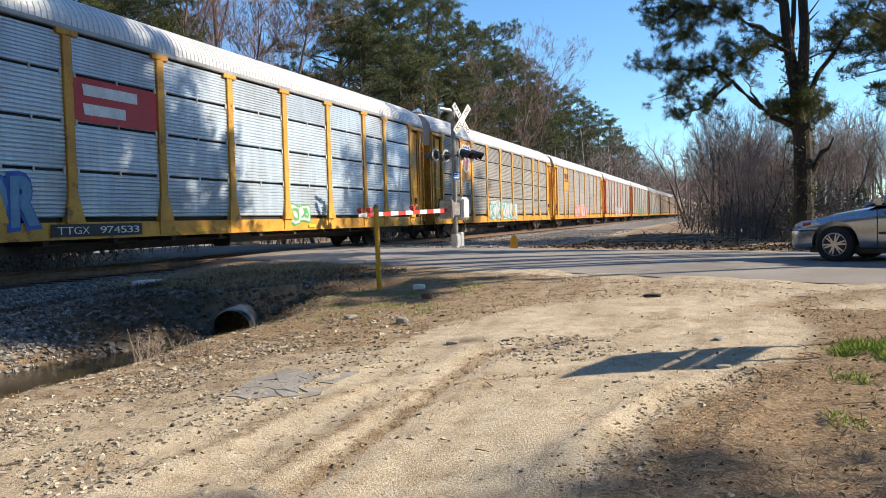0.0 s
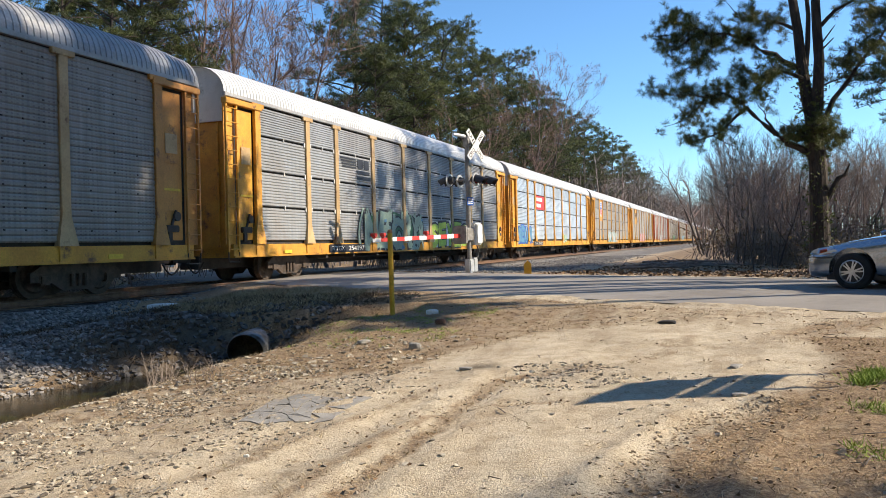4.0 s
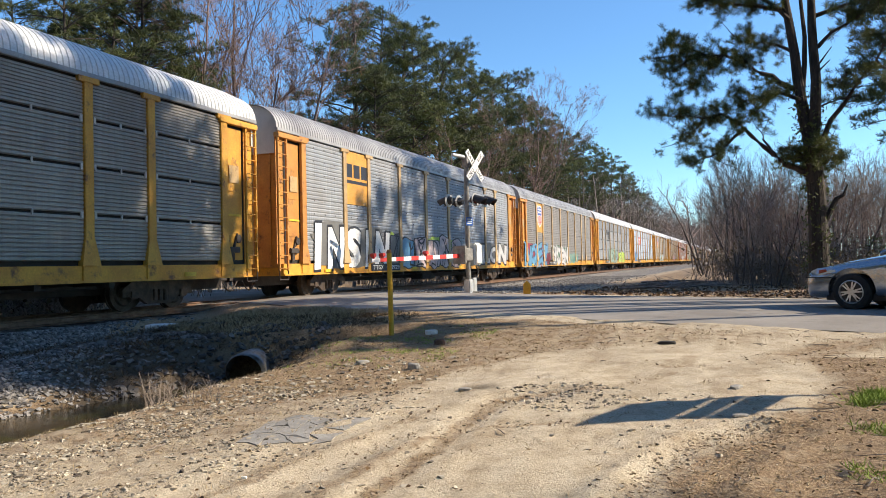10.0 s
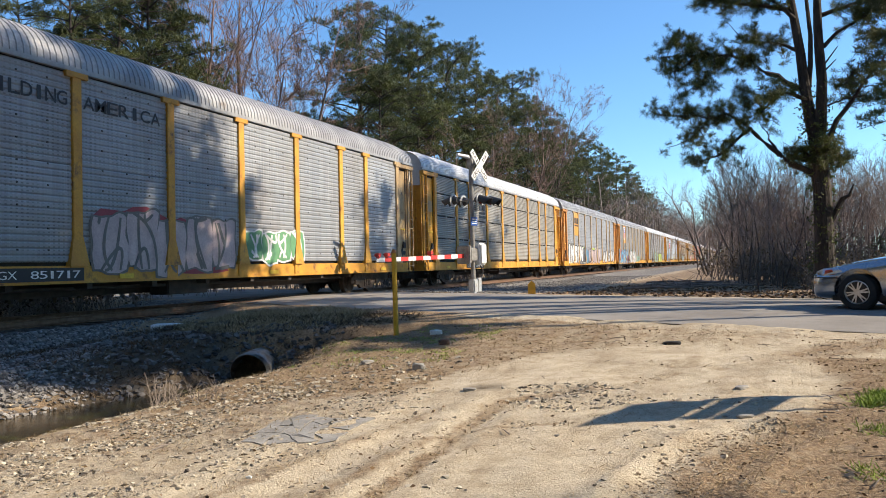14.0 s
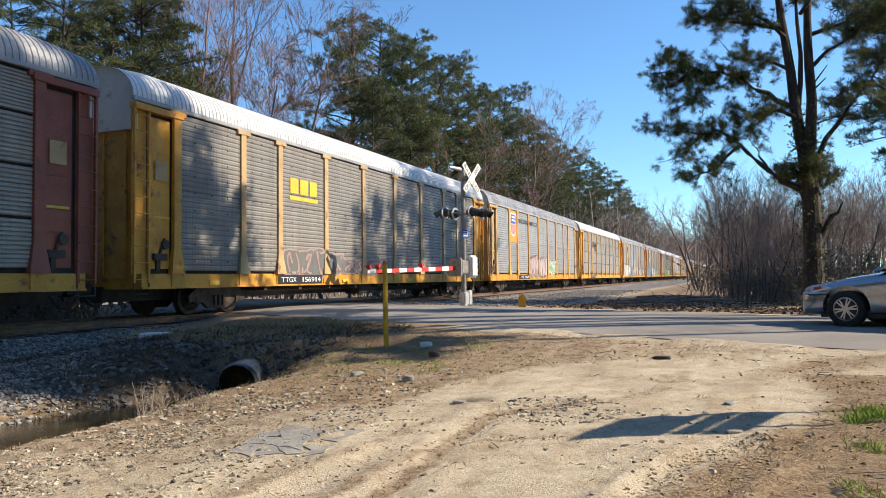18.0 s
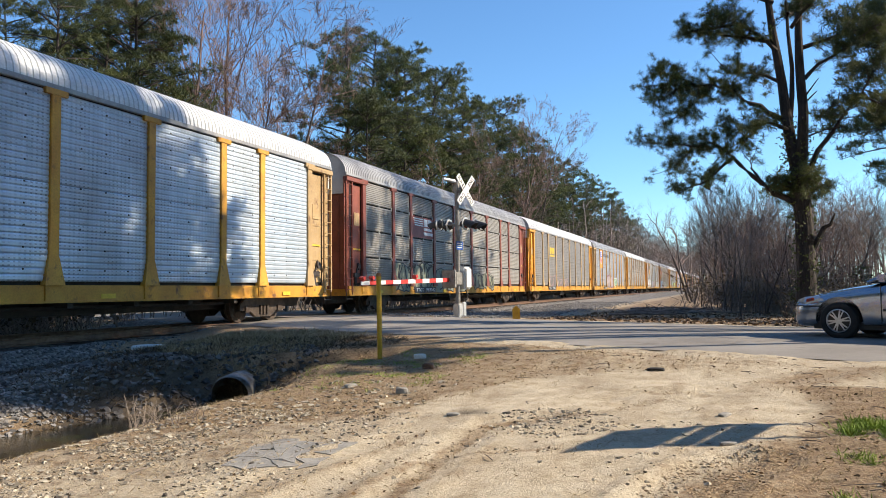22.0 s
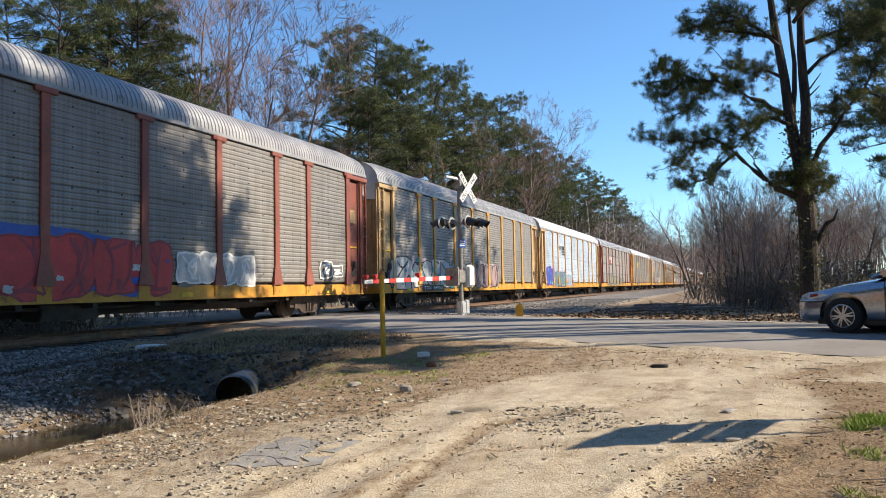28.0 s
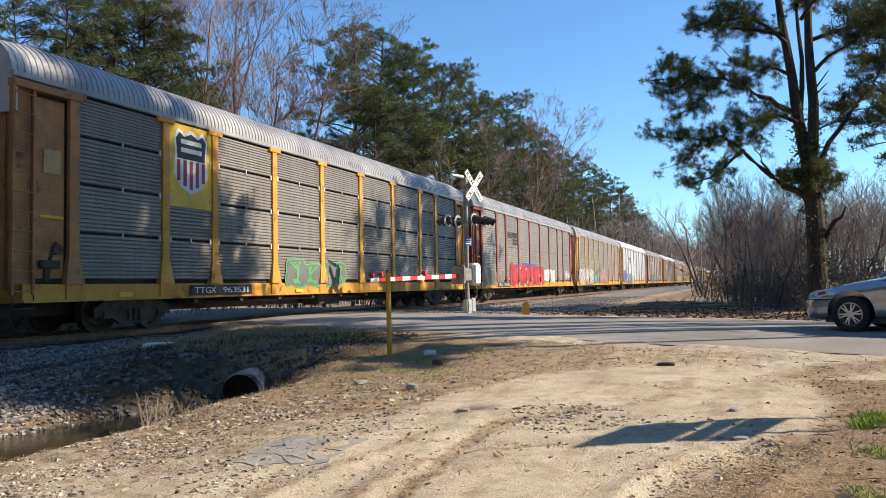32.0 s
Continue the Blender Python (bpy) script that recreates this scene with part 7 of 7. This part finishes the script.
for (x, y), z in zip(pts, on_ground(pts)):
    a, L = rl.uniform(0, 6.28), rl.uniform(0.012, 0.042)
    o = Vector((x, y, z + 0.005))
    s.blade(o, o + Vector((math.cos(a) * L, math.sin(a) * L, rl.uniform(-0.004, 0.014))), L * 0.3, rl)
tagged(part_of("fallen_leaves", s.mesh("fallen_leaves"), M["leaf"]), "scattered dead brown leaves on the ground", "leaves", kind="stuff")
s = Soup()
pts = scatter_by(36000, (-8, 3.2, 3.2, 13), 20, lot_litter)
for (x, y), z in zip(pts, on_ground(pts)):
    a, L = rl.uniform(0, 6.28), rl.uniform(0.03, 0.10 if x > -3 else 0.15)
    o = Vector((x, y, z + rl.uniform(0.002, 0.010)))
    e = o + Vector((math.cos(a) * L, math.sin(a) * L, rl.uniform(-0.003, 0.010)))
    w = Vector((-math.sin(a), math.cos(a), 0)) * rl.uniform(0.0010, 0.0026)
    k = len(s.v)
    s.v += [o - w, e - w, e + w, o + w]
    s.f.append((k, k + 1, k + 2, k + 3))
tagged(part_of("needle_litter", s.mesh("needle_litter"), island_material("needle_litter", (0.05, 0.03, 0.018), (0.56, 0.43, 0.26))), "brown pine needles and straw strewn over the dirt", "needles", kind="stuff")
s = Soup()
for (x, y), z in zip(scatter(170, (-6.8, 2.6, 4, 12), 23, lambda x, y, r: edge(x, y, r) or r.random() < 0.02), [0] * 170):
    a, L = rl.uniform(0, 6.28), rl.uniform(0.05, 0.26)
    z = gz(x, y)
    o = Vector((x, y, z + 0.012))
    e = Vector((x + math.cos(a) * L, y + math.sin(a) * L, 0))
    e.z = gz(e.x, e.y) + 0.014
    m = (o + e) / 2 + Vector((rl.gauss(0, 0.02), rl.gauss(0, 0.02), 0.01))
    s.limb([o, m, e], [0.0045, 0.004, 0.002], 4)
tagged(part_of("twigs", s.mesh("twigs"), M["twig"]), "small dead twigs lying on the dirt", "twigs", kind="stuff")

pts = scatter(3800, (-6.5, 6.5, 20, 42), 75, lambda x, y, r: road_s(x, y) > 18.9)
s = Soup()
for (x, y), z in zip(pts, on_ground(pts)):
    a, L = rl.uniform(0, 6.28), rl.uniform(0.06, 0.16)
    o = Vector((x, y, z + 0.01))
    s.blade(o, o + Vector((math.cos(a) * L, math.sin(a) * L, rl.uniform(0, 0.05))), L * 0.35, rl)
tagged(part_of("fallen_leaves", s.mesh("fallen_leaves"), M["leaf"]), "brown leaf litter below the wood", "leaves", kind="stuff")

# tread ridges of dried mud, in two bands
rm = []
for line, count in (([(-0.80, 3.8), (-0.64, 4.48), (-0.50, 5.17), (-0.31, 5.74), (-0.08, 6.07), (0.3, 6.3)], 420), ([(-0.42, 3.8), (-0.34, 4.5), (-0.20, 5.1), (-0.02, 5.6), (0.25, 6.0)], 300), ([(-2.2, 3.8), (-2.13, 5.2), (-2.2, 6.1), (-2.1, 6.9)], 90), ([(-2.9, 3.8), (-2.6, 5.6), (-2.0, 6.0), (-1.3, 6.2)], 70)):
    for _ in range(count):
        k = rs.randrange(len(line) - 1)
        u, o = rs.random(), rs.gauss(0, 0.055)
        (xa, ya), (xb, yb) = line[k], line[k + 1]
        rm.append((xa + (xb - xa) * u + o, ya + (yb - ya) * u - 0.4 * o, rs.uniform(0.006, 0.014) + 0.014 * rs.random() ** 3))
zz = on_ground(rm)
stone_soup("mud_clods", [(x, y, z, r) for (x, y, r), z in zip(rm, zz)], surface("dry_mud", (0.22, 0.16, 0.10), (0.44, 0.35, 0.235), 9, 0.95), "crumbled dry mud along the wheel ruts", "mud", 31, 0.5)


pts = scatter(520, (-8.2, -3.2, 3.6, 9.4), 71, lambda x, y, r: abs(y - (12.4 + x * 0.95)) < 1.5)
stone_soup("rubble", [(x, y, z + 0.006, rs.uniform(0.014, 0.05)) for (x, y), z in zip(pts, on_ground(pts))], M["pebble"], "broken pale rubble along the ditch's edge", "rubble", 72, 0.5)


# broken slabs of old asphalt in the lot: one patch, cracked into uneven pieces
def slab(ring):
    bm = bmesh.new()
    cx, cy = sum(q[0] for q in ring) / len(ring), sum(q[1] for q in ring) / len(ring)
    lift, tx, ty = rs.uniform(0.006, 0.012), rs.gauss(0, 0.004), rs.gauss(0, 0.004)
    top = [bm.verts.new((x, y, gz(x, y) + lift + tx * (x - cx) + ty * (y - cy))) for x, y in ring]
    low = [bm.verts.new((x, y, gz(x, y) - 0.04)) for x, y in ring]
    bm.faces.new(top)
    for i in range(len(ring)):
        bm.faces.new((low[i], low[(i + 1) % len(ring)], top[(i + 1) % len(ring)], top[i]))
    bmesh.ops.recalc_face_normals(bm, faces=bm.faces[:])
    return tagged(part("asphalt_slab", bm, M["chunk"]), "cracked slab of old grey asphalt set in the dirt", "slab", "broken asphalt slabs")


def cracked_patch(corners, nu, nv, skip, crack):
    """Uneven cells of a patch given by its four corners, with ragged cracks between."""
    c00, c10, c11, c01 = (Vector(c) for c in corners)
    grid = {}
    for i in range(nu + 1):
        for j in range(nv + 1):
            u, v = i / nu, j / nv
            grid[i, j] = c00.lerp(c10, u).lerp(c01.lerp(c11, u), v) + Vector((rs.gauss(0, 0.055), rs.gauss(0, 0.055)))
    mid = {}

    def edge_point(a, b):
        key = tuple(sorted((a, b)))
        if key not in mid:
            mid[key] = (grid[a] + grid[b]) / 2 + Vector((rs.gauss(0, 0.03), rs.gauss(0, 0.03)))
        return mid[key]
    for i in range(nu):
        for j in range(nv):
            if (i, j) in skip:
                continue
            ks = [(i, j), (i + 1, j), (i + 1, j + 1), (i, j + 1)]
            ring = []
            for a, b in zip(ks, ks[1:] + ks[:1]):
                ring += [grid[a], edge_point(a, b)]
            c = sum(ring, Vector((0, 0))) / 8
            slab([tuple(q + (c - q).normalized() * crack * rs.uniform(0.4, 1.4)) for q in ring])


cracked_patch(((-3.86, 5.18), (-3.30, 5.22), (-3.36, 6.00), (-4.02, 6.14)), 4, 4, {(0, 0), (0, 3)}, 0.006)
cracked_patch(((-3.30, 5.66), (-3.06, 5.70), (-3.06, 6.02), (-3.34, 6.04)), 1, 1, (), 0.01)
cracked_patch(((-3.28, 5.30), (-3.10, 5.34), (-3.10, 5.58), (-3.30, 5.60)), 1, 1, (), 0.01)

# culvert: corrugated metal pipe under the road bank
cv = empty("culvert_pipe", pose(-7.95, 11.02, -0.80, 0, 0, 22), "corrugated galvanised culvert pipe under the road bank", "pipe")
M["culvert"] = surface("culvert_steel", (0.16, 0.16, 0.155), (0.30, 0.30, 0.29), 5, 0.65, 0.3, spots=((0.10, 0.075, 0.05), 3.5, 0.5))
n, prof = 28, []
for i in range(60):
    y = i * 0.09
    prof.append((y, 0.32 + (0.012 if i % 2 else -0.0)))
v = [(r * math.cos(2 * math.pi * j / n) + (0.06 * max(0, 1 - y / 0.35) * (j / n < 0.2)), y - 0.1 * math.sin(2 * math.pi * j / n), r * math.sin(2 * math.pi * j / n)) for y, r in prof for j in range(n)]
m = len(prof)
v += [((r - 0.012) * math.cos(2 * math.pi * j / n), y - 0.1 * math.sin(2 * math.pi * j / n), (r - 0.012) * math.sin(2 * math.pi * j / n)) for y, r in prof for j in range(n)]
f = []
for k in (0, m * n):
    for i in range(m - 1):
        f += [(k + i * n + j, k + i * n + (j + 1) % n, k + (i + 1) * n + (j + 1) % n, k + (i + 1) * n + j) for j in range(n)]
f += [(j, m * n + j, m * n + (j + 1) % n, (j + 1) % n) for j in range(n)]
part_of("barrel", mesh_from("barrel", v, f, True), M["culvert"], cv)


def litter(name, x, y, size, material, label, category, rot=0, tall=0.4, seed=1):
    rng = random.Random(seed)
    bm = bmesh.new()
    bmesh.ops.create_icosphere(bm, subdivisions=2, radius=1)
    for q in bm.verts:
        k = 1 + 0.35 * noise.noise(q.co * 1.7 + Vector((seed, 0, 0)))
        q.co = Vector((max(-0.8, min(0.8, q.co.x * k)) * size, max(-0.7, min(0.7, q.co.y * k)) * size * 0.6, max(-0.6, min(0.7, q.co.z * k)) * size * tall))
    return tagged(part(name, bm, material, None, "", pose(x, y, gz(x, y) + size * tall * 0.4, 0, 0, rot)), label, category)


M["foam"] = surface("foam", (0.68, 0.68, 0.64), (0.80, 0.80, 0.77), 9, 0.8, spots=((0.35, 0.28, 0.2), 10, 0.62))
litter("foam_cup", -4.73, 11.65, 0.13, M["foam"], "crushed white foam litter lying on dry grass", "litter", 20, 0.55, 3)
litter("paper_bag", -12.2, 13.9, 0.44, M["foam"], "flattened white bag lying on the ballast bank", "litter", 35, 0.22, 5)
litter("paper_scrap", -4.55, 8.85, 0.11, M["chunk"], "crumpled pale paper scrap in the grass", "litter", 60, 0.35, 7)
litter("concrete_lump", -3.72, 8.57, 0.09, M["chunk"], "small lump of grey concrete on the dirt", "stone", 10, 0.7, 9)
litter("rubber_scrap", -0.91, 10.37, 0.14, M["tyre"], "torn piece of black rubber on the dirt", "litter", 15, 0.3, 11)
litter("brick_lump", -4.1, 10.4, 0.10, surface("dark_brick", (0.10, 0.06, 0.045), (0.16, 0.09, 0.06), 9, 0.9), "dark broken brick lump near the post", "stone", 15, 0.7, 12)
litter("pale_stone", -2.58, 7.21, 0.08, M["chunk"], "flat pale stone on a dark patch of dirt", "stone", 15, 0.3, 13)
litter("pale_stone", -0.06, 7.53, 0.10, M["chunk"], "flat pale stone on the dirt", "stone", 70, 0.25, 14)
litter("pale_stone", -0.03, 6.47, 0.08, M["chunk"], "flat pale stone beside the sign's shadow", "stone", 20, 0.3, 15)
litter("foam_scrap", -3.15, 4.35, 0.025, M["foam"], "tiny white scrap on the gravel", "litter", 20, 0.6, 16)

# weeds standing in the ditch
def weed(x, y, h, seed, label):
    rng = random.Random(seed)
    st = Soup()
    for _ in range(13):
        p = Vector((rng.gauss(0, 0.10), rng.gauss(0, 0.10), 0))
        d = Vector((rng.gauss(0, 0.35), rng.gauss(0, 0.35), 1)).normalized() * h * rng.uniform(0.5, 1.1)
        st.limb([p, p + d * 0.5 + Vector((0, 0, 0.03)), p + d], [0.005, 0.004, 0.002], 3)
        for _ in range(3):
            o = p + d * rng.uniform(0.4, 0.95)
            st.limb([o, o + Vector((rng.gauss(0, 0.08), rng.gauss(0, 0.08), rng.uniform(0.03, 0.14)))], [0.003, 0.0015], 3)
    t = empty("weed", pose(x, y, gz(x, y) - 0.02), label, "weed", "dead weeds")
    tagged(part_of("stalk_mass", st.mesh("stalk_mass"), M["twig"], t), kind="stuff")


pts = scatter(2600, (-12.4, -6.2, 8.0, 15.0), 73, lambda x, y, r: road_s(x, y) < 10.2 and noise.noise((x * 0.8, y * 0.8, 6.0)) > -0.2)
blades("ditch_weeds", [(x, y, z) for (x, y), z in zip(pts, on_ground(pts))], 0.13, 0.006, island_material("ditch_weed", (0.035, 0.025, 0.014), (0.17, 0.115, 0.06)), "matted dark dead weeds on the ditch's sides", "weeds", 74, 6, 0.9)
weed(-6.9, 7.7, 0.46, 61, "dead grey weed stalks beside the ditch")
weed(-6.5, 7.4, 0.42, 62, "dead grey weed stalks beside the ditch")
weed(-5.35, 6.6, 0.3, 63, "low dead weed on the lot's edge")
weed(-7.6, 8.4, 0.36, 64, "dead grey weed stalks beside the ditch")

# cut logs and branches past the road, beside the wood
for i in range(14):
    x, y = -2.9 + rs.uniform(-1.8, 2.2), 37 + rs.uniform(-4, 8)
    L = rs.uniform(1.2, 3.2)
    fb = empty("fallen_branch", pose(x, y, gz(x, y), 0, 0, math.degrees(rs.uniform(-0.5, 0.5))), "fallen grey branch lying beside the track", "branch", "fallen branches")
    st, p = Soup(), Vector((-L / 2, 0, 0.1))
    st.limb([p, p + Vector((L * 0.5, 0.1, 0.06)), p + Vector((L, 0, 0.02))], [0.055, 0.045, 0.02], 7)
    part_of("stem", st.mesh("stem"), M["twig"], fb)
    for _ in range(6):
        u, tw = rs.random(), Soup()
        o = p + Vector((L * u, 0, 0.05))
        tw.limb([o, o + Vector((rs.gauss(0, 0.4), rs.gauss(0, 0.4), rs.uniform(0.05, 0.35)))], [0.025, 0.006], 4)
        part_of("side_twig", tw.mesh("side_twig"), M["twig"], fb)


def motions():
    for k, car in cars.items():
        y = Y0 + PITCH * (k + 0.5) - SPEED * 13
        walk(car, [(0, pose(TRACK_X, y, 0)), (32, pose(TRACK_X, y + SPEED * 32, 0))])
    # wheels roll while their car is near; a turn of 80 degrees or less from row to row
    step = 2 / 30
    for k, w, wy in WHEELS:
        near = 13 + (24 - Y0 - PITCH * (k + 0.5)) / SPEED
        t0, t1 = max(0.0, near - 3.0), min(32.0, near + 4.0)
        if t1 <= t0:
            continue
        rows, a, t = [], 0.0, t0
        while t <= t1 + 1e-6:
            rows.append((t, pose(0, wy, 0.457, -a, 0, 0)))
            t += step
            a += math.degrees(SPEED * step / 0.457)
        if t0 > 0:
            rows.insert(0, (0, rows[0][1]))
        if rows[-1][0] < 32 - step:
            rows.append((32, rows[-1][1]))
        walk(w, rows)


motions()
